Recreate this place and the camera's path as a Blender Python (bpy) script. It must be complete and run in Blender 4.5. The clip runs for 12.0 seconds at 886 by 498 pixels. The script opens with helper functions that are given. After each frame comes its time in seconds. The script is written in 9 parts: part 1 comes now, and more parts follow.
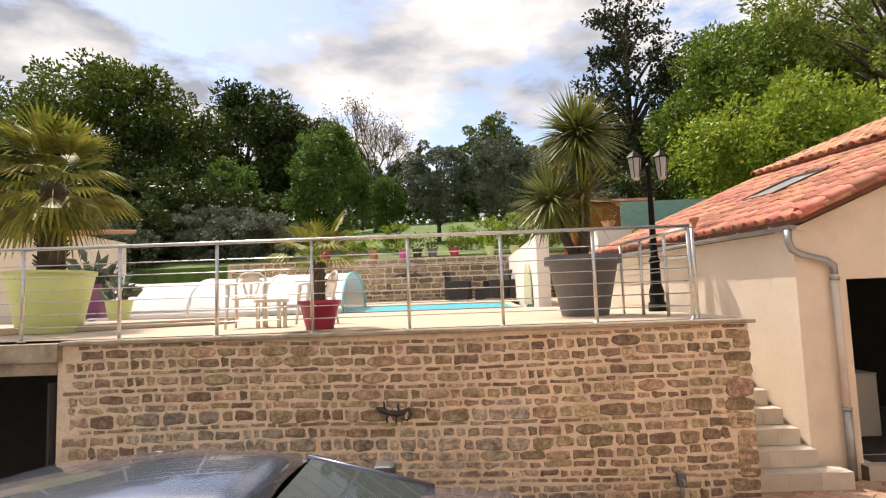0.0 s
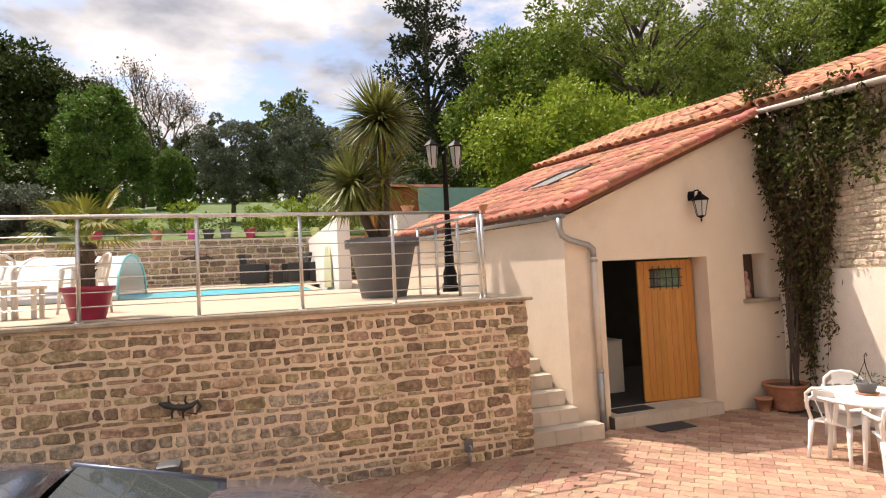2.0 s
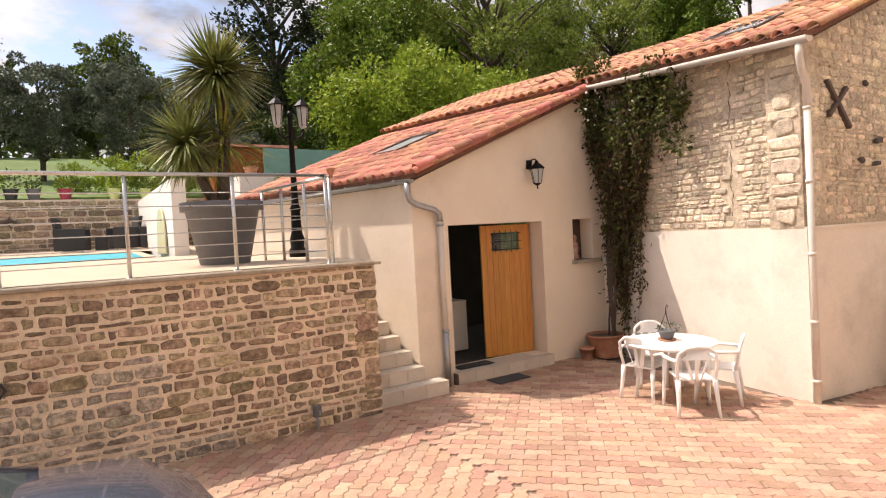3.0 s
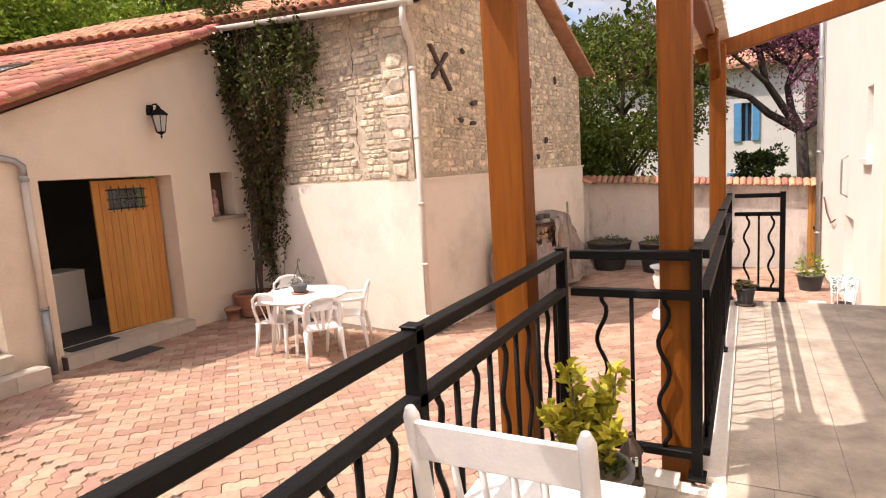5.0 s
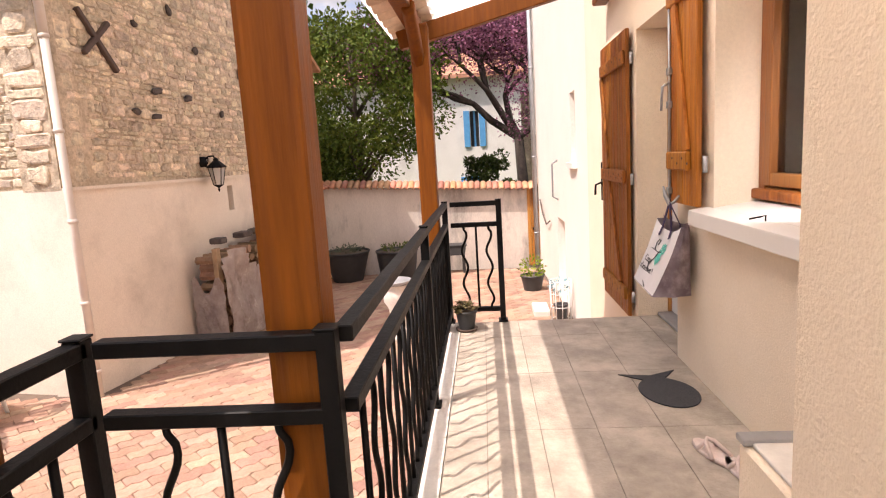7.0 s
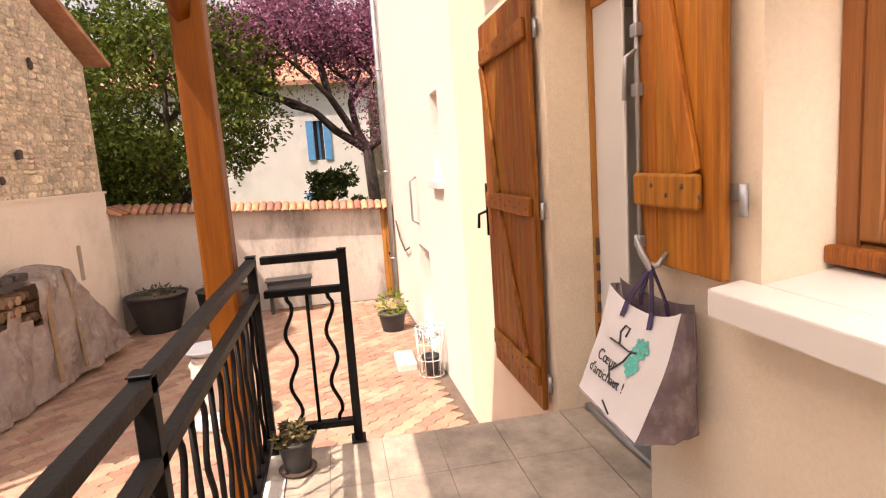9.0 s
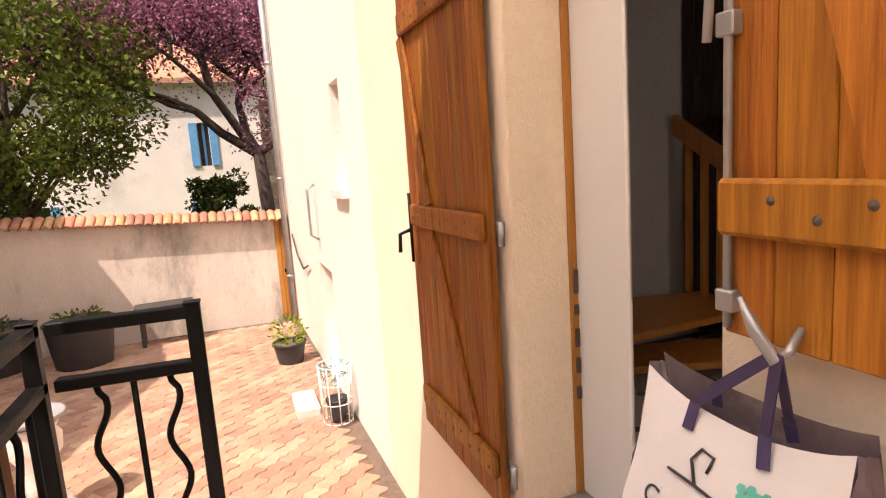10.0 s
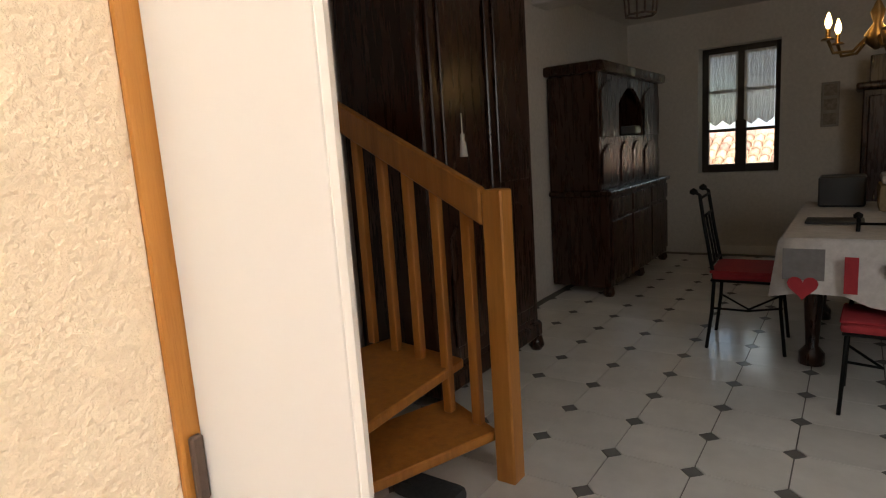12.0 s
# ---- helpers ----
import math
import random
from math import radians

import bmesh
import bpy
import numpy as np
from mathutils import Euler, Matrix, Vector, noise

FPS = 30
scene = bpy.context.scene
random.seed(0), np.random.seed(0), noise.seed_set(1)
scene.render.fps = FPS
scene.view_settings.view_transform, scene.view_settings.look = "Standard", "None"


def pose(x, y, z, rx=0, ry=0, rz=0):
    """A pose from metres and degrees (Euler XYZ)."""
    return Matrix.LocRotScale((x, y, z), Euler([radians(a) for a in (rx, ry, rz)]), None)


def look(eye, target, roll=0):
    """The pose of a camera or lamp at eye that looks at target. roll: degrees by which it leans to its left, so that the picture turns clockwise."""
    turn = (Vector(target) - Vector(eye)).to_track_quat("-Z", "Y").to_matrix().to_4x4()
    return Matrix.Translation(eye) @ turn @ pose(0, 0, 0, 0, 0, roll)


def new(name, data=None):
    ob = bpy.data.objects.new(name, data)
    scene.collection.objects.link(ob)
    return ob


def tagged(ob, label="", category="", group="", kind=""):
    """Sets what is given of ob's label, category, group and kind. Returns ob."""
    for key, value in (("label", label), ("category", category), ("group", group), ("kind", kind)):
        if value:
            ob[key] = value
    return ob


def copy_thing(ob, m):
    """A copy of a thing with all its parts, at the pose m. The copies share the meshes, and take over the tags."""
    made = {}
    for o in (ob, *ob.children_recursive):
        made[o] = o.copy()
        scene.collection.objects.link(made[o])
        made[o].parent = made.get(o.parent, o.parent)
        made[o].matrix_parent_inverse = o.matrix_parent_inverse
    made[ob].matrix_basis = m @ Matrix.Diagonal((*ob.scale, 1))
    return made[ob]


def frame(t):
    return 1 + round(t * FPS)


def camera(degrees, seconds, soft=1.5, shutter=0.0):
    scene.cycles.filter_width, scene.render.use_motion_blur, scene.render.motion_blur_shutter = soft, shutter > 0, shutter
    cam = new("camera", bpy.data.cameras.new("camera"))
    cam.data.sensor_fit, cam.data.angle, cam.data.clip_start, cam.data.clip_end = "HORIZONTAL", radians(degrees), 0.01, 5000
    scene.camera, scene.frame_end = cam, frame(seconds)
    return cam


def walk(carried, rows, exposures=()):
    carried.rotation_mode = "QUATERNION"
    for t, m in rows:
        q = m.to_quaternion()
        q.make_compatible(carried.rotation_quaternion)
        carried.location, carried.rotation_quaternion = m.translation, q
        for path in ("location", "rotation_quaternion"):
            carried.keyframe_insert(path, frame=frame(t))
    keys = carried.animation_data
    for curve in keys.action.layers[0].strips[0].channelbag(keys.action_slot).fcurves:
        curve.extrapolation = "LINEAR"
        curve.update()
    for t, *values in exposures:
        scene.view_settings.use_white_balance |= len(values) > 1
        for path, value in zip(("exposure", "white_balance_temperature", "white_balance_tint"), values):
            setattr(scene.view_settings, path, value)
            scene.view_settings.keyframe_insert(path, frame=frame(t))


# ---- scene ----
cam = camera(74.2, 12.0, 1.15)
PATH = [
    (0, (0.946, 0.065, 1.369), (0.922, 2.056, 1.552), -2.0),
    (0.5, (0.947, 0.065, 1.369), (1.037, 2.054, 1.564), -2.1),
    (1, (0.947, 0.063, 1.369), (1.189, 2.039, 1.557), -2.3),
    (1.5, (0.949, 0.067, 1.368), (1.375, 2.014, 1.523), -2.5),
    (2, (0.95, 0.068, 1.368), (1.586, 1.962, 1.464), -2.8),
    (2.5, (0.951, 0.069, 1.368), (1.811, 1.874, 1.388), -3.0),
    (4.5, (1.434, -0.222, 1.348), (3.062, 0.917, 1.117), -3.3),
    (5, (1.697, -0.318, 1.317), (3.449, 0.609, 1.049), -3.6),
    (5.5, (1.995, -0.389, 1.321), (3.842, 0.321, 1.03), -3.6),
    (6, (2.294, -0.442, 1.298), (4.201, 0.075, 0.992), -3.5),
    (6.5, (2.63, -0.486, 1.291), (4.58, -0.158, 0.985), -3.6),
    (7, (3.0, -0.474, 1.278), (4.97, -0.322, 0.974), -3.5),
    (7.2, (3.139, -0.466, 1.294), (5.114, -0.383, 0.99), -3.3),
    (8.8, (4.509, -0.529, 1.327), (6.464, -0.831, 1.031), -3.9),
    (9, (4.704, -0.565, 1.321), (6.652, -0.91, 1.025), -4.0),
    (9.5, (5.192, -0.641, 1.335), (7.11, -1.123, 1.04), -4.0),
    (10, (5.651, -0.7, 1.303), (7.512, -1.369, 1.007), -3.9),
    (10.5, (6.062, -0.85, 1.273), (7.817, -1.76, 0.97), -3.6),
    (11, (6.361, -1.02, 1.252), (7.947, -2.197, 0.937), -3.7),
    (11.5, (6.584, -1.224, 1.243), (7.963, -2.637, 0.924), -3.9),
    (12, (6.747, -1.454, 1.227), (7.891, -3.062, 0.902), -3.9),
]
walk(cam, [(t, look(eye, target, roll)) for t, eye, target, roll in PATH],
     [(0, 0.93, 7300, 15), (2.7, 0.92, 7250, 18), (4.5, 0.88, 7050, 20), (7, 1.0, 7050, 23), (9.5, 1.06, 7900, 26), (10.5, 1.06, 7900, 24), (11, 1.2, 7900, 15), (11.5, 1.6, 7400, 11), (12, 1.82, 7000, 10)])

# ---- world and sun ----
SUN_FROM = Vector((-0.37, 0.46, 1.0)).normalized()
world = bpy.data.worlds.new("sky")
scene.world = world
world.use_nodes = True
wt = world.node_tree
wt.nodes.clear()
wn = wt.nodes.new
sky = wn("ShaderNodeTexSky")
sky.sky_type = "NISHITA"
sky.sun_disc = False
sky.sun_elevation = math.asin(SUN_FROM.z)
sky.sun_rotation = math.atan2(SUN_FROM.x, SUN_FROM.y)
sky.air_density, sky.dust_density = 1.0, 1.0
tc = wn("ShaderNodeTexCoord")
mp = wn("ShaderNodeMapping")
mp.inputs["Scale"].default_value = (1.0, 1.0, 2.3)
mp.inputs["Location"].default_value = (0.15, 0.1, 0.30)
n1 = wn("ShaderNodeTexNoise")
n1.inputs["Scale"].default_value, n1.inputs["Detail"].default_value, n1.inputs["Roughness"].default_value = 3.3, 10, 0.58
ramp = wn("ShaderNodeValToRGB")
ramp.color_ramp.elements[0].position, ramp.color_ramp.elements[1].position = 0.41, 0.50
n2 = wn("ShaderNodeTexNoise")
n2.inputs["Scale"].default_value, n2.inputs["Detail"].default_value = 4.6, 9
ramp2 = wn("ShaderNodeValToRGB")
ramp2.color_ramp.elements[0].position, ramp2.color_ramp.elements[1].position = 0.40, 0.60
ramp2.color_ramp.elements[0].color = (2.0, 2.25, 2.75, 1)
ramp2.color_ramp.elements[1].color = (4.9, 5.0, 5.2, 1)
mix = wn("ShaderNodeMix")
mix.data_type = "RGBA"
bg = wn("ShaderNodeBackground")
bg.inputs["Strength"].default_value = 0.112
wo = wn("ShaderNodeOutputWorld")
L = wt.links.new
L(tc.outputs["Generated"], mp.inputs["Vector"])
L(mp.outputs["Vector"], n1.inputs["Vector"])
L(mp.outputs["Vector"], n2.inputs["Vector"])
L(n1.outputs["Fac"], ramp.inputs["Fac"])
L(n2.outputs["Fac"], ramp2.inputs["Fac"])
L(ramp.outputs["Color"], mix.inputs[0])
L(sky.outputs["Color"], mix.inputs[6])
L(ramp2.outputs["Color"], mix.inputs[7])
dot = wn("ShaderNodeVectorMath")
dot.operation = "DOT_PRODUCT"
dot.inputs[1].default_value = SUN_FROM
L(tc.outputs["Generated"], dot.inputs[0])
glow = wn("ShaderNodeMapRange")
glow.interpolation_type = "SMOOTHSTEP"
glow.inputs["From Min"].default_value, glow.inputs["From Max"].default_value = 0.86, 1.0
glow.inputs["To Min"].default_value, glow.inputs["To Max"].default_value = 1.0, 5.0
L(dot.outputs["Value"], glow.inputs["Value"])
gm = wn("ShaderNodeVectorMath")
gm.operation = "SCALE"
L(mix.outputs[2], gm.inputs[0])
L(glow.outputs[0], gm.inputs["Scale"])
L(gm.outputs[0], bg.inputs["Color"])
L(bg.outputs["Background"], wo.inputs["Surface"])

sun = new("sun", bpy.data.lights.new("sun", "SUN"))
sun.data.energy, sun.data.angle, sun.data.color = 3.0, radians(0.55), (1.0, 0.95, 0.86)
sun.matrix_world = look(SUN_FROM * 50, (0, 0, 0))
# added lamps brighten the dining room in place of sky at its two windows
for nm, at, aim, sx, sy, watts in (("window_fill_terrace", (5.3, -2.0, 1.5), (7.0, -4.0, 0.0), 0.9, 1.1, 7), ("window_fill_lane", (7.72, -8.6, 2.55), (7.3, -5.2, 0.0), 0.8, 0.7, 46)):
    ar = new(nm, bpy.data.lights.new(nm, "AREA"))
    ar.data.shape, ar.data.size, ar.data.size_y, ar.data.energy, ar.data.color = "RECTANGLE", sx, sy, watts, (0.93, 0.97, 1.0)
    ar.matrix_world = look(at, aim)

# ---- materials ----
def surf(name, c1, c2, scale=3.0, rough=0.8, bump=0.0, bscale=60.0, metal=0.0, rand=0.0, stain=None, stain_scale=0.7, stain_amt=0.5, stretch=(1, 1, 1), bdist=0.012, spec=0.5, space="pos", sub=0.0, detail=6, grain=0.10):
    """A surface with two colours mixed by noise, a stain at a larger scale, grain relief, and a change from object to object."""
    m = bpy.data.materials.new(name)
    m.use_nodes = True
    t = m.node_tree
    b = t.nodes["Principled BSDF"]
    add, link = t.nodes.new, t.links.new
    if space == "pos":
        src = add("ShaderNodeNewGeometry").outputs["Position"]
    else:
        src = add("ShaderNodeTexCoord").outputs["Object"]
    mpn = add("ShaderNodeMapping")
    mpn.inputs["Scale"].default_value = stretch
    link(src, mpn.inputs["Vector"])
    vec = mpn.outputs["Vector"]
    if rand:
        oi = add("ShaderNodeObjectInfo")
        geo = add("ShaderNodeNewGeometry")
        rsum = add("ShaderNodeMath"); rsum.operation = "ADD"
        link(oi.outputs["Random"], rsum.inputs[0]); link(geo.outputs["Random Per Island"], rsum.inputs[1])
        fr = add("ShaderNodeMath"); fr.operation = "FRACT"
        link(rsum.outputs[0], fr.inputs[0])
        rnd = fr.outputs[0]
        if space != "pos":
            va = add("ShaderNodeVectorMath"); va.operation = "ADD"
            cx = add("ShaderNodeCombineXYZ")
            m7 = add("ShaderNodeMath"); m7.operation = "MULTIPLY"; m7.inputs[1].default_value = 17.0
            link(rnd, m7.inputs[0]); link(m7.outputs[0], cx.inputs[0]); link(m7.outputs[0], cx.inputs[1])
            link(vec, va.inputs[0]); link(cx.outputs[0], va.inputs[1])
            vec = va.outputs[0]
    nz = add("ShaderNodeTexNoise")
    nz.inputs["Scale"].default_value, nz.inputs["Detail"].default_value, nz.inputs["Roughness"].default_value = scale, detail, 0.65
    link(vec, nz.inputs["Vector"])
    cr = add("ShaderNodeValToRGB")
    cr.color_ramp.elements[0].position, cr.color_ramp.elements[1].position = 0.3, 0.7
    cr.color_ramp.elements[0].color, cr.color_ramp.elements[1].color = (*c1, 1), (*c2, 1)
    link(nz.outputs["Fac"], cr.inputs["Fac"])
    col = cr.outputs["Color"]
    if stain:
        ns = add("ShaderNodeTexNoise")
        ns.inputs["Scale"].default_value, ns.inputs["Detail"].default_value, ns.inputs["Roughness"].default_value = stain_scale, 8, 0.7
        link(vec, ns.inputs["Vector"])
        rs = add("ShaderNodeValToRGB")
        rs.color_ramp.elements[0].position, rs.color_ramp.elements[1].position = 0.5, 0.72
        rs.color_ramp.elements[1].color = (stain_amt,) * 3 + (1,)
        link(ns.outputs["Fac"], rs.inputs["Fac"])
        mx = add("ShaderNodeMix"); mx.data_type = "RGBA"
        link(rs.outputs["Color"], mx.inputs[0]); link(col, mx.inputs[6])
        mx.inputs[7].default_value = (*stain, 1)
        col = mx.outputs[2]
    if rand:
        hs = add("ShaderNodeHueSaturation")
        mr = add("ShaderNodeMapRange")
        mr.inputs["To Min"].default_value, mr.inputs["To Max"].default_value = 1 - rand, 1 + rand
        link(rnd, mr.inputs["Value"]); link(mr.outputs[0], hs.inputs["Value"])
        m3 = add("ShaderNodeMath"); m3.operation = "MULTIPLY"; m3.inputs[1].default_value = 7.31
        f3 = add("ShaderNodeMath"); f3.operation = "FRACT"
        link(rnd, m3.inputs[0]); link(m3.outputs[0], f3.inputs[0])
        mh = add("ShaderNodeMapRange")
        mh.inputs["To Min"].default_value, mh.inputs["To Max"].default_value = 0.5 - rand * 0.06, 0.5 + rand * 0.06
        link(f3.outputs[0], mh.inputs["Value"]); link(mh.outputs[0], hs.inputs["Hue"])
        link(col, hs.inputs["Color"])
        col = hs.outputs["Color"]
    if rough >= 0.8 and not sub:
        ng = add("ShaderNodeTexNoise")
        ng.inputs["Scale"].default_value, ng.inputs["Detail"].default_value, ng.inputs["Roughness"].default_value = max(22.0, bscale * 0.5), 4, 0.7
        link(vec, ng.inputs["Vector"])
        mg = add("ShaderNodeMapRange")
        mg.inputs["From Min"].default_value, mg.inputs["From Max"].default_value = 0.3, 0.7
        mg.inputs["To Min"].default_value, mg.inputs["To Max"].default_value = 1 - grain, 1 + grain * 0.7
        link(ng.outputs["Fac"], mg.inputs["Value"])
        hg_ = add("ShaderNodeHueSaturation")
        link(mg.outputs[0], hg_.inputs["Value"]); link(col, hg_.inputs["Color"])
        col = hg_.outputs["Color"]
    link(col, b.inputs["Base Color"])
    b.inputs["Metallic"].default_value = metal
    b.inputs["Specular IOR Level"].default_value = spec
    rr = add("ShaderNodeMapRange")
    rr.inputs["To Min"].default_value, rr.inputs["To Max"].default_value = max(0.02, rough - 0.1), min(1, rough + 0.1)
    link(nz.outputs["Fac"], rr.inputs["Value"]); link(rr.outputs[0], b.inputs["Roughness"])
    if bump:
        nb = add("ShaderNodeTexNoise")
        nb.inputs["Scale"].default_value, nb.inputs["Detail"].default_value = bscale, 5
        link(vec, nb.inputs["Vector"])
        bp = add("ShaderNodeBump")
        bp.inputs["Strength"].default_value, bp.inputs["Distance"].default_value = min(1.0, bump), bdist
        link(nb.outputs["Fac"], bp.inputs["Height"]); link(bp.outputs["Normal"], b.inputs["Normal"])
    if sub:
        tr = add("ShaderNodeBsdfTranslucent")
        link(col, tr.inputs["Color"])
        ms = add("ShaderNodeMixShader"); ms.inputs[0].default_value = sub
        link(b.outputs[0], ms.inputs[1]); link(tr.outputs[0], ms.inputs[2])
        link(ms.outputs[0], t.nodes["Material Output"].inputs["Surface"])
    return m


def glass_mat(name, tint=(0.9, 0.95, 0.95), rough=0.02, clear=0.75):
    m = bpy.data.materials.new(name)
    m.use_nodes = True
    t = m.node_tree
    b = t.nodes["Principled BSDF"]
    b.inputs["Base Color"].default_value = (*tint, 1)
    b.inputs["Roughness"].default_value = rough
    tr = t.nodes.new("ShaderNodeBsdfTransparent")
    tr.inputs["Color"].default_value = (*tint, 1)
    gl = t.nodes.new("ShaderNodeBsdfGlossy")
    gl.inputs["Roughness"].default_value = rough
    fr = t.nodes.new("ShaderNodeFresnel")
    fr.inputs["IOR"].default_value = 1.5
    ms = t.nodes.new("ShaderNodeMixShader")
    t.links.new(fr.outputs[0], ms.inputs[0]); t.links.new(tr.outputs[0], ms.inputs[1]); t.links.new(gl.outputs[0], ms.inputs[2])
    if clear < 1:
        df = t.nodes.new("ShaderNodeBsdfDiffuse")
        df.inputs["Color"].default_value = (*tint, 1)
        m2 = t.nodes.new("ShaderNodeMixShader")
        m2.inputs[0].default_value = 1 - clear
        t.links.new(ms.outputs[0], m2.inputs[1]); t.links.new(df.outputs[0], m2.inputs[2])
        ms = m2
    t.links.new(ms.outputs[0], t.nodes["Material Output"].inputs["Surface"])
    return m


STONE = surf("stone", (0.235, 0.165, 0.10), (0.51, 0.39, 0.265), 11, 0.92, 0.9, 40, rand=0.42, grain=0.34, space="obj", stain=(0.13, 0.10, 0.075), stain_scale=7, stain_amt=0.7)
STONE_G = surf("grey_stone", (0.26, 0.215, 0.165), (0.53, 0.45, 0.36), 11, 0.92, 0.9, 40, rand=0.32, grain=0.42, space="obj", stain=(0.10, 0.092, 0.085), stain_scale=6, stain_amt=0.75)
MORTAR = surf("lime_mortar", (0.70, 0.57, 0.43), (0.84, 0.70, 0.54), 5, 0.95, 0.9, 45, stain=(0.33, 0.27, 0.21), stain_scale=1.6, stain_amt=0.75)
RUBBLE_M = surf("rubble_mortar", (0.46, 0.37, 0.265), (0.74, 0.62, 0.47), 6, 0.95, 1.0, 45, grain=0.26, stain=(0.10, 0.085, 0.065), stain_scale=2.4, stain_amt=0.85)
RUBBLE = surf("limestone_rubble", (0.58, 0.475, 0.345), (0.85, 0.745, 0.59), 12, 0.95, 1.0, 45, rand=0.28, grain=0.34, space="obj", stain=(0.15, 0.13, 0.105), stain_scale=6, stain_amt=0.75)
COPING = surf("stone_coping", (0.33, 0.27, 0.20), (0.47, 0.40, 0.31), 5, 0.9, 0.5, 45, stain=(0.12, 0.10, 0.08), stain_scale=3, stain_amt=0.7)
RENDER_W = surf("cream_render", (0.77, 0.66, 0.53), (0.83, 0.72, 0.59), 1.5, 0.92, 0.35, 130, stain=(0.44, 0.37, 0.30), stain_scale=0.8, stain_amt=0.35)
RENDER_B = surf("barn_render", (0.76, 0.68, 0.58), (0.83, 0.75, 0.65), 1.3, 0.92, 0.3, 120, stain=(0.46, 0.40, 0.33), stain_scale=0.9, stain_amt=0.5)
RENDER_H = surf("roughcast_render", (0.85, 0.71, 0.54), (0.89, 0.765, 0.595), 2.0, 0.95, 0.6, 110, bdist=0.007, grain=0.03, stain=(0.74, 0.61, 0.46), stain_scale=1.3, stain_amt=0.3)
ROUGHCAST = surf("coarse_roughcast", (0.83, 0.69, 0.52), (0.88, 0.75, 0.58), 2.0, 0.95, 0.7, 95, bdist=0.011, grain=0.05, stain=(0.70, 0.57, 0.43), stain_scale=2.5, stain_amt=0.3)
RENDER_S = surf("smooth_render", (0.82, 0.69, 0.53), (0.86, 0.74, 0.59), 2.0, 0.9, 0.25, 110, grain=0.05)
RENDER_X = surf("white_render", (0.80, 0.74, 0.67), (0.84, 0.79, 0.72), 1.5, 0.92, 0.3, 90)
RENDER_Y = surf("yard_wall_render", (0.58, 0.52, 0.46), (0.70, 0.64, 0.57), 1.5, 0.93, 0.35, 90, stain=(0.13, 0.12, 0.11), stain_scale=1.2, stain_amt=0.9, stretch=(1, 1, 0.4))
TILE_P = surf("pale_clay_tile", (0.42, 0.23, 0.16), (0.58, 0.38, 0.29), 5, 0.88, 0.5, 60, rand=0.3, stain=(0.40, 0.28, 0.22), stain_scale=3.0, stain_amt=0.5)
TILE_R = surf("clay_tile", (0.36, 0.125, 0.075), (0.60, 0.27, 0.175), 5, 0.85, 0.5, 60, rand=0.34, stain=(0.22, 0.12, 0.085), stain_scale=3.0, stain_amt=0.6)
TILE_O = surf("old_clay_tile", (0.46, 0.20, 0.11), (0.68, 0.37, 0.23), 5, 0.88, 0.5, 60, rand=0.34, stain=(0.30, 0.19, 0.13), stain_scale=3.0, stain_amt=0.65)
PAVER = surf("pink_paver", (0.33, 0.185, 0.13), (0.43, 0.26, 0.185), 7, 0.9, 0.5, 90, rand=0.18, grain=0.16, stain=(0.21, 0.13, 0.09), stain_scale=1.6, stain_amt=0.55)
PAVER_C = surf("cream_paver", (0.38, 0.245, 0.17), (0.47, 0.325, 0.23), 7, 0.9, 0.5, 90, rand=0.16, grain=0.16, stain=(0.25, 0.165, 0.11), stain_scale=1.6, stain_amt=0.55)
JOINT = surf("paver_joint", (0.11, 0.08, 0.06), (0.18, 0.13, 0.10), 12, 0.95, 0.4, 80)
FLOOR_T = surf("terrace_tile", (0.27, 0.23, 0.185), (0.55, 0.48, 0.40), 4.6, 0.6, 0.3, 70, rand=0.05, stain=(0.20, 0.165, 0.13), stain_scale=2.4, stain_amt=0.65)
GROUT = surf("grout", (0.22, 0.185, 0.15), (0.28, 0.24, 0.20), 20, 0.9)
EDGE_W = surf("pale_terrace_edge", (0.66, 0.62, 0.56), (0.74, 0.70, 0.64), 4, 0.8, 0.2, 60)
PATIO = surf("patio_slab", (0.44, 0.34, 0.245), (0.52, 0.41, 0.30), 4, 0.85, 0.25, 60, rand=0.06)
STEP_T = surf("step_tile", (0.50, 0.44, 0.37), (0.60, 0.54, 0.46), 5, 0.7, 0.2, 60, rand=0.08)
GRASS_G = surf("lawn_ground", (0.055, 0.10, 0.022), (0.12, 0.19, 0.04), 2.5, 0.95, 0.8, 30, stain=(0.16, 0.17, 0.06), stain_scale=0.3, stain_amt=0.6)
EARTH = surf("earth", (0.10, 0.075, 0.05), (0.18, 0.14, 0.10), 6, 0.95, 0.8, 40)
ZINC = surf("zinc", (0.33, 0.34, 0.35), (0.45, 0.46, 0.47), 6, 0.45, 0.1, 50, metal=0.7)
PIPE_C = surf("cream_pipe", (0.62, 0.56, 0.49), (0.70, 0.64, 0.57), 6, 0.6, 0.1, 50)
STEEL = surf("brushed_steel", (0.55, 0.53, 0.50), (0.68, 0.66, 0.63), 30, 0.3, metal=1.0)
IRON = surf("black_iron", (0.004, 0.004, 0.004), (0.008, 0.0075, 0.0075), 25, 0.5, 0.1, 90, spec=0.15)
IRON_B = surf("brown_iron", (0.07, 0.045, 0.035), (0.10, 0.065, 0.05), 25, 0.6, 0.2, 90)
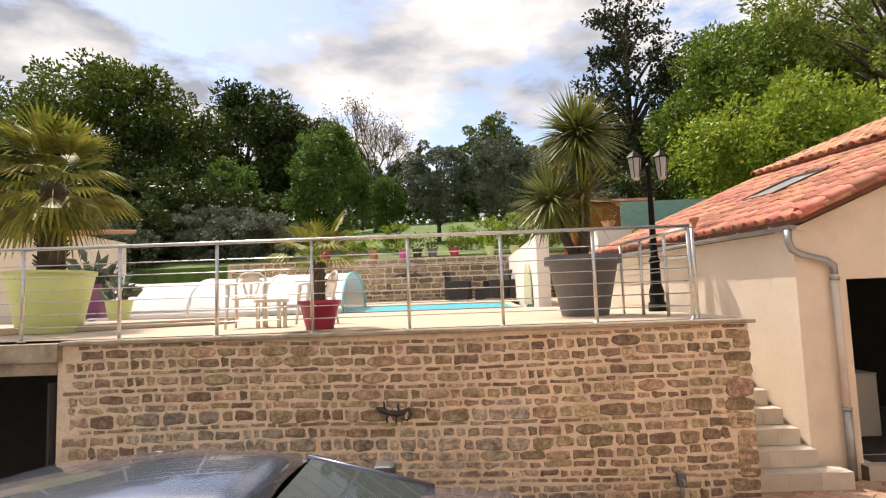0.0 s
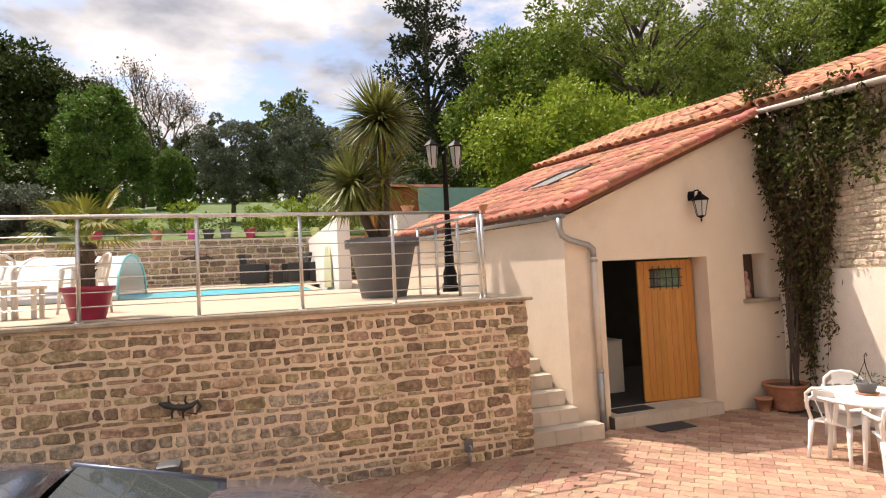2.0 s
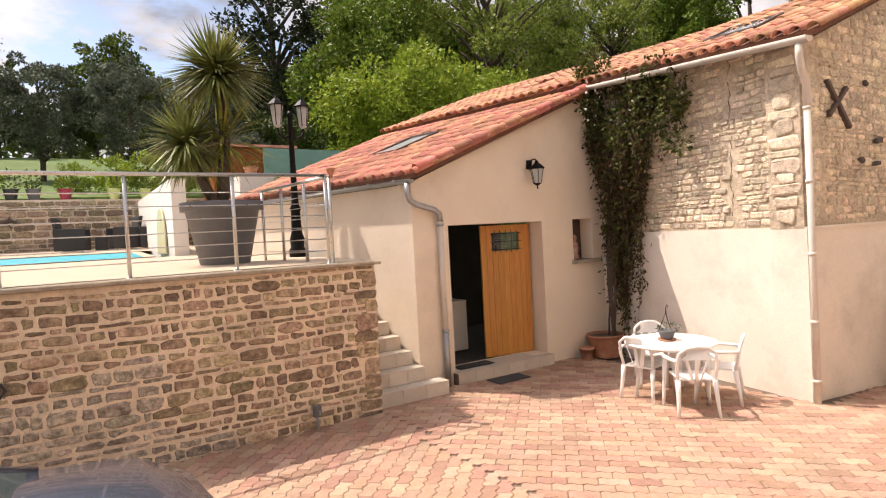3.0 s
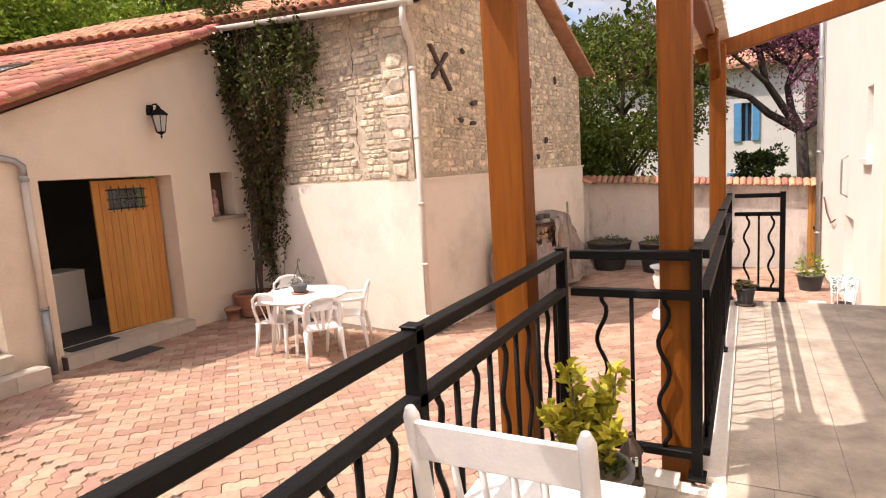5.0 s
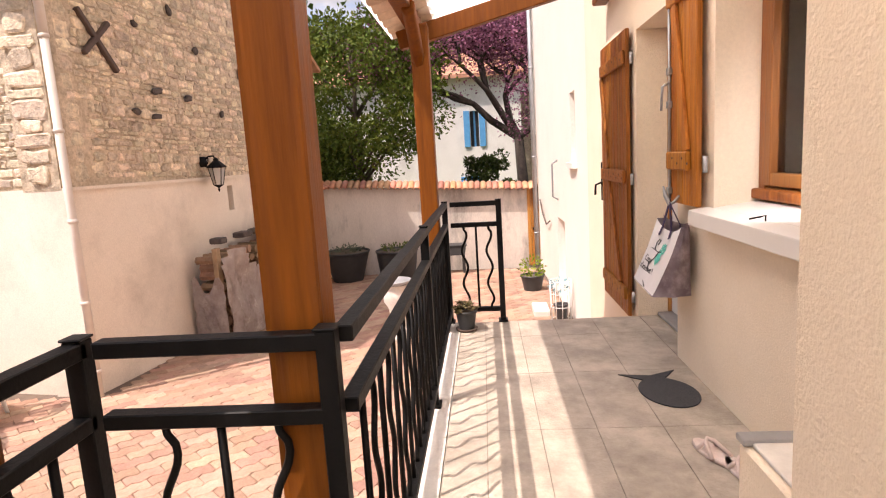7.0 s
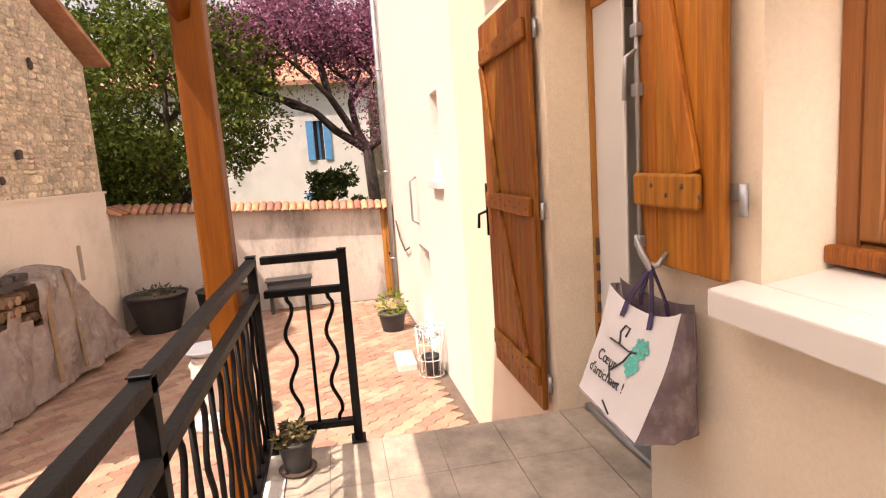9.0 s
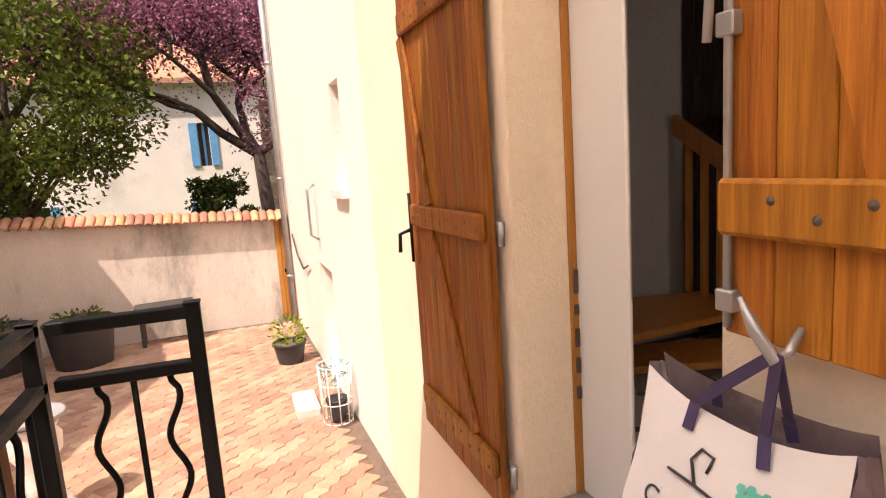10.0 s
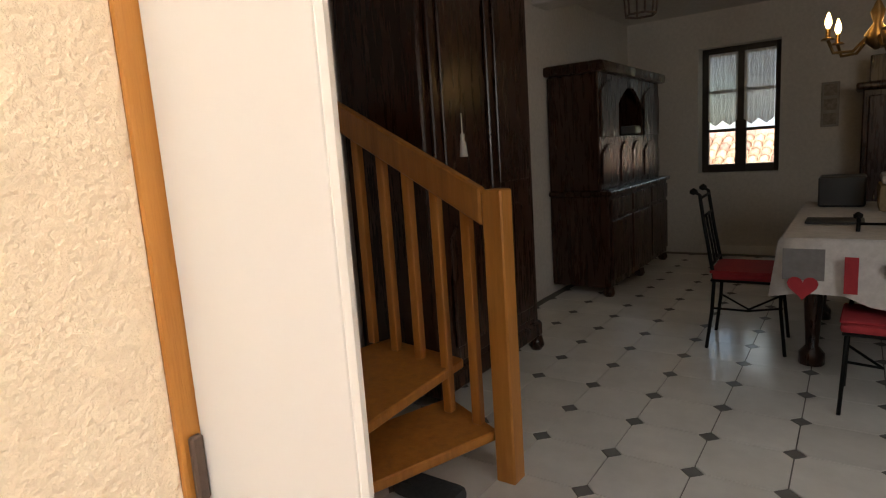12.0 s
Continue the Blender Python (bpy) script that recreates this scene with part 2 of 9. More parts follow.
WOODP = surf("stained_post_wood", (0.13, 0.036, 0.003), (0.235, 0.072, 0.006), 7, 0.5, 0.15, 30, spec=0.2, stretch=(4, 4, 0.3), stain=(0.14, 0.045, 0.015), stain_scale=4, stain_amt=0.5)
WOODS = surf("stained_shutter_wood", (0.13, 0.034, 0.005), (0.40, 0.145, 0.024), 8, 0.5, 0.4, 30, spec=0.25, stretch=(7, 7, 0.3), rand=0.14, stain=(0.10, 0.028, 0.006), stain_scale=3.5, stain_amt=0.75)
WOODT = surf("orange_shutter_wood", (0.26, 0.08, 0.010), (0.56, 0.21, 0.032), 8, 0.5, 0.4, 30, spec=0.25, stretch=(7, 7, 0.3), rand=0.12, stain=(0.20, 0.06, 0.010), stain_scale=3.0, stain_amt=0.6)
WOODO = surf("orange_door_wood", (0.42, 0.17, 0.03), (0.56, 0.26, 0.055), 7, 0.45, 0.2, 30, stretch=(6, 6, 0.4), rand=0.08)
WOODW = surf("window_wood", (0.20, 0.066, 0.012), (0.30, 0.108, 0.022), 7, 0.42, 0.2, 30, stretch=(6, 6, 0.4), rand=0.08)
PINE = surf("varnished_pine", (0.52, 0.195, 0.035), (0.66, 0.285, 0.065), 6, 0.35, 0.15, 30, stretch=(5, 5, 0.5), stain=(0.30, 0.11, 0.03), stain_scale=3.5, stain_amt=0.5)
OAKD = surf("dark_oak", (0.026, 0.0075, 0.003), (0.040, 0.012, 0.005), 6, 0.28, 0.02, 30, grain=0.02, stretch=(5, 5, 0.5))
WHITEP = surf("white_plastic", (0.80, 0.79, 0.77), (0.84, 0.83, 0.81), 3, 0.4)
WHITED = surf("white_door_leaf", (0.66, 0.66, 0.65), (0.70, 0.70, 0.69), 2, 0.45)
RENDER_N = surf("neighbour_render", (0.66, 0.63, 0.59), (0.74, 0.71, 0.67), 1.0, 0.92, 0.3, 60, stain=(0.40, 0.37, 0.34), stain_scale=0.6, stain_amt=0.5)
# channel clay darkened: shade and dirt between cover tiles put into the colour
ROOF_BED = surf("shade_dark_channel_tile", (0.13, 0.055, 0.035), (0.22, 0.10, 0.065), 6, 0.9, 0.4, 50)
EDGE_TAN = surf("tan_edge_tile", (0.52, 0.41, 0.30), (0.64, 0.52, 0.39), 6, 0.85, 0.3, 60, rand=0.2)
WHITEL = surf("white_lacquer", (0.76, 0.74, 0.70), (0.80, 0.78, 0.75), 2, 0.35)
WALL_I = surf("interior_plaster", (0.66, 0.63, 0.60), (0.72, 0.69, 0.66), 2, 0.9, 0.1, 60)
TILE_I = surf("interior_tile", (0.70, 0.68, 0.65), (0.86, 0.84, 0.81), 3.4, 0.15, rand=0.05, spec=0.55)
DOT_I = surf("grey_inset_tile", (0.17, 0.165, 0.16), (0.22, 0.215, 0.21), 8, 0.2)
GROUT_I = surf("dark_grout", (0.10, 0.09, 0.085), (0.15, 0.14, 0.13), 20, 0.8)
# near-black: the shade of enclosed places put into the colour
SHADE_DARK = surf("painted_shade_dark", (0.035, 0.03, 0.028), (0.06, 0.05, 0.045), 3, 0.9)
PANEL_W = surf("white_roof_panel", (0.97, 0.94, 0.88), (0.99, 0.97, 0.92), 2, 0.5, sub=0.98)
GLASS = glass_mat("window_glass", clear=1.0)

# ---- helpers for meshes ----
def part(name, bm, mat, parent=None, label=""):
    me = bpy.data.meshes.new(name)
    bm.to_mesh(me)
    bm.free()
    ob = new(name, me)
    for q in mat if isinstance(mat, (list, tuple)) else [mat]:
        me.materials.append(q)
    if parent is not None:
        ob.parent = parent
    if label:
        ob["label"] = label
    return ob


def bevelled(bm, w, seg=1):
    if w > 0:
        bmesh.ops.bevel(bm, geom=list(bm.edges), offset=w, segments=seg, affect="EDGES", profile=0.6, clamp_overlap=True)
    return bm


def prism(bm, pts, h):
    """A solid from the closed outline pts, pushed along the vector h."""
    h = Vector(h)
    a = [bm.verts.new(Vector(p)) for p in pts]
    b = [bm.verts.new(Vector(p) + h) for p in pts]
    n = len(pts)
    fs = [bm.faces.new(a[::-1]), bm.faces.new(b)]
    for i in range(n):
        fs.append(bm.faces.new((a[i], a[(i + 1) % n], b[(i + 1) % n], b[i])))
    bmesh.ops.recalc_face_normals(bm, faces=fs)
    return bm


def cuboid(bm, x0, x1, y0, y1, z0, z1):
    return prism(bm, [(x0, y0, z0), (x1, y0, z0), (x1, y1, z0), (x0, y1, z0)], (0, 0, z1 - z0))


def bx(x0, x1, y0, y1, z0, z1, bev=0.0, seg=1):
    bm = bmesh.new()
    cuboid(bm, x0, x1, y0, y1, z0, z1)
    return bevelled(bm, bev, seg)


def bar(bm, p, q, w, d=None, up=(0, 0, 1)):
    """A bar of rectangular section from p to q."""
    p, q = Vector(p), Vector(q)
    d = w if d is None else d
    ax = (q - p).normalized()
    side = ax.cross(Vector(up))
    if side.length < 1e-4:
        side = ax.cross(Vector((0, 1, 0)))
    side.normalize()
    u = side.cross(ax)
    return prism(bm, [p + side * w / 2 + u * d / 2, p - side * w / 2 + u * d / 2, p - side * w / 2 - u * d / 2, p + side * w / 2 - u * d / 2], q - p)


def tube(bm, pts, r, seg=8, caps=True):
    """A round bar along pts; r is one radius or one for each point."""
    pts = [Vector(p) for p in pts]
    rr = r if isinstance(r, (list, tuple)) else [r] * len(pts)
    rings, side = [], None
    for i, p in enumerate(pts):
        ax = (pts[min(i + 1, len(pts) - 1)] - pts[max(i - 1, 0)]).normalized()
        if side is None:
            side = ax.cross(Vector((0.31, 0.22, 0.92)))
            if side.length < 0.05:
                side = ax.cross(Vector((1, 0, 0)))
        side = (side - ax * side.dot(ax)).normalized()
        u = ax.cross(side)
        rings.append([bm.verts.new(p + (side * math.cos(a) + u * math.sin(a)) * rr[i]) for a in [2 * math.pi * k / seg for k in range(seg)]])
    for a, b in zip(rings, rings[1:]):
        for k in range(seg):
            f = bm.faces.new((a[k], a[(k + 1) % seg], b[(k + 1) % seg], b[k]))
            f.smooth = True
    if caps:
        bm.faces.new(rings[0][::-1])
        bm.faces.new(rings[-1])
    return bm


def lathe(bm, c, prof, seg=20, smooth=True):
    """A body turned about the upright axis through c: prof holds (radius, height)."""
    c = Vector(c)
    rings = [[bm.verts.new(c + Vector((r * math.cos(2 * math.pi * k / seg), r * math.sin(2 * math.pi * k / seg), z))) for k in range(seg)] for r, z in prof]
    for a, b in zip(rings, rings[1:]):
        for k in range(seg):
            f = bm.faces.new((a[k], a[(k + 1) % seg], b[(k + 1) % seg], b[k]))
            f.smooth = smooth
    bm.faces.new(rings[0][::-1])
    bm.faces.new(rings[-1])
    return bm


def holed(bm, p0, p1, thick, z0, z1, holes):
    """An upright wall from p0 to p1 (its face), thick to the left of that way, with openings (u0, u1, z0, z1) right through it."""
    p0, p1 = Vector((*p0, 0)), Vector((*p1, 0))
    ln = (p1 - p0).length
    ax = (p1 - p0) / ln
    nn = Vector((-ax.y, ax.x, 0)) * thick
    us = sorted({0, ln, *[h[0] for h in holes], *[h[1] for h in holes]})
    zs = sorted({z0, z1, *[h[2] for h in holes], *[h[3] for h in holes]})
    us = [u for u in us if 0 <= u <= ln]
    zs = [z for z in zs if z0 <= z <= z1]

    def solid(i, j):
        if not (0 <= i < len(us) - 1 and 0 <= j < len(zs) - 1):
            return False
        u, z = (us[i] + us[i + 1]) / 2, (zs[j] + zs[j + 1]) / 2
        return not any(h[0] < u < h[1] and h[2] < z < h[3] for h in holes)
    memo = {}

    def v(i, j, k):
        if (i, j, k) not in memo:
            memo[i, j, k] = bm.verts.new(p0 + ax * us[i] + nn * k + Vector((0, 0, zs[j])))
        return memo[i, j, k]
    fs = []
    for i in range(len(us) - 1):
        for j in range(len(zs) - 1):
            if not solid(i, j):
                continue
            for k in (0, 1):
                fs.append(bm.faces.new((v(i, j, k), v(i + 1, j, k), v(i + 1, j + 1, k), v(i, j + 1, k))))
            for di, dj, a, b in ((-1, 0, (i, j), (i, j + 1)), (1, 0, (i + 1, j), (i + 1, j + 1)), (0, -1, (i, j), (i + 1, j)), (0, 1, (i, j + 1), (i + 1, j + 1))):
                if not solid(i + di, j + dj):
                    fs.append(bm.faces.new((v(*a, 0), v(*b, 0), v(*b, 1), v(*a, 1))))
    bmesh.ops.recalc_face_normals(bm, faces=fs)
    return bm


def mesh_ob(name, verts, faces, mat, parent=None, smooth=False):
    me = bpy.data.meshes.new(name)
    me.from_pydata(verts, [], faces)
    me.materials.append(mat)
    if smooth:
        me.polygons.foreach_set("use_smooth", [True] * len(me.polygons))
    ob = new(name, me)
    if parent is not None:
        ob.parent = parent
    return ob


def empty(name, at, label="", category="", group="", rz=0.0):
    ob = new(name)
    ob.matrix_world = pose(*at, 0, 0, rz)
    return tagged(ob, label, category, group)


def structure(ob, label, category):
    return tagged(ob, label, category, kind="structure")


def lerp(a, b, k):
    return a + (b - a) * k


# ---- plan ----
GZ = -0.86                        # paved yard
FY = -1.6                         # face of the house
PY = 7.26                         # face of the pool house
WY = 6.71                         # face of the pool wall
WT = 1.08                         # its top


def yard_z(x, y):
    k = max(0.0, min(1.0, (x - 8.0) / 8.0))
    return GZ - 0.28 * k - 0.06 * k * max(0.0, -y) * 0.5


def patio_z(y):
    pts = [(6.4, 1.085), (9, 1.11), (14, 1.2), (18, 1.345), (20.8, 1.5)]
    for (a, za), (b, zb) in zip(pts, pts[1:]):
        if y <= b:
            return lerp(za, zb, max(0.0, (y - a) / (b - a)))
    return pts[-1][1]


# ---- ground ----
def height_sheet(name, xs, ys, fz, mat, keep=lambda x, y: True):
    verts = [(x, y, fz(x, y)) for y in ys for x in xs]
    nx = len(xs)
    faces = [(j * nx + i, j * nx + i + 1, (j + 1) * nx + i + 1, (j + 1) * nx + i) for j in range(len(ys) - 1) for i in range(nx - 1) if keep((xs[i] + xs[i + 1]) / 2, (ys[j] + ys[j + 1]) / 2)]
    return mesh_ob(name, verts, faces, mat)


def hill(x, y):
    if y < 21.2:
        return -1.6 if x > -12 or y < 5 else lerp(-1.6, 1.2, min(1, (y - 5) / 6))
    s = max(0.0, y - 21.2)
    base = 3.0 + 0.17 * min(s, 40) + 0.05 * max(0, s - 40)
    return base - 0.02 * max(0, s) * max(0.0, min(1.0, (x + 2) / -12)) + 0.35 * noise.noise((x * 0.08, y * 0.08, 3.1))


xs = [-900, -300, -120, -70, -50] + [v * 2.0 for v in range(-20, 31)] + [80, 120, 300, 900]
ys = [-900, -300, -100, -60, -40, -30, -20, -10, 0, 10, 16, 20, 21.1, 21.3] + [23 + v * 2.5 for v in range(28)] + [110, 150, 300, 900]
ground = structure(height_sheet("ground", xs, ys, hill, GRASS_G), "grassy ground rising behind the pool", "ground")

xs = [-14 + v * 0.5 for v in range(66)]
ys = [-9.5 + v * 0.5 for v in range(34)]
yard = structure(height_sheet("yard_bed", xs, ys, lambda x, y: yard_z(x, y) - 0.012, JOINT), "sandy bed of the paved courtyard", "pavement")

patio_pts = [6.9, 9, 12, 14, 16, 18, 20.8]
patio = structure(height_sheet("patio", [-14, -8, -4, 0, 3, 4.3], patio_pts, lambda x, y: patio_z(y), PATIO, lambda x, y: not (-2.6 < x < 3 and 14 < y < 18)), "pale stone slab patio round the pool", "patio")

# ---- terrace of the house ----
bm = bmesh.new()
cuboid(bm, -4, 4.13, FY, 0.36, GZ - 0.4, -0.02)
cuboid(bm, 4.13, 7.42, FY, -0.19, GZ - 0.4, -0.02)
terrace = structure(part("terrace_slab", bm, RENDER_X), "raised masonry terrace of the house", "terrace")
bm = bmesh.new()
cuboid(bm, -4, 4.16, 0.27, 0.40, -0.02, 0.004)
cuboid(bm, 4.02, 4.16, -0.07, 0.268, -0.02, 0.004)
cuboid(bm, 4.16, 7.45, -0.24, -0.12, -0.02, 0.004)
structure(part("terrace_edge", bm, EDGE_W), "pale stone edging of the terrace", "edging")

# ---- house ----
bm = bmesh.new()
holed(bm, (9.52, FY), (4.0, FY), 0.34, -1.5, 6.5, [(9.52 - 7.45, 9.52 - 6.532, -0.03, 2.1), (9.52 - 5.985, 9.52 - 4.6, 0.90, 2.25)])
house_wall = structure(part("wall_house", bm, RENDER_S), "cream rendered wall of the house", "wall")
bm = bmesh.new()
cuboid(bm, -4, 4.0, -1.6, -0.99, -1.4, 6.5)
house_near = structure(part("wall_house_near", bm, RENDER_H), "projecting cream roughcast wall of the house", "wall")
bm = bmesh.new()
holed(bm, (15.75, FY), (9.52, FY), 0.34, -1.9, 6.2, [(15.75 - 10.72, 15.75 - 10.32, 1.14, 2.0), (15.75 - 12.35, 15.75 - 11.5, -0.95, 0.27)])
structure(part("wall_house_white", bm, RENDER_X), "sunlit white rendered house wall", "wall")
bm = bmesh.new()
cuboid(bm, -4, 15.75, -8.4, -1.55, 6.2, 6.35)
structure(part("house_roof", bm, TILE_R), "roof slab over the house", "roof")
bm = bmesh.new()
cuboid(bm, 15.45, 15.75, -8.4, FY - 0.34, -1.9, 6.2)
structure(part("wall_house_end", bm, RENDER_X), "white end wall of the house", "wall")

bm = bmesh.new()
holed(bm, (9.1, FY - 0.342), (3.4, FY - 0.342), 0.36, -0.2, 2.42, [(9.1 - 7.72, 9.1 - 6.5, -0.2, 2.06), (9.1 - 5.95, 9.1 - 4.8, 0.95, 2.2)])
structure(part("wall_house_lining", bm, WHITEL), "white plaster lining of the thick house wall", "wall")

# ---- room behind the door ----
IX0, IX1, IY = 3.4, 8.8, -8.0
bm = bmesh.new()
cuboid(bm, IX0, IX1, IY, FY - 0.34, -0.2, -0.006)
structure(part("floor", bm, GROUT_I), "tiled floor of the dining room", "floor")
bm = bmesh.new()
cuboid(bm, IX0 - 0.1, IX1 + 0.1, IY - 0.1, FY - 0.34, 2.42, 2.6)
structure(part("ceiling", bm, WALL_I), "white plaster ceiling of the room", "ceiling")
bm = bmesh.new()
holed(bm, (IX0 - 0.1, IY), (IX1 + 0.1, IY), -0.4, -0.2, 2.6, [(7.36 - IX0 + 0.1, 8.09 - IX0 + 0.1, 0.83, 2.08)])
structure(part("wall_room_back", bm, WALL_I), "white plaster back wall with a window", "wall")
bm = bmesh.new()
cuboid(bm, IX1, IX1 + 0.15, IY, FY - 0.34, -0.2, 2.6)
structure(part("wall_room_east", bm, WALL_I), "white plaster room wall behind the cabinets", "wall")
bm = bmesh.new()
cuboid(bm, IX0 - 0.15, IX0, IY, FY - 0.34, -0.2, 2.6)
structure(part("wall_room_west", bm, WALL_I), "white plaster side wall of the room", "wall")

# ---- pool wall ----
bm = bmesh.new()
holed(bm, (-14, WY + 0.03), (4.25, WY + 0.03), 0.5, -1.3, WT - 0.05, [(3, 14 - 3.55, -1.3, 0.71)])
pool_wall = structure(part("wall_pool", bm, MORTAR), "retaining wall of brown rubble stone in lime mortar", "wall")
bm = bmesh.new()
cuboid(bm, -3.5, 4.32, WY - 0.04, WY + 0.45, WT - 0.05, WT)
structure(part("wall_coping", bevelled(bm, 0.012), COPING), "weathered stone coping on the pool wall", "coping")
bm = bmesh.new()
cuboid(bm, -14, -3.5, WY - 0.07, WY + 0.2, 0.86, 1.06)
cuboid(bm, -14, -3.55, WY + 0.0, WY + 0.3, 0.71, 0.858)
structure(part("garage_lintel", bm, COPING), "weathered lintel over the dark garage opening", "lintel")
# garage walls coloured near-black so the inside looks unlit
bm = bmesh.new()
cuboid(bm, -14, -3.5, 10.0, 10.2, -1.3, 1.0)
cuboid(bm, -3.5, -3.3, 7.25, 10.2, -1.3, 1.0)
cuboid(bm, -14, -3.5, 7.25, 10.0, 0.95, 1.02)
structure(part("garage_inside", bm, SHADE_DARK), "inner walls of the garage, dimness put into their near-black colour", "wall")
# side wall of the stair
bm = bmesh.new()
cuboid(bm, 3.85, 4.25, WY + 0.53, 9.2, -1.3, WT - 0.05)
structure(part("wall_stair", bm, MORTAR), "stone side wall of the steps", "wall")

# ---- pool house ----
SL = -0.24                        # its side wall leans off to the left as it goes back
bm = bmesh.new()
holed(bm, (5.3, PY), (9.1, PY), 0.38, -1.3, 2.1, [(5.74 - 5.3, 7.59 - 5.3, -0.69, 1.49), (8.29 - 5.3, 8.75 - 5.3, 0.80, 1.5)])
prism(bm, [(5.14, PY, 2.1), (9.1, PY, 2.1), (9.1, PY, 3.78), (8.7, PY, 3.62), (5.14, PY, 2.12)], (0, 0.38, 0))
structure(part("wall_poolhouse", bm, RENDER_W), "cream rendered gable wall of the pool house", "wall")
bm = bmesh.new()
prism(bm, [(5.14, PY, -1.3), (5.2995, PY, -1.3), (5.2995, PY + 0.4, -1.3), (5.45 + SL * 5, PY + 5, -1.3), (5.14 + SL * 5, PY + 5, -1.3)], (0, 0, 3.399))
structure(part("wall_poolhouse_side", bm, RENDER_W), "cream rendered side wall of the pool house", "wall")
# back, floor and ceiling carry the room's dimness in their colour
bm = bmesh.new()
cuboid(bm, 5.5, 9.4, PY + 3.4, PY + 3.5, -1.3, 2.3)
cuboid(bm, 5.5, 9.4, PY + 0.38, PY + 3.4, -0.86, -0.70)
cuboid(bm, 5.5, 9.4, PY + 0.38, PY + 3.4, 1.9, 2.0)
structure(part("poolhouse_inside", bm, SHADE_DARK), "inside of the pool house, its dimness put into the colour", "wall")

# ---- barn ----
BC = Vector((8.36, 3.53, 0))       # near corner
BJ = Vector((9.02, 7.26, 0))       # where it meets the pool house
BF = Vector((14.7, 2.96, 0))       # far corner of the gable
bm = bmesh.new()
prism(bm, [BC + Vector((0, 0, -1.4)), BJ + Vector((0, 0, -1.4)), BJ + Vector((0.5, 0, -1.4)), BC + Vector((0.5, 0, -1.4))], (0, 0, 2.62))
structure(part("wall_barn_side_low", bm, RENDER_B), "smooth rendered lower wall of the barn", "wall")
bm = bmesh.new()
prism(bm, [BC + Vector((0.03, 0, 1.22)), BJ + Vector((0.03, 0, 1.22)), BJ + Vector((0.03, 0, 3.92)), BC + Vector((0.03, 0, 3.47))], (0.45, 0, 0))
structure(part("wall_barn_side_high", bm, RUBBLE_M), "old rubble masonry of the barn wall", "wall")
gd = (BF - BC).normalized()
gn = Vector((-gd.y, gd.x, 0))
gl = (BF - BC).length
bm = bmesh.new()
holed(bm, BC.xy + gd.xy * 0.003, BF.xy, 0.45, -1.6, 1.2, [(2.98, 3.13, 0.72, 1.08), (5.3, 5.42, 0.0, 0.5)])
structure(part("wall_barn_gable_low", bm, RENDER_B), "smooth rendered lower gable wall of the barn", "wall")
bm = bmesh.new()
p = BC + gn * 0.03
prism(bm, [p + Vector((0, 0, 1.2)), p + gd * gl + Vector((0, 0, 1.2)), p + gd * gl + Vector((0, 0, 3.12)), p + gd * gl * 0.52 + Vector((0, 0, 4.74)), p + Vector((0, 0, 3.36))], gn * 0.42)
structure(part("wall_barn_gable_high", bm, RUBBLE_M), "old rubble masonry gable of the barn", "wall")

# ---- yard wall at the back ----
bm = bmesh.new()
prism(bm, [(15.3, 3.05, -1.7), (15.7, -1.75, -1.7), (15.7, -1.75, 0.52), (15.3, 3.05, 0.82)], (0.22, 0.02, 0))
prism(bm, [(14.7, 2.95, -1.7), (15.5, 3.0, -1.7), (15.5, 3.0, 0.82), (14.7, 2.95, 0.84)], (0, 0.2, 0))
structure(part("wall_yard", bm, RENDER_Y), "streaked grey rendered yard wall", "wall")
# ---- closing walls out of sight ----
bm = bmesh.new()
cuboid(bm, -14.2, -14, -9, 7.2, -1.5, 2.5)
structure(part("wall_yard_west", bm, RENDER_Y), "plain rendered wall closing the yard", "wall")

# ---- roofs ----
def roof_slab(name, a, b, c, d, mat, label):
    bm = bmesh.new()
    n = (Vector(b) - Vector(a)).cross(Vector(d) - Vector(a)).normalized()
    if n.z < 0:
        n = -n
    prism(bm, [a, b, c, d], n * -0.06)
    return structure(part(name, bm, mat), label, "roof")


LR = [(5.16, 7.1, 2.235), (8.75, 7.1, 3.72), (8.75 + SL * 5.2, 12.3, 3.72), (5.16 + SL * 5.2, 12.3, 2.235)]
UR = [(8.66, 7.2, 3.84), (12.6, 8.2, 5.32), (11.3, 13.4, 5.28), (8.66 + SL * 5.1, 12.3, 3.82)]
BR = [(8.14, 3.25, 3.43), (11.55, 2.98, 4.86), (12.6, 8.2, 5.32), (8.66, 7.2, 3.84)]
BR2 = [(11.55, 2.98, 4.86), (15.1, 2.72, 3.2), (16.1, 8.0, 3.45), (12.6, 8.2, 5.32)]
# three slabs take the darkened clay, so gaps between tiles look shaded
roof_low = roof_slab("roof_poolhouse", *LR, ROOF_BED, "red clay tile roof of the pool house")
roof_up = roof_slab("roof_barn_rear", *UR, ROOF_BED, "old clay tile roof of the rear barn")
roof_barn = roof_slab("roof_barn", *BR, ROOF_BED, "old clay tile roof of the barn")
roof_barn2 = roof_slab("roof_barn_far", *BR2, TILE_O, "far slope of the barn's clay tile roof")

bm = bmesh.new()
prism(bm, [(8.95, 7.64, 2.2), (9.25, 7.64, 2.2), (9.25 + SL * 4.5, 12.1, 2.2), (8.95 + SL * 4.5, 12.1, 2.2)], (0, 0, 1.55))
structure(part("wall_barn_rear", bm, RUBBLE_M), "rubble wall under the rear roof", "wall")

# ---- garden wall behind the pool ----
bm = bmesh.new()
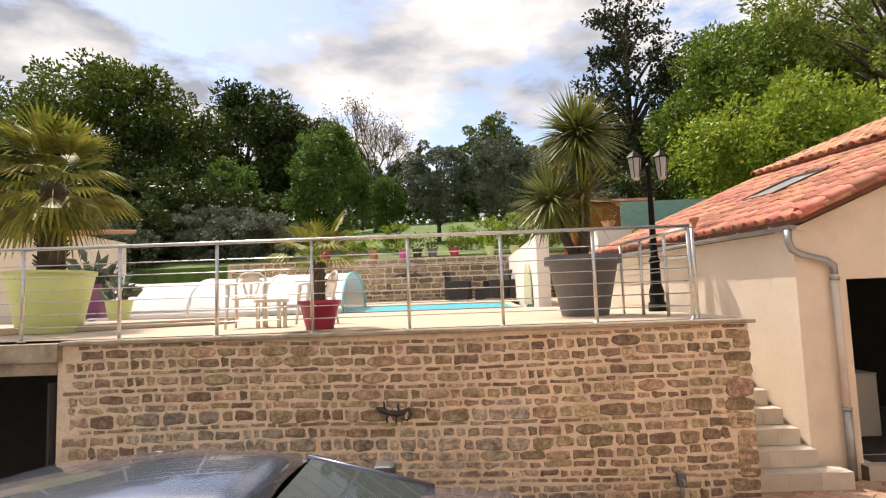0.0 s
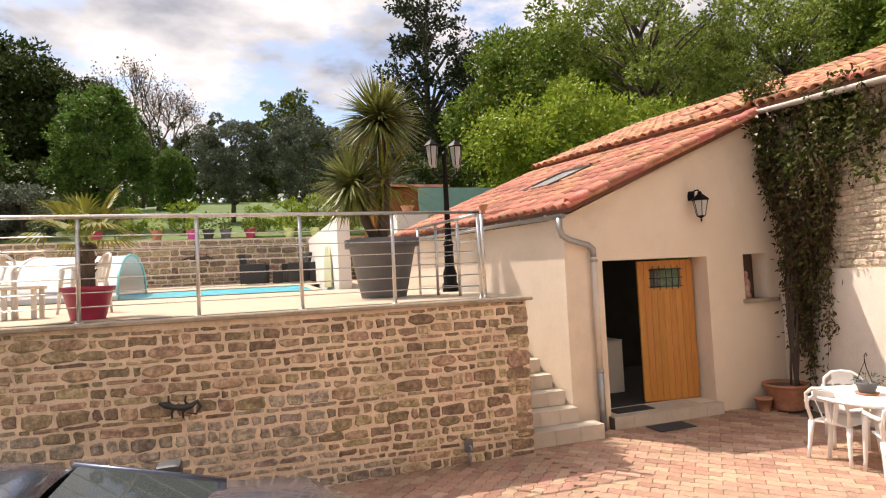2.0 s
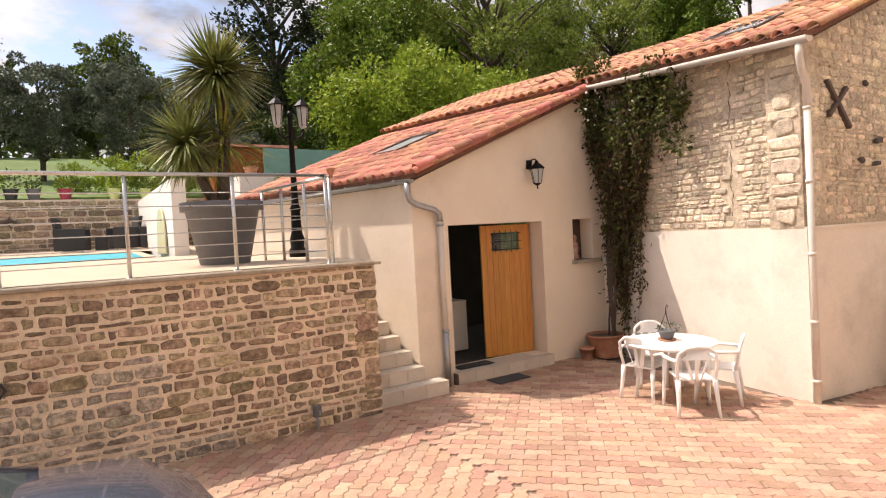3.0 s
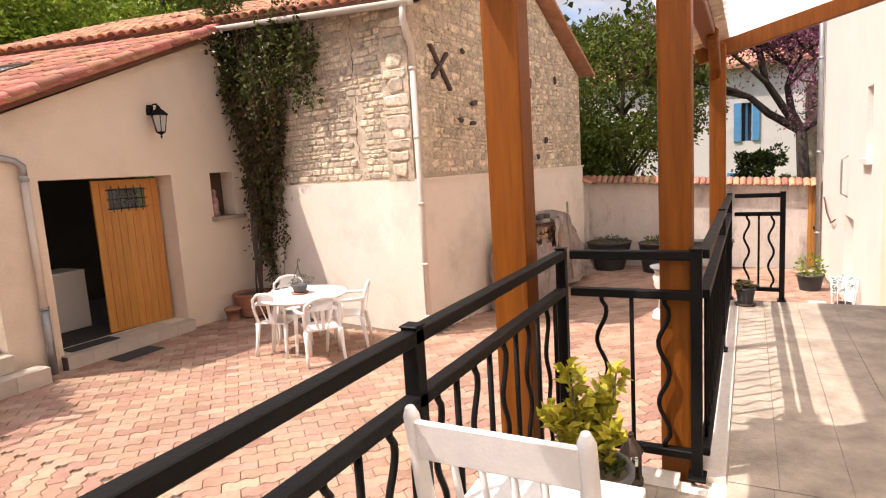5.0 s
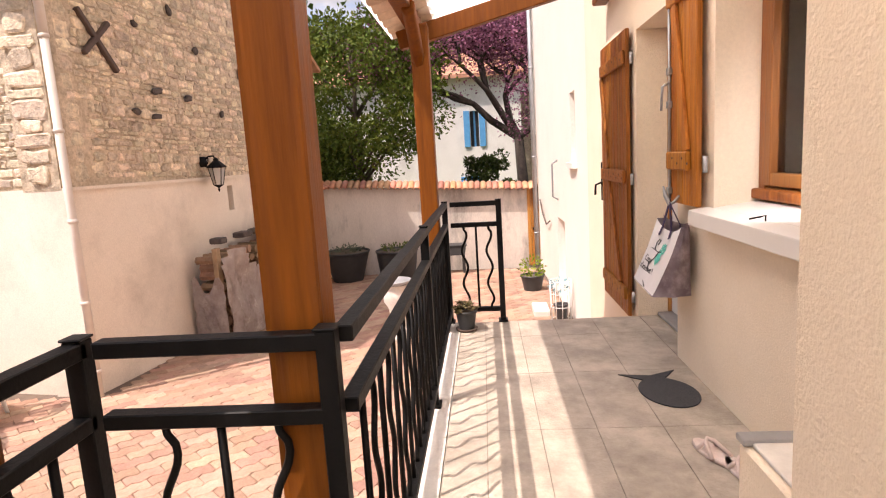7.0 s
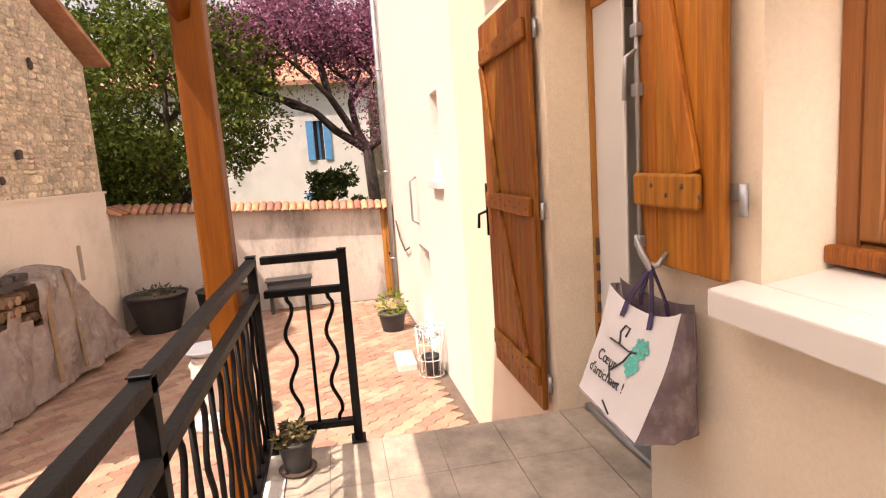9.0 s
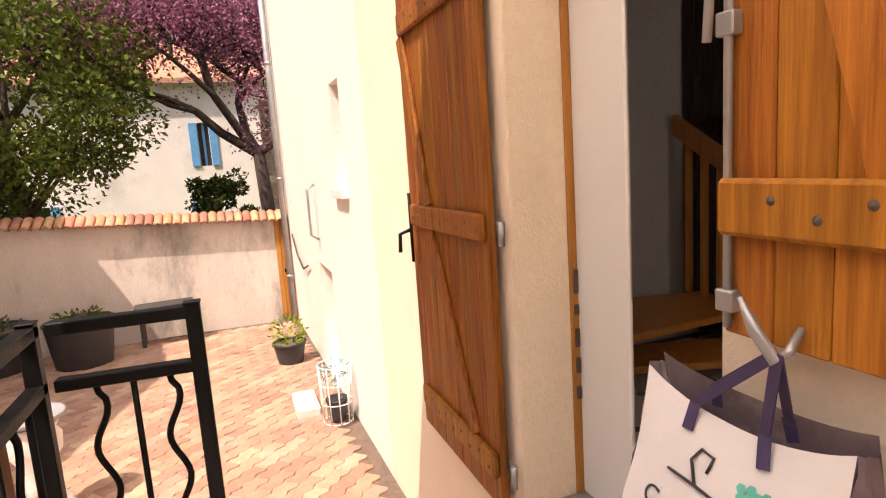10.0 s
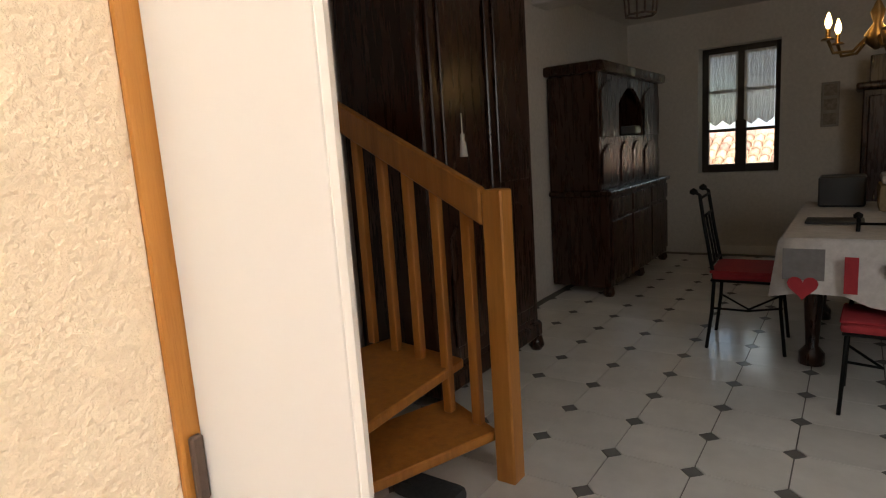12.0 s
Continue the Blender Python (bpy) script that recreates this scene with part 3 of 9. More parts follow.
cuboid(bm, -7, 5.2, 20.8, 21.2, 0.5, 3.0)
structure(part("wall_garden", bm, MORTAR), "low stone wall behind the pool", "wall")
bm = bmesh.new()
cuboid(bm, 3.0, 3.3, 14, 20.8, 0.5, 2.9)
structure(part("wall_garden_side", bm, RENDER_X), "pale wall beside the pool", "wall")

# ---- the terrace: railing ----
def wavy(x, y, z0, z1, along):
    pts = []
    for i in range(29):
        k = i / 28
        a = 0.021 * math.sin(k * math.pi * 5.0) * (1 if 0.06 < k < 0.94 else 0.3)
        pts.append((x + along[0] * a, y + along[1] * a, lerp(z0, z1, k)))
    return tube(bmesh.new(), pts, 0.0095, 6)


def railing(name, p, q, posts, first_wavy, label, n):
    """A run of black railing from p to q: two rails above, one below, posts, straight and wavy bars by turns."""
    p, q = Vector((*p, 0)), Vector((*q, 0))
    ax = (q - p).normalized()
    ln = (q - p).length
    thing = empty(name, (*p.xy, 0), label, "railing", "terrace railings")
    inv = thing.matrix_world.inverted()

    def put(nm, bm):
        bmesh.ops.transform(bm, matrix=inv, verts=bm.verts)
        return part(nm, bm, IRON, thing)
    for nm, z, h in (("top_rail", 0.925, 0.036), ("middle_rail", 0.765, 0.034), ("bottom_rail", 0.10, 0.034)):
        put(nm, bevelled(bar(bmesh.new(), p + Vector((0, 0, z)), q + Vector((0, 0, z)), 0.042, h), 0.003))
    for u in posts:
        c = p + ax * u
        bm = bevelled(cuboid(bmesh.new(), c.x - 0.021, c.x + 0.021, c.y - 0.021, c.y + 0.021, 0.012, 0.948), 0.003)
        post = put("post", bm)
        ft = bevelled(cuboid(bmesh.new(), c.x - 0.05, c.x + 0.05, c.y - 0.035, c.y + 0.035, 0.004, 0.014), 0.002)
        bmesh.ops.transform(ft, matrix=inv, verts=ft.verts)
        part("foot_plate", ft, IRON, post)
        cp = bevelled(cuboid(bmesh.new(), c.x - 0.024, c.x + 0.024, c.y - 0.024, c.y + 0.024, 0.948, 0.954), 0.002)
        bmesh.ops.transform(cp, matrix=inv, verts=cp.verts)
        part("cap", cp, IRON, post)
    for i in range(n):
        c = p + ax * (ln * (i + 1) / (n + 1))
        if min(abs(u - (c - p).length) for u in posts) < 0.03:
            continue
        if (i + first_wavy) % 2 == 0:
            put("baluster", wavy(c.x, c.y, 0.117, 0.75, ax))
        else:
            put("baluster", tube(bmesh.new(), [(c.x, c.y, 0.117), (c.x, c.y, 0.75)], 0.0095, 6))
    return thing


railing("terrace_railing", (-1.0, 0.40), (4.135, 0.40), [0.02, 1.3, 2.55, 3.87, 5.135], 1, "black wrought iron railing with straight and wavy bars", 43)
railing("terrace_railing", (4.14, 0.36), (4.145, -0.135), [0.495], 0, "short black iron railing across the terrace corner", 3)
railing("terrace_railing", (4.18, -0.16), (7.48, -0.16), [1.72, 3.28], 1, "long black iron railing along the terrace edge", 27)
railing("terrace_railing", (7.48, -0.20), (7.46, -0.58), [0.37], 0, "short black iron end railing of the terrace", 3)

# ---- timber shelter over the terrace ----
shelter = empty("timber_shelter", (4.2, 0.0, 0.0), "brown stained timber shelter with white roof panels", "shelter")
inv = shelter.matrix_world.inverted()


def sh(name, bm, mat, label="", parent=None):
    bmesh.ops.transform(bm, matrix=inv, verts=bm.verts)
    return part(name, bm, mat, parent or shelter, label)


def timber(x, y, w, z0, z1):
    return bevelled(cuboid(bmesh.new(), x - w / 2, x + w / 2, y - w / 2, y + w / 2, z0, z1), 0.016, 2)


EAVE_Z, EAVE_Y, WALL_Z = 2.20, 0.20, 2.62


def roof_z(y):
    return lerp(WALL_Z, EAVE_Z, (y - FY) / (EAVE_Y - FY))


sh("post", timber(3.90, 0.52, 0.145, GZ, 2.26), WOODP)
sh("post", timber(4.235, -0.055, 0.125, GZ, 2.2), WOODP)
sh("post", timber(7.215, -0.075, 0.125, GZ, 2.2), WOODP)
for a, b in (((4.1, -0.02, 2.27), (7.7, -0.02, 2.27)),):
    sh("eave_beam", bevelled(bar(bmesh.new(), a, b, 0.11, 0.14), 0.008), WOODP)
sh("eave_beam", bevelled(bar(bmesh.new(), (-3.5, 0.52, 2.33), (4.1, 0.52, 2.33), 0.11, 0.14), 0.008), WOODP)
sh("wall_plate", bevelled(bar(bmesh.new(), (4.05, FY + 0.075, 2.56), (8.35, FY + 0.075, 2.56), 0.12, 0.15), 0.01), WOODP)
for x in (4.35, 7.42):
    sh("rafter", bevelled(bar(bmesh.new(), (x, FY + 0.02, roof_z(FY) - 0.085), (x, 0.1, roof_z(0.1) - 0.085), 0.08, 0.13), 0.006), WOODP)
pts = [(7.19 - 0.46 * (k / 8), -0.06, 1.93 + 0.29 * (k / 8) ** 0.75) for k in range(9)]
sh("brace", tube(bmesh.new(), pts, 0.045, 6), WOODP)
for i, (a, b) in enumerate(((3.96, 5.25), (5.22, 6.47), (6.44, 7.78))):
    bm = bmesh.new()
    bm.faces.new([bm.verts.new(q) for q in ((a, FY, roof_z(FY) + 0.02 + i * 0.006), (b, FY, roof_z(FY) + 0.02 + i * 0.006), (b, EAVE_Y, EAVE_Z + 0.02 + i * 0.006), (a, EAVE_Y, EAVE_Z + 0.02 + i * 0.006))])
    sh("roof_panel", bm, PANEL_W, "white translucent roof sheet")
bm = bmesh.new()
bm.faces.new([bm.verts.new(q) for q in ((-3.5, -0.99, 2.52), (4.0, -0.99, 2.52), (4.0, 0.72, 2.26), (-3.5, 0.72, 2.26))])
sh("roof_panel", bm, PANEL_W, "white translucent roof sheet")
# clay edge tiles along the eave
for i in range(19):
    x = 4.05 + i * 0.2
    bm = tube(bmesh.new(), [(x, EAVE_Y - 0.34, EAVE_Z + 0.15), (x, EAVE_Y - 0.015, EAVE_Z + 0.085)], [0.075, 0.085], 8)
    sh("edge_tile", bm, EDGE_TAN)

# ---- step beside the near wall ----
bm = bmesh.new()
prism(bm, [(4.0, FY, 0), (4.24, FY, 0), (4.24, -1.0, 0), (4.0, -1.0, 0)], (0, 0, 0.63))
structure(part("wall_ledge", bevelled(bm, 0.006), RENDER_H), "low cream masonry ledge beside the window", "ledge")
bm = bx(4.03, 4.21, -1.55, -1.015, 0.632, 0.642, 0.002)
strip = tagged(part("slate_strip", bm, EDGE_W), "pale stone slab lying on the low ledge", "slab")
bm = bx(4.205, 4.245, -1.5, -0.995, 0.634, 0.65, 0.002)
tagged(part("metal_strip", bm, ZINC), "dull metal strip edging the low ledge", "strip")

# ---- house window ----
win = empty("window_1", (5.3, FY - 0.14, 0.9), "brown wooden window with glass panes, closed", "window")
tagged(win, kind="structure")
inv = win.matrix_world.inverted()


def wn_part(name, bm, mat, par, label=""):
    bmesh.ops.transform(bm, matrix=inv, verts=bm.verts)
    return part(name, bm, mat, par, label)


y0, y1 = FY - 0.28, FY - 0.21
for a, b, c, d in ((5.915, 5.985, 0.985, 2.25), (4.6, 4.7, 0.985, 2.25), (4.7, 5.915, 2.14, 2.25), (4.7, 5.915, 0.985, 1.05)):
    wn_part("window_frame", bevelled(cuboid(bmesh.new(), a, b, y0, y1, c, d), 0.006), WOODW, win)
wn_part("bottom_rail", bevelled(cuboid(bmesh.new(), 4.6, 5.985, y1 + 0.001, y1 + 0.035, 0.995, 1.045), 0.012, 2), WOODS, win)
for a, b in ((4.72, 5.27), (5.31, 5.905)):
    sash = wn_part("sash", bevelled(cuboid(bmesh.new(), a, a + 0.06, y0 + 0.02, y1 + 0.012, 1.06, 2.14), 0.005), WOODW, win)
    wn_part("sash_stile", bevelled(cuboid(bmesh.new(), b - 0.06, b, y0 + 0.02, y1 + 0.012, 1.06, 2.14), 0.005), WOODW, sash)
    wn_part("sash_rail", bevelled(cuboid(bmesh.new(), a + 0.06, b - 0.06, y0 + 0.02, y1 + 0.012, 1.06, 1.12), 0.005), WOODW, sash)
    wn_part("pane", cuboid(bmesh.new(), a + 0.055, b - 0.055, y0 + 0.04, y0 + 0.046, 1.11, 2.14), GLASS, sash)
CURTAIN = surf("grey_curtain", (0.40, 0.38, 0.33), (0.50, 0.47, 0.42), 3, 0.9, sub=0.3)
bm = bmesh.new()
rows = [[bm.verts.new((4.62 + 1.4 * i / 60, y0 - 0.08 + 0.018 * math.sin(i * 1.1), z)) for i in range(61)] for z in (1.0, 2.24)]
for i in range(60):
    f = bm.faces.new((rows[0][i], rows[0][i + 1], rows[1][i + 1], rows[1][i]))
    f.smooth = True
curtain = tagged(part("curtain", bm, CURTAIN), "thin grey net curtain hanging inside the window", "curtain")
bm = bmesh.new()
prism(bm, [(4.24, FY + 0.10, 0.868), (4.24, FY + 0.10, 0.944), (4.24, FY - 0.002, 0.958), (4.24, FY - 0.002, 0.868)], (1.82, 0, 0))
prism(bm, [(4.61, FY - 0.0025, 0.902), (4.61, FY - 0.0025, 0.958), (4.61, FY - 0.27, 0.992), (4.61, FY - 0.27, 0.902)], (1.374, 0, 0))
sill = structure(part("window_sill", bevelled(bm, 0.006, 2), WHITEL), "thick white painted window sill", "sill")
x = 5.40
bm = tube(bmesh.new(), [(x, FY + 0.02, 0.945), (x, FY + 0.02, 0.978), (x + 0.01, FY + 0.035, 0.973), (x + 0.02, FY + 0.075, 0.965)], 0.004, 6)
tagged(part("shutter_catch", bm, IRON), "small dark metal shutter catch on the sill", "catch")

# ---- shutters ----
def shutter(x0, x1, z0, z1, hinge_x, label, bars, flip, wood):
    """Boards, ledges and a slanting brace, folded back flat on the wall."""
    th = empty("shutter", (x0, FY + 0.05, z0), label, "shutter", "wooden shutters")
    iv = th.matrix_world.inverted()

    def put(nm, bm, mat=wood, par=None, lab=""):
        bmesh.ops.transform(bm, matrix=iv, verts=bm.verts)
        return part(nm, bm, mat, par or th, lab)
    nb = max(3, round((x1 - x0) / 0.105))
    w = (x1 - x0) / nb
    for i in range(nb):
        put("board", bevelled(cuboid(bmesh.new(), x0 + i * w + 0.0008, x0 + (i + 1) * w - 0.0008, FY + 0.03, FY + 0.06, z0, z1), 0.004))
    for zb in bars:
        lg = put("ledge", bevelled(cuboid(bmesh.new(), x0 + (0.07 if x1 < 7 else 0.01), x1 - (0.005 if x1 < 7 else 0.07), FY + 0.0602, FY + 0.088, zb - 0.05, zb + 0.05), 0.008))
        for i in range(nb):
            xx = x0 + 0.05 + (x1 - x0 - 0.17) * i / max(1, nb - 1)
            put("nail", lathe_y(xx, FY + 0.088, zb + (0.015 if i % 2 else -0.012), 0.009), IRON_B, lg)
    for (xa, za), (xb, zb) in flip:
        put("brace", bevelled(bar(bmesh.new(), (xa, FY + 0.0705, za), (xb, FY + 0.0705, zb), 0.02, 0.075, up=(1, 0, 0)), 0.004))
    for zb in bars:
        s = 1 if hinge_x > x0 else -1
        hg = put("hinge", bevelled(cuboid(bmesh.new(), *sorted((hinge_x - s * 0.02, hinge_x + s * 0.055)), FY + 0.02, FY + 0.028, zb - 0.022, zb + 0.022), 0.002), ZINC, None, "galvanised strap hinge")
        put("pin", tube(bmesh.new(), [(hinge_x + s * 0.052, FY + 0.034, zb - 0.06), (hinge_x + s * 0.052, FY + 0.034, zb + 0.024)], 0.012, 8), ZINC, hg)
    return th, put


def lathe_y(x, y, z, r):
    bm = bmesh.new()
    ring = [bm.verts.new((x + r * math.cos(a), y, z + r * math.sin(a))) for a in [k * math.pi / 4 for k in range(8)]]
    top = bm.verts.new((x, y + r * 0.6, z))
    for k in range(8):
        bm.faces.new((ring[k], ring[(k + 1) % 8], top))
    return bm


th, put = shutter(7.51, 8.42, -0.02, 2.13, 7.51, "tall brown stained door shutter folded back on the wall", (0.16, 1.06, 1.93), (((7.72, 0.21), (8.12, 1.01)), ((8.12, 1.11), (8.36, 1.88))), WOODS)
put("bolt", tube(bmesh.new(), [(8.405, FY + 0.07, 0.82), (8.405, FY + 0.07, 1.16)], 0.007, 6), IRON)
put("bolt_handle", tube(bmesh.new(), [(8.405, FY + 0.075, 0.98), (8.43, FY + 0.12, 0.96), (8.43, FY + 0.125, 0.87)], 0.010, 6), IRON)
th, put = shutter(6.06, 6.47, 0.955, 2.27, 6.06, "short brown stained window shutter folded back on the wall", (1.19, 2.06), (((6.17, 1.24), (6.38, 2.01)),), WOODT)
put("espagnolette_bolt", tube(bmesh.new(), [(6.45, FY + 0.072, 0.97), (6.45, FY + 0.072, 2.2)], 0.008, 8), ZINC, None, "galvanised sliding bolt")
for zz in (1.02, 1.5, 1.68):
    put("bolt_guide", bevelled(cuboid(bmesh.new(), 6.43, 6.469, FY + 0.06, FY + 0.085, zz - 0.02, zz + 0.02), 0.003), ZINC)
put("bolt_handle", tube(bmesh.new(), [(6.45, FY + 0.075, 1.62), (6.45, FY + 0.11, 1.60), (6.455, FY + 0.115, 1.47)], 0.008, 6), ZINC)
put("holder", tube(bmesh.new(), [(6.31, FY + 0.062, 1.0), (6.31, FY + 0.09, 0.965), (6.315, FY + 0.115, 0.955), (6.345, FY + 0.125, 1.0), (6.37, FY + 0.13, 1.05)], [0.006, 0.009, 0.012, 0.012, 0.005], 8), ZINC)

# ---- house door frame ----
df = empty("door_1", (7.0, FY - 0.26, 0.0), "orange wooden door frame with one narrow white leaf closed", "door frame")
tagged(df, kind="structure")
inv = df.matrix_world.inverted()


def dfp(name, bm, mat, par=None, label=""):
    bmesh.ops.transform(bm, matrix=inv, verts=bm.verts)
    return part(name, bm, mat, par or df, label)


dfp("jamb", bevelled(cuboid(bmesh.new(), 7.436, 7.45, FY - 0.30, FY - 0.218, 0.0, 2.1), 0.006, 2), WOODO)
dfp("jamb", bevelled(cuboid(bmesh.new(), 6.532, 6.572, FY - 0.30, FY - 0.235, 0.0, 2.1), 0.012, 2), WOODO)
dfp("head", bevelled(cuboid(bmesh.new(), 6.572, 7.436, FY - 0.30, FY - 0.235, 1.985, 2.1), 0.012, 2), WOODO)
for z, hh in ((0.40, 0.05), (0.50, 0.06), (0.60, 0.07), (0.72, 0.04), (0.80, 0.09)):
    dfp("keep", bevelled(cuboid(bmesh.new(), 7.424, 7.4355, FY - 0.2455, FY - 0.228, z, z + hh), 0.003), IRON_B, None, "brown lock keep")
# narrow white leaf of the door, closed
leaf = dfp("leaf", bevelled(cuboid(bmesh.new(), 7.1505, 7.435, FY - 0.258, FY - 0.246, 0.03, 1.984), 0.003), WHITED, None, "narrow flat white door leaf")
dfp("edge_trim", bevelled(cuboid(bmesh.new(), 7.138, 7.15, FY - 0.258, FY - 0.241, 0.03, 1.984), 0.005), WHITEP, leaf)
dfp("threshold", bevelled(cuboid(bmesh.new(), 6.532, 7.435, FY - 0.34, FY - 0.14, 0.001, 0.03), 0.006), ZINC, None, "grey metal door threshold")
structure(part("door_reveal", bx(7.445, 7.4495, FY - 0.2175, FY - 0.004, 0.002, 2.098), ROUGHCAST), "cream roughcast reveal beside the house door", "reveal")

# ---- terrace floor tiles ----
bm = bmesh.new()
cuboid(bm, 4.165, 7.415, FY - 0.14, -0.245, -0.019, -0.006)
cuboid(bm, -3.9, 4.155, -0.99, -0.245, -0.019, -0.006)
cuboid(bm, -3.9, 4.015, -0.243, 0.265, -0.019, -0.006)
structure(part("tile_bed", bm, GROUT), "grey grout bed under the terrace tiles", "floor")

tile_me = {}


def floor_tile(name, x0, x1, y0, y1, z, th, mat, parent, gap=0.003):
    key = (name, round(x1 - x0, 3), round(y1 - y0, 3), th)
    if key not in tile_me:
        bm = bx(-(x1 - x0) / 2 + gap / 2, (x1 - x0) / 2 - gap / 2, -(y1 - y0) / 2 + gap / 2, (y1 - y0) / 2 - gap / 2, -th, 0)
        me = bpy.data.meshes.new(name)
        bm.to_mesh(me); bm.free()
        me.materials.append(mat)
        tile_me[key] = me
    ob = new(name, tile_me[key])
    ob.parent = parent
    ob.location = ((x0 + x1) / 2, (y0 + y1) / 2, z)
    return ob


def tile_field(name, xs, ys, z, th, mat, parent, gap=0.003):
    for a, b in zip(xs, xs[1:]):
        for c, d in zip(ys, ys[1:]):
            floor_tile(name, a, b, c, d, z, th, mat, parent, gap)


tile_field("floor_tile", [4.16, 4.87, 5.6, 6.32, 7.04, 7.44], [FY, -1.24, -0.94, -0.68, -0.43, -0.245], 0.0, 0.018, FLOOR_T, terrace)
tile_field("floor_tile", [-3.9, -3.1, -2.3, -1.5, -0.7, 0.02, 0.74, 1.46, 2.18, 2.9, 3.6, 4.155], [-0.99, -0.7, -0.41, -0.245], 0.0, 0.018, FLOOR_T, terrace)
tile_field("floor_tile", [-3.9, -3.1, -2.3, -1.5, -0.7, 0.02, 0.74, 1.46, 2.18, 2.9, 3.45, 4.015], [-0.243, 0.0, 0.265], 0.0, 0.018, FLOOR_T, terrace)
tile_field("floor_tile", [6.555, 7.445], [FY - 0.14, FY - 0.002], 0.0, 0.018, FLOOR_T, terrace)

# ---- things on the terrace ----
LEAF = surf("green_leaf", (0.046, 0.078, 0.012), (0.14, 0.18, 0.032), 8, 0.5, rand=0.35, spec=0.15, sub=0.22)
LEAF_Y = surf("variegated_leaf", (0.24, 0.28, 0.02), (0.62, 0.52, 0.07), 40, 0.5, rand=0.2, spec=0.15, sub=0.25)
LEAF_D = surf("dark_leaf", (0.028, 0.048, 0.012), (0.08, 0.11, 0.026), 8, 0.5, rand=0.35, spec=0.15, sub=0.15)
LEAF_L = surf("fresh_leaf", (0.14, 0.22, 0.02), (0.32, 0.40, 0.055), 8, 0.5, rand=0.3, spec=0.15, sub=0.35)
LEAF_O = surf("olive_leaf", (0.085, 0.11, 0.07), (0.185, 0.21, 0.155), 8, 0.6, rand=0.3, spec=0.15, sub=0.15)
LEAF_P = surf("pink_blossom", (0.21, 0.075, 0.125), (0.40, 0.165, 0.26), 8, 0.6, rand=0.3, spec=0.15, sub=0.3)
LEAF_S = surf("sunny_leaf", (0.06, 0.11, 0.014), (0.19, 0.26, 0.04), 8, 0.5, rand=0.45, spec=0.15, sub=0.28)
PALM = surf("palm_leaf", (0.10, 0.12, 0.018), (0.27, 0.26, 0.05), 8, 0.5, rand=0.35, spec=0.15, sub=0.25)
BARK = surf("bark", (0.07, 0.05, 0.038), (0.14, 0.105, 0.08), 9, 0.95, 0.9, 25, stretch=(2, 2, 0.5))
GREYP = surf("grey_plastic_pot", (0.11, 0.11, 0.115), (0.15, 0.15, 0.155), 5, 0.6)
BLACKP = surf("black_plastic_pot", (0.025, 0.026, 0.027), (0.045, 0.045, 0.046), 5, 0.5)
TERRA = surf("terracotta", (0.36, 0.15, 0.085), (0.48, 0.22, 0.13), 6, 0.85, 0.3, 60, stain=(0.5, 0.38, 0.28), stain_scale=3, stain_amt=0.4)
FUCHSIA = surf("crimson_pot", (0.30, 0.02, 0.06), (0.38, 0.035, 0.08), 4, 0.4)
PINKP = surf("pink_pot", (0.50, 0.05, 0.25), (0.58, 0.08, 0.30), 4, 0.4)
LIME = surf("lime_pot", (0.52, 0.60, 0.24), (0.58, 0.66, 0.29), 4, 0.45)
PURPLE = surf("purple_pot", (0.25, 0.09, 0.22), (0.30, 0.12, 0.26), 4, 0.45)
RUBBER = surf("dark_rubber", (0.03, 0.032, 0.036), (0.055, 0.057, 0.062), 60, 0.85, 0.4, 200)
PLASTER = surf("white_plaster", (0.70, 0.66, 0.60), (0.78, 0.74, 0.68), 6, 0.85, 0.3, 60)
PAINTW = surf("white_painted_wood", (0.66, 0.66, 0.67), (0.74, 0.74, 0.74), 6, 0.5, 0.15, 40, stretch=(3, 3, 3))
rng = np.random.default_rng(5)


def pot_body(bm, c, r0, r1, h, rim=0.02, wall=0.012, seg=20):
    lathe(bm, c, [(r0, 0), (r0 * 1.01, 0.01), (lerp(r0, r1, 0.9), h * 0.86), (r1 - 0.002, h - rim), (r1 + rim * 0.4, h - rim), (r1 + rim * 0.4, h), (r1 - wall, h), (r1 - wall - 0.005, h - 0.05)], seg)
    return bm


def leaf_cloud(name, centres, dirs, length, width, mat, parent, fold=0.25):
    """Many bent four-cornered leaves, each at a centre and along its own direction."""
    n = len(centres)
    d = dirs / np.maximum(1e-6, np.linalg.norm(dirs, axis=1, keepdims=True))
    r = rng.normal(size=(n, 3))
    s = np.cross(d, r)
    s /= np.maximum(1e-6, np.linalg.norm(s, axis=1, keepdims=True))
    u = np.cross(s, d)
    ln = (length * rng.uniform(0.65, 1.25, n))[:, None]
    wd = (width * rng.uniform(0.65, 1.25, n))[:, None]
    a = centres
    b = centres + d * ln * 0.5 + s * wd * 0.5 + u * wd * fold
    c = centres + d * ln - u * wd * 0.3
    e = centres + d * ln * 0.5 - s * wd * 0.5 + u * wd * fold
    v = np.stack([a, b, c, e], 1).reshape(-1, 3)
    me = bpy.data.meshes.new(name)
    me.vertices.add(4 * n)
    me.vertices.foreach_set("co", v.astype(np.float32).ravel())
    me.loops.add(4 * n)
    me.loops.foreach_set("vertex_index", np.arange(4 * n, dtype=np.int32))
    me.polygons.add(n)
    me.polygons.foreach_set("loop_start", np.arange(0, 4 * n, 4, dtype=np.int32))
    me.polygons.foreach_set("loop_total", np.full(n, 4, dtype=np.int32))
    me.update(calc_edges=True)
    me.materials.append(mat)
    ob = new(name, me)
    if parent is not None:
        ob.parent = parent
    return ob


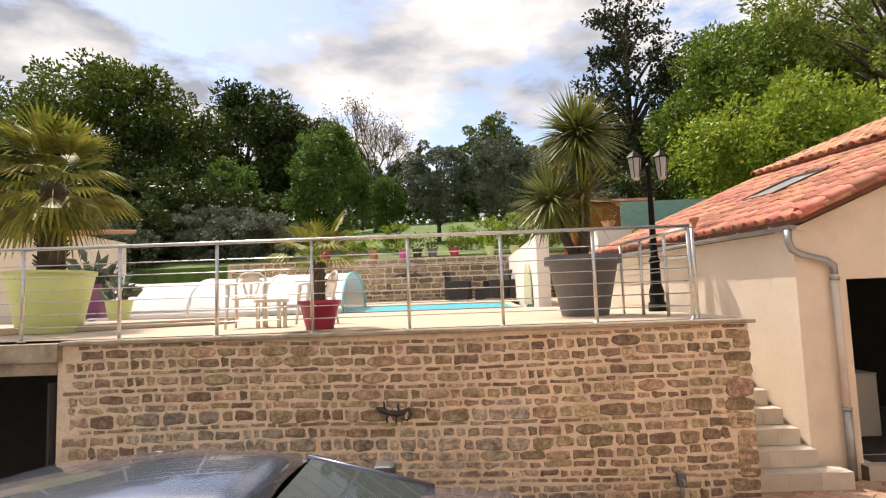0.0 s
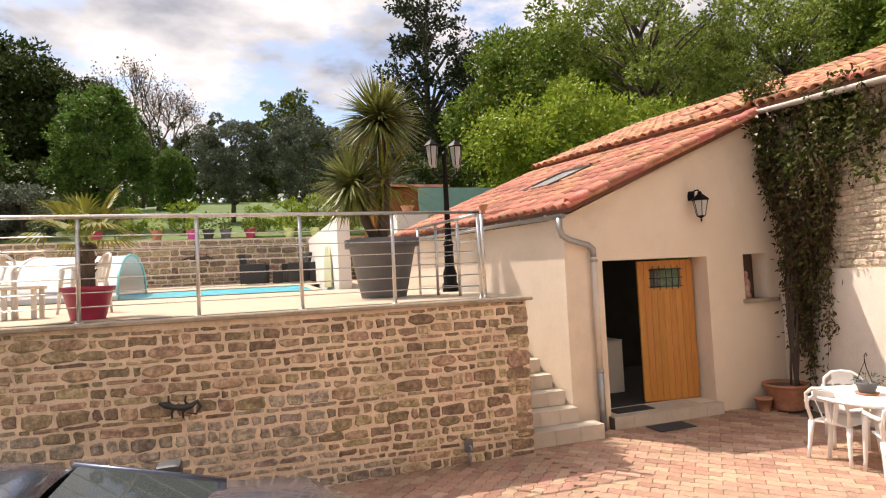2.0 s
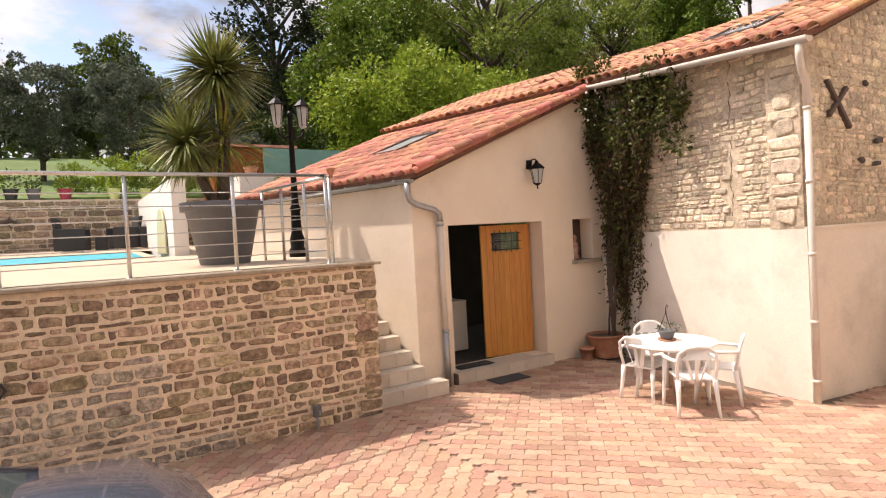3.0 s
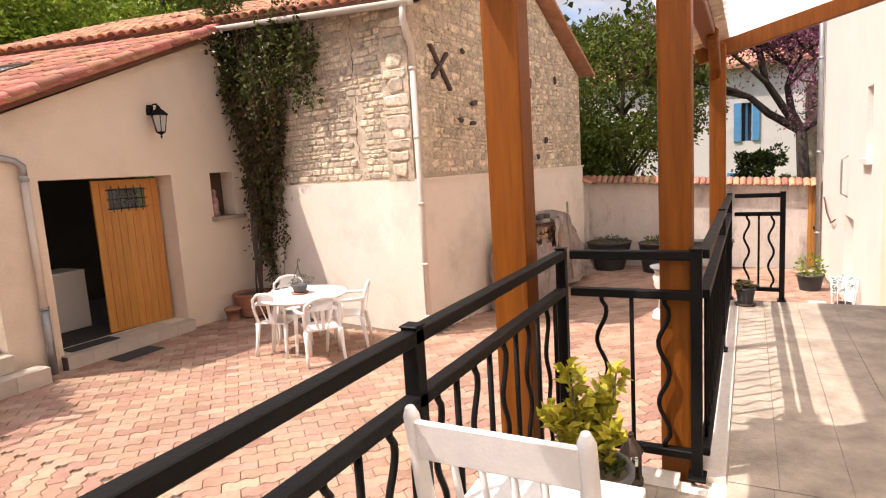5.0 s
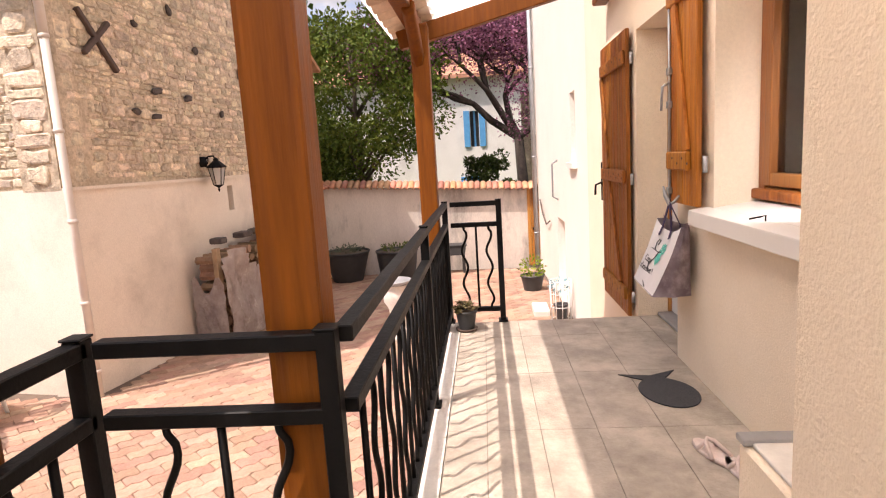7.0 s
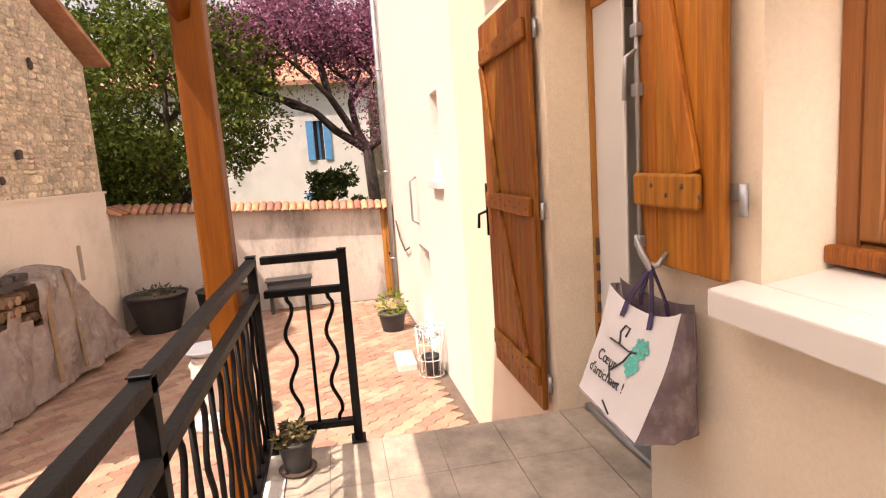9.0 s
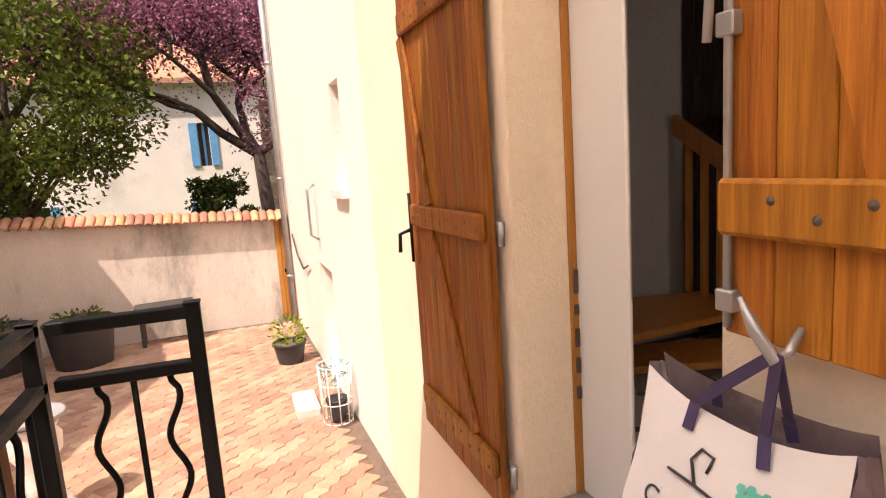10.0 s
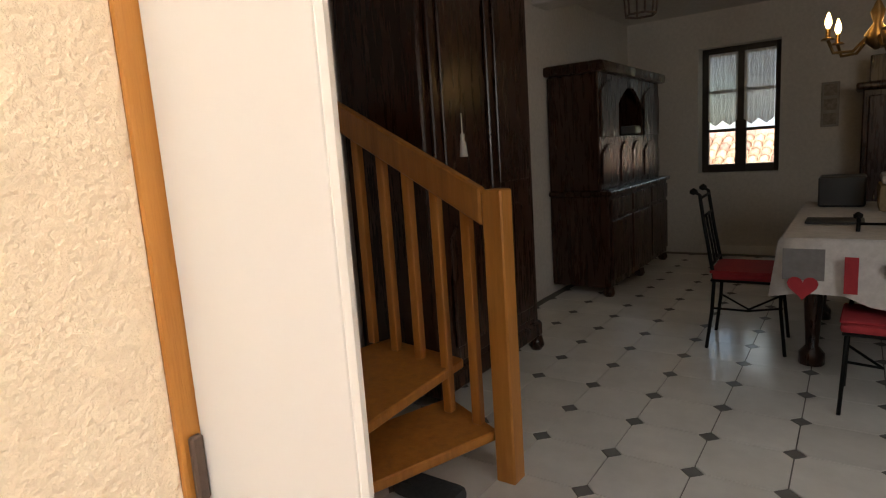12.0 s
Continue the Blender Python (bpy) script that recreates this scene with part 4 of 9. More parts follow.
def ball_points(n, c, r, hollow=0.5):
    d = rng.normal(size=(n, 3))
    d /= np.linalg.norm(d, axis=1, keepdims=True)
    k = rng.uniform(hollow ** 3, 1, n) ** (1 / 3)
    return np.array(c) + d * k[:, None] * np.array(r), d


def soil(c, r, z, parent):
    bm = lathe(bmesh.new(), c, [(r, z - 0.02), (r, z), (r * 0.5, z + 0.01)], 14)
    return part("soil", bm, EARTH, parent)


# variegated shrub in a grey pot
sp = empty("potted_shrub", (3.72, 0.2, 0.004), "yellow-edged evergreen shrub in a grey pot on the terrace", "potted plant")
part("pot", pot_body(bmesh.new(), (0, 0, 0), 0.11, 0.155, 0.2), GREYP, sp)
soil((0, 0, 0), 0.14, 0.17, sp)
stems = [((-0.07, 0.04), 0.58), ((0.08, -0.09), 0.54), ((0.0, 0.02), 0.42), ((-0.13, 0.1), 0.44), ((0.02, 0.12), 0.36), ((0.13, -0.02), 0.46), ((-0.03, -0.1), 0.36)]
bm = bmesh.new()
cs, ds = [], []
for (dx, dy), top in stems:
    tube(bm, [(dx * 0.2, dy * 0.2, 0.16), (dx * 0.7, dy * 0.7, lerp(0.16, top, 0.5)), (dx, dy, top)], [0.008, 0.006, 0.003], 5)
    for i in range(75):
        k = rng.uniform(0.3, 1.05)
        z = lerp(0.16, top, k)
        cs.append((dx * k + rng.normal() * 0.012, dy * k + rng.normal() * 0.012, z))
        a = rng.uniform(0, 2 * math.pi)
        ds.append((math.cos(a), math.sin(a), rng.uniform(0.2, 1.1)))
part("stem", bm, BARK, sp)
leaf_cloud("foliage", np.array(cs), np.array(ds), 0.062, 0.034, LEAF_Y, sp)
# small plants in the same pot
cs, ds = ball_points(60, (0.02, -0.05, 0.19), (0.09, 0.06, 0.03))
ds[:, 2] = abs(ds[:, 2]) + 0.3
leaf_cloud("ground_leaves", cs, ds, 0.035, 0.018, LEAF, sp)
tagged(sp, "yellow-edged evergreen shrub in a grey pot on the terrace")

# lantern
la = empty("candle_lantern", (4.0, 0.1, 0.004), "small dark metal candle lantern standing on the terrace", "lantern")
part("base", lathe(bmesh.new(), (0, 0, 0), [(0.05, 0), (0.05, 0.02), (0.04, 0.035)], 6, False), IRON_B, la)
bm = bmesh.new()
lathe(bm, (0, 0, 0.035), [(0.036, 0), (0.036, 0.1)], 6, False)
part("glass", bm, GLASS, la)
for k in range(6):
    a = k * math.pi / 3
    part("bar", tube(bmesh.new(), [(0.039 * math.cos(a), 0.039 * math.sin(a), 0.03), (0.039 * math.cos(a), 0.039 * math.sin(a), 0.14)], 0.004, 5), IRON_B, la)
part("roof", lathe(bmesh.new(), (0, 0, 0), [(0.052, 0.138), (0.03, 0.17), (0.012, 0.2), (0.014, 0.215), (0.004, 0.225)], 6, False), IRON_B, la)

# white wooden chair
ch = empty("wooden_chair", (2.995, 0.139, 0.004), "old white painted wooden chair with a slatted back", "chair", rz=90)
for sx in (-0.19, 0.19):
    part("back_post", tube(bmesh.new(), [(sx, 0.19, 0), (sx, 0.19, 0.42), (sx, 0.235, 0.6), (sx, 0.27, 0.79), (sx, 0.275, 0.812)], [0.019, 0.021, 0.021, 0.019, 0.010], 10), PAINTW, ch)
    part("front_leg", tube(bmesh.new(), [(sx, -0.19, 0), (sx, -0.19, 0.42)], [0.016, 0.02], 10), PAINTW, ch)
part("seat", bx(-0.22, 0.22, -0.22, 0.21, 0.42, 0.445, 0.01, 2), PAINTW, ch)
part("top_slat", bevelled(prism(bmesh.new(), [(-0.18, 0.252, 0.69), (0.18, 0.252, 0.69), (0.18, 0.268, 0.785), (-0.18, 0.268, 0.785)], (0, 0.018, 0)), 0.004), PAINTW, ch)
part("lower_slat", bevelled(prism(bmesh.new(), [(-0.18, 0.205, 0.50), (0.18, 0.205, 0.50), (0.18, 0.211, 0.54), (-0.18, 0.211, 0.54)], (0, 0.016, 0)), 0.004), PAINTW, ch)
for sx in (-0.1, -0.035, 0.035, 0.1):
    part("spindle", tube(bmesh.new(), [(sx, 0.215, 0.53), (sx, 0.238, 0.61), (sx, 0.262, 0.7)], 0.0085, 8), PAINTW, ch)
for sx in (-0.19, 0.19):
    part("stretcher", tube(bmesh.new(), [(sx, -0.19, 0.18), (sx, 0.19, 0.2)], 0.01, 8), PAINTW, ch)
part("stretcher", tube(bmesh.new(), [(-0.19, -0.19, 0.24), (0.19, -0.19, 0.24)], 0.01, 8), PAINTW, ch)

# succulent pot at the end of the terrace
su = empty("potted_succulent", (7.24, -0.29, 0.004), "brownish succulent in a dark grey pot on a saucer", "potted plant")
su.scale = (0.78, 0.78, 0.82)
part("saucer", lathe(bmesh.new(), (0, 0, 0), [(0.095, 0), (0.108, 0.02), (0.095, 0.018)], 20), IRON_B, su)
part("pot", pot_body(bmesh.new(), (0, 0, 0.015), 0.075, 0.10, 0.17), BLACKP, su)
soil((0, 0, 0), 0.09, 0.165, su)
cs, ds = [], []
for i in range(22):
    a, r = rng.uniform(0, 6.28), rng.uniform(0, 0.11)
    c0 = (r * math.cos(a), r * math.sin(a), 0.21 + 0.05 * rng.uniform() - r * 0.3)
    for k in range(14):
        b = rng.uniform(0, 6.28)
        cs.append(c0); ds.append((math.cos(b), math.sin(b), rng.uniform(0.1, 0.9)))
leaf_cloud("foliage", np.array(cs), np.array(ds), 0.05, 0.022, surf("succulent_leaf", (0.10, 0.085, 0.035), (0.20, 0.15, 0.07), 9, 0.5, rand=0.35), su)

# fish-shaped door mat
bm = bmesh.new()
out = []
for k in range(25):
    a = -math.pi * 0.86 + 2 * math.pi * 0.86 * k / 24
    out.append((0.24 * math.cos(a), 0.175 * math.sin(a)))
out += [(-0.35, 0.20), (-0.285, 0.0), (-0.35, -0.20)]
prism(bm, [(x, y, 0) for x, y in out], (0, 0, 0.007))
mat_ob = tagged(part("door_mat", bm, RUBBER), "dark grey fish-shaped rubber door mat on the tiles", "mat")
mat_ob.matrix_world = pose(5.98, -1.38, 0.002, 0, 0, 188) @ Matrix.Scale(0.82, 4)

# slippers
for i, (x, y, a) in enumerate(((5.33, -1.36, 15), (5.17, -1.42, 8))):
    sl = empty("slipper", (x, y, 0.002), "pale pink slipper with a crossed strap on the tiles", "slipper", "pair of slippers", rz=a)
    bm = bmesh.new()
    pr = [(0.125 * math.cos(t), 0.043 * math.sin(t) * (1 + 0.18 * math.cos(t)), 0) for t in [2 * math.pi * k / 20 for k in range(20)]]
    prism(bm, pr, (0, 0, 0.018))
    part("sole", bevelled(bm, 0.004), surf("pink_foam", (0.62, 0.50, 0.46), (0.70, 0.58, 0.53), 10, 0.8), sl)
    for s in (1, -1):
        part("strap", tube(bmesh.new(), [(-0.01 + 0.05 * s, -0.045, 0.015), (0.02, -0.02, 0.05), (0.04, 0.0, 0.055), (0.02, 0.02, 0.05), (-0.01 - 0.05 * s, 0.045, 0.015)], 0.009, 8), bpy.data.materials["pink_foam"], sl)

# shopping bag hanging from the shutter
BAGW = surf("white_bag", (0.70, 0.68, 0.68), (0.76, 0.74, 0.74), 5, 0.35, 0.3, 12)
BAGP = surf("dark_bag_side", (0.11, 0.07, 0.085), (0.20, 0.16, 0.17), 9, 0.35, 0.5, 14, stain=(0.42, 0.36, 0.38), stain_scale=7, stain_amt=0.7)
STRAP = surf("violet_strap", (0.045, 0.03, 0.09), (0.07, 0.05, 0.13), 30, 0.7)
TEAL = surf("teal_print", (0.05, 0.42, 0.36), (0.10, 0.55, 0.46), 20, 0.5)
INK = surf("black_print", (0.03, 0.03, 0.035), (0.05, 0.05, 0.055), 10, 0.5)
bag = empty("shopping_bag", (6.39, FY + 0.03, 0.475), "white shopping bag with dark sides hanging by violet handles", "bag")
# local: x along the wall, y outwards, bottom at 0; the front leans out towards its foot
BW0, BW1, BH = 0.20, 0.225, 0.345


def bag_pt(u, v, s):
    """u from -1 to 1 along the bag, v up, s 0 at the back and 1 at the front."""
    w = lerp(BW0, BW1, v)
    front = lerp(0.215, 0.055, v ** 0.85) + 0.014 * math.sin(math.pi * v) * math.cos(u * 1.5) + 0.004 * noise.noise((u * 2.5, v * 3, 2.0))
    sag = -0.028 * (1 - u * u) * v ** 3 * (1 if s else 0) + 0.02 * abs(u) ** 3 * v
    return (u * w + 0.03 * v + 0.006 * math.sin(v * 6 + s), front if s else 0.006 + 0.01 * v, BH * v + sag + 0.012 * u * (1 - v))


def bag_sheet(fn, nu, nv):
    bm = bmesh.new()
    g = [[bm.verts.new(fn(i / nu, j / nv)) for i in range(nu + 1)] for j in range(nv + 1)]
    for j in range(nv):
        for i in range(nu):
            bm.faces.new((g[j][i], g[j][i + 1], g[j + 1][i + 1], g[j + 1][i])).smooth = True
    return bm


part("front_panel", bag_sheet(lambda a, b: bag_pt(2 * a - 1, b, 1), 20, 14), BAGW, bag)
part("back_panel", bag_sheet(lambda a, b: bag_pt(2 * a - 1, b * 1.06, 0), 12, 10), BAGP, bag)
for u in (-1, 1):
    def side_pt(a, b):
        q = Vector(bag_pt(u, b, 0)).lerp(Vector(bag_pt(u, b, 1)), a)
        q.x += u * (0.030 * math.sin(math.pi * a) * (1 - 0.6 * b) + 0.012 * noise.noise((a * 5, b * 7, u)))
        return q
    part("side_panel", bag_sheet(side_pt, 10, 16), BAGP, bag, "crumpled dark plum side panel")
part("bottom", prism(bmesh.new(), [bag_pt(-1, 0, 1), bag_pt(1, 0, 1), bag_pt(1, 0, 0), bag_pt(-1, 0, 0)], (0, 0, 0.004)), BAGP, bag)
HOOK = Vector((-0.08, 0.085, 0.492))
for s in (0, 1):
    for u in (-0.36, 0.40):
        p0 = Vector(bag_pt(u, 0.86, s)) + Vector((0, 0.006 if s else -0.002, 0))
        p1 = Vector(bag_pt(u * 0.92, 1.0, s)) + Vector((0, 0.008 if s else 0.0, 0.01))
        bm = bmesh.new()
        bar(bm, p0, p1, 0.026, 0.003, up=(0, 1, 0.001))
        bar(bm, p1, HOOK, 0.020, 0.004, up=(0, 1, 0.001))
        part("handle", bm, STRAP, bag, "violet woven handle")


def on_front(x, v, lift=0.004):
    """A place on the bag's front, x metres along it, v of its height up."""
    q = Vector(bag_pt((x - 0.03 * v) / lerp(BW0, BW1, v), v, 1))
    return q + Vector((0, 0.9 * lift, 0.43 * lift))


def on_bag(name, body, size, x, v, mat, tilt=0.0):
    cu = bpy.data.curves.new(name, "FONT")
    cu.body, cu.size, cu.extrude = body, size, 0.0006
    tmp = bpy.data.objects.new(name, cu)
    me = bpy.data.meshes.new_from_object(tmp)
    bpy.data.objects.remove(tmp)
    me.materials.append(mat)
    for vt in me.vertices:
        c, sn = math.cos(radians(tilt)), math.sin(radians(tilt))
        a, b = vt.co.x * c - vt.co.y * sn, vt.co.x * sn + vt.co.y * c
        vt.co = on_front(x - a, v + b / 0.375, 0.003 + vt.co.z)
    ob = new(name, me)
    ob.parent = bag
    return ob


on_bag("print_text", "Cœur", 0.056, 0.165, 0.36, INK, 3)
on_bag("print_text", "d'artichaut !", 0.050, 0.185, 0.22, INK, 2)
bm = bmesh.new()
for cx, cv, rr in ((-0.055, 0.66, 0.040), (-0.045, 0.50, 0.034)):
    for i in range(18):
        a = i * 2.4
        r = rr * math.sqrt(i / 18)
        q = [on_front(cx + r * math.cos(a) + 0.010 * math.cos(t), cv + (r * math.sin(a) + 0.010 * math.sin(t)) / 0.375, 0.0035) for t in [k * math.pi / 3 for k in range(6)]]
        bm.faces.new([bm.verts.new(w) for w in q])
part("print_flower", bm, TEAL, bag, "teal printed artichokes")
bm = bmesh.new()
for pts in ([(0.13, 0.60), (0.06, 0.61), (0.0, 0.60), (-0.045, 0.62)], [(0.06, 0.61), (0.085, 0.72), (0.07, 0.80), (0.04, 0.79), (0.045, 0.70)], [(-0.02, 0.62), (0.0, 0.50), (0.02, 0.44), (0.05, 0.36)], [(0.07, 0.38), (0.03, 0.25), (-0.02, 0.30)], [(0.03, 0.08), (-0.03, 0.03)]):
    tube(bm, [on_front(a, b, 0.004) for a, b in pts], 0.0032, 5)
part("print_stem", bm, INK, bag)

# ---- dining room ----
PITCH = 0.305
bm = bmesh.new()
h, c = PITCH / 2 - 0.0025, 0.042
prism(bm, [(h - c, -h, -0.006), (h, -h + c, -0.006), (h, h - c, -0.006), (h - c, h, -0.006), (-h + c, h, -0.006), (-h, h - c, -0.006), (-h, -h + c, -0.006), (-h + c, -h, -0.006)], (0, 0, 0.006))
oct_me = bpy.data.meshes.new("floor_tile")
bm.to_mesh(oct_me); bm.free()
oct_me.materials.append(TILE_I)
bm = bmesh.new()
r = c - 0.003
prism(bm, [(r, 0, -0.006), (0, r, -0.006), (-r, 0, -0.006), (0, -r, -0.006)], (0, 0, 0.0055))
dot_me = bpy.data.meshes.new("inset_tile")
bm.to_mesh(dot_me); bm.free()
dot_me.materials.append(DOT_I)
room_floor = bpy.data.objects["floor"]
for i in range(-5, 6):
    for j in range(-20, 6):
        x, y = 7.2 + PITCH * i, -3.585 + PITCH * j
        if IY < y < FY - 0.3 and IX0 < x < IX1 - 0.05:
            ob = new("inset_tile", dot_me)
            ob.parent, ob.location = room_floor, (x, y, 0)
        x, y = x + PITCH / 2, y + PITCH / 2
        if IY + 0.15 < y < FY - 0.45 and IX0 < x < IX1 - 0.15:
            ob = new("floor_tile", oct_me)
            ob.parent, ob.location = room_floor, (x, y, 0)

stair = empty("staircase", (7.72, -3.13, 0), "varnished pine winding stair with a balustrade", "staircase")
iv = stair.matrix_world.inverted()


def sp_(name, bm, mat, par=None):
    bmesh.ops.transform(bm, matrix=iv, verts=bm.verts)
    return part(name, bm, mat, par or stair)


sp_("newel_post", bevelled(cuboid(bmesh.new(), 7.725, 7.805, -3.265, -3.185, 0, 1.09), 0.006), PINE)
sp_("tread", bevelled(prism(bmesh.new(), [(7.806, -3.22, 0.15), (8.14, -3.39, 0.15), (8.5, -2.33, 0.15), (8.12, -2.33, 0.15)], (0, 0, 0.04)), 0.006), PINE)
sp_("tread", bevelled(prism(bmesh.new(), [(8.05, -3.38, 0.34), (8.52, -3.46, 0.34), (8.78, -2.33, 0.34), (7.98, -2.33, 0.34)], (0, 0, 0.04)), 0.006), PINE)


def rail_z(x):
    return 0.948 + (x - 7.72) * 0.43


sp_("handrail", bevelled(prism(bmesh.new(), [(7.80, -3.22, rail_z(7.76)), (7.80, -3.22, rail_z(7.76) + 0.13), (8.7, -3.44, rail_z(8.7) + 0.13), (8.7, -3.44, rail_z(8.7))], (0.008, 0.04, 0)), 0.008), PINE)
for x, z0 in ((7.90, 0.19), (8.06, 0.19), (8.22, 0.38), (8.38, 0.38), (8.55, 0.38)):
    y = -3.22 - (x - 7.76) * 0.235
    sp_("baluster", bevelled(cuboid(bmesh.new(), x - 0.019, x + 0.019, y, y + 0.038, z0, rail_z(x) + 0.03), 0.004), PINE)
shoe = tagged(part("black_shoe", bevelled(cuboid(bmesh.new(), 7.82, 8.1, -3.02, -2.92, 0.0, 0.07), 0.03, 2), RUBBER), "black shoe under the lowest stair tread", "shoe")

# tall armoire behind the stair
arm = empty("armoire", (8.5, -4.17, 0), "tall dark carved oak armoire against the wall", "armoire")
part("body", bx(-0.2, 0.28, -0.42, 0.62, 0.12, 2.3, 0.01), OAKD, arm)
part("cornice", bx(-0.28, 0.29, -0.5, 0.7, 2.3, 2.4, 0.03, 2), OAKD, arm)
part("plinth", bx(-0.22, 0.28, -0.44, 0.64, 0.08, 0.18, 0.015), OAKD, arm)
for y in (-0.4, 0.58):
    part("foot", lathe(bmesh.new(), (-0.19, y, 0), [(0.03, 0), (0.05, 0.03), (0.035, 0.09)], 10), OAKD, arm)
for y0, y1 in ((-0.37, 0.08), (0.12, 0.57)):
    dr = part("door", bx(-0.222, -0.2005, y0, y1, 0.22, 2.25, 0.006), OAKD, arm)
    for z0, z1 in ((0.3, 0.95), (1.05, 2.15)):
        pts = [(-0.236, y0 + 0.06, z0), (-0.236, y1 - 0.06, z0), (-0.236, y1 - 0.06, z1 - 0.12)] + [(-0.236, lerp(y1 - 0.06, y0 + 0.06, k / 8), z1 - 0.12 + 0.1 * math.sin(math.pi * k / 8)) for k in range(1, 8)] + [(-0.236, y0 + 0.06, z1 - 0.12)]
        part("door_panel", bevelled(prism(bmesh.new(), pts, (0.013, 0, 0)), 0.005), OAKD, dr)
tas = tagged(part("tassel", lathe(bmesh.new(), (8.255, -3.79, 1.2), [(0.022, 0), (0.016, 0.06), (0.01, 0.08), (0.012, 0.1), (0.004, 0.11), (0.003, 0.2)], 8), PLASTER), "white tassel hanging on the armoire key", "tassel")

# carved dresser
dr_ = empty("dresser", (8.55, -6.74, 0), "dark polished oak dresser with arched carved doors", "dresser")
part("lower_body", bx(-0.25, 0.24, -0.93, 0.95, 0.08, 0.86, 0.01), OAKD, dr_)
part("worktop", bx(-0.28, 0.24, -0.96, 0.98, 0.86, 0.9, 0.012, 2), OAKD, dr_)
part("upper_body", bx(-0.18, 0.24, -0.92, -0.30, 0.9, 1.86, 0.008), OAKD, dr_)
part("upper_body", bx(-0.18, 0.24, 0.42, 0.94, 0.9, 1.86, 0.008), OAKD, dr_)
part("shelf_body", bx(-0.18, 0.24, -0.299, 0.419, 0.9, 1.35, 0.008), OAKD, dr_)
part("niche_back", bx(0.2, 0.24, -0.299, 0.419, 1.35, 1.86), OAKD, dr_)
part("cornice", bx(-0.24, 0.25, -0.98, 1.0, 1.86, 1.95, 0.03, 2), OAKD, dr_)
bm = bmesh.new()
prism(bm, [(-0.18, -0.299, 1.86), (-0.18, -0.299, 1.62)] + [(-0.18, lerp(-0.299, 0.419, k / 10), 1.62 + 0.16 * math.sin(math.pi * k / 10)) for k in range(1, 10)] + [(-0.18, 0.419, 1.62), (-0.18, 0.419, 1.86)], (0.03, 0, 0))
part("niche_arch", bm, OAKD, dr_)
for y0, y1, z0, z1 in ((-0.88, -0.34, 0.95, 1.30), (-0.88, -0.34, 1.34, 1.82), (0.46, 0.9, 0.95, 1.3), (0.46, 0.9, 1.34, 1.82), (-0.27, 0.05, 0.94, 1.31), (0.08, 0.4, 0.94, 1.31)):
    pts = [(-0.196, y0, z0), (-0.196, y1, z0), (-0.196, y1, z1 - 0.1)] + [(-0.196, lerp(y1, y0, k / 8), z1 - 0.1 + 0.09 * math.sin(math.pi * k / 8)) for k in range(1, 8)] + [(-0.196, y0, z1 - 0.1)]
    dd = part("door", bevelled(prism(bmesh.new(), pts, (0.015, 0, 0)), 0.006), OAKD, dr_)
for y0, y1 in ((-0.9, -0.3), (-0.27, 0.33), (0.36, 0.92)):
    part("drawer", bx(-0.268, -0.2505, y0, y1, 0.68, 0.83, 0.006), OAKD, dr_)
    part("door", bx(-0.268, -0.2505, y0, y1, 0.14, 0.65, 0.012), OAKD, dr_)
for y in (-0.88, 0.0, 0.9):
    part("foot", lathe(bmesh.new(), (-0.22, y, 0), [(0.035, 0), (0.05, 0.03), (0.04, 0.08)], 10), OAKD, dr_)
dr_.scale = (1, 0.90, 0.94)
tagged(part("ornament_box", bx(8.36, 8.5, -6.95, -6.8, 1.272, 1.35, 0.01), ZINC), "small box standing in the dresser niche", "box")

# window in the back wall
iw = empty("window_2", (7.72, IY - 0.2, 0.83), "dark framed window with short lace curtains", "window")
tagged(iw, kind="structure")
FR = surf("dark_window_frame", (0.025, 0.018, 0.014), (0.05, 0.036, 0.028), 8, 0.4)
for a, b, z0, z1 in ((-0.365, -0.30, 0, 1.25), (0.30, 0.365, 0, 1.25), (-0.05, 0.05, 0.0, 1.25), (-0.30, -0.05, 0, 0.08), (0.05, 0.30, 0, 0.08), (-0.30, -0.05, 1.17, 1.25), (0.05, 0.30, 1.17, 1.25), (-0.30, -0.05, 0.41, 0.44), (0.05, 0.30, 0.41, 0.44), (-0.30, -0.05, 0.80, 0.83), (0.05, 0.30, 0.80, 0.83)):
    part("frame_bar", bevelled(cuboid(bmesh.new(), a, b, -0.03, 0.03, z0, z1), 0.004), FR, iw)
for a, b in ((-0.30, -0.05), (0.05, 0.30)):
    for z0, z1 in ((0.08, 0.41), (0.44, 0.80), (0.83, 1.17)):
        part("pane", cuboid(bmesh.new(), a, b, -0.004, 0.0, z0, z1), GLASS, iw)
LACE = surf("lace", (0.82, 0.81, 0.79), (0.90, 0.89, 0.87), 60, 0.9, sub=0.9, detail=2)
lt = LACE.node_tree
holes = lt.nodes.new("ShaderNodeTexVoronoi")
holes.inputs["Scale"].default_value = 140
gate = lt.nodes.new("ShaderNodeMath")
gate.operation = "GREATER_THAN"
gate.inputs[1].default_value = 0.33
clear = lt.nodes.new("ShaderNodeBsdfTransparent")
weave = lt.nodes.new("ShaderNodeMixShader")
lt.links.new(holes.outputs["Distance"], gate.inputs[0])
lt.links.new(gate.outputs[0], weave.inputs[0])
lt.links.new(clear.outputs[0], weave.inputs[1])
lt.links.new(lt.nodes["Principled BSDF"].outputs[0], weave.inputs[2])
for nd in lt.nodes:
    if nd.type == "OUTPUT_MATERIAL":
        lt.links.new(weave.outputs[0], nd.inputs["Surface"])
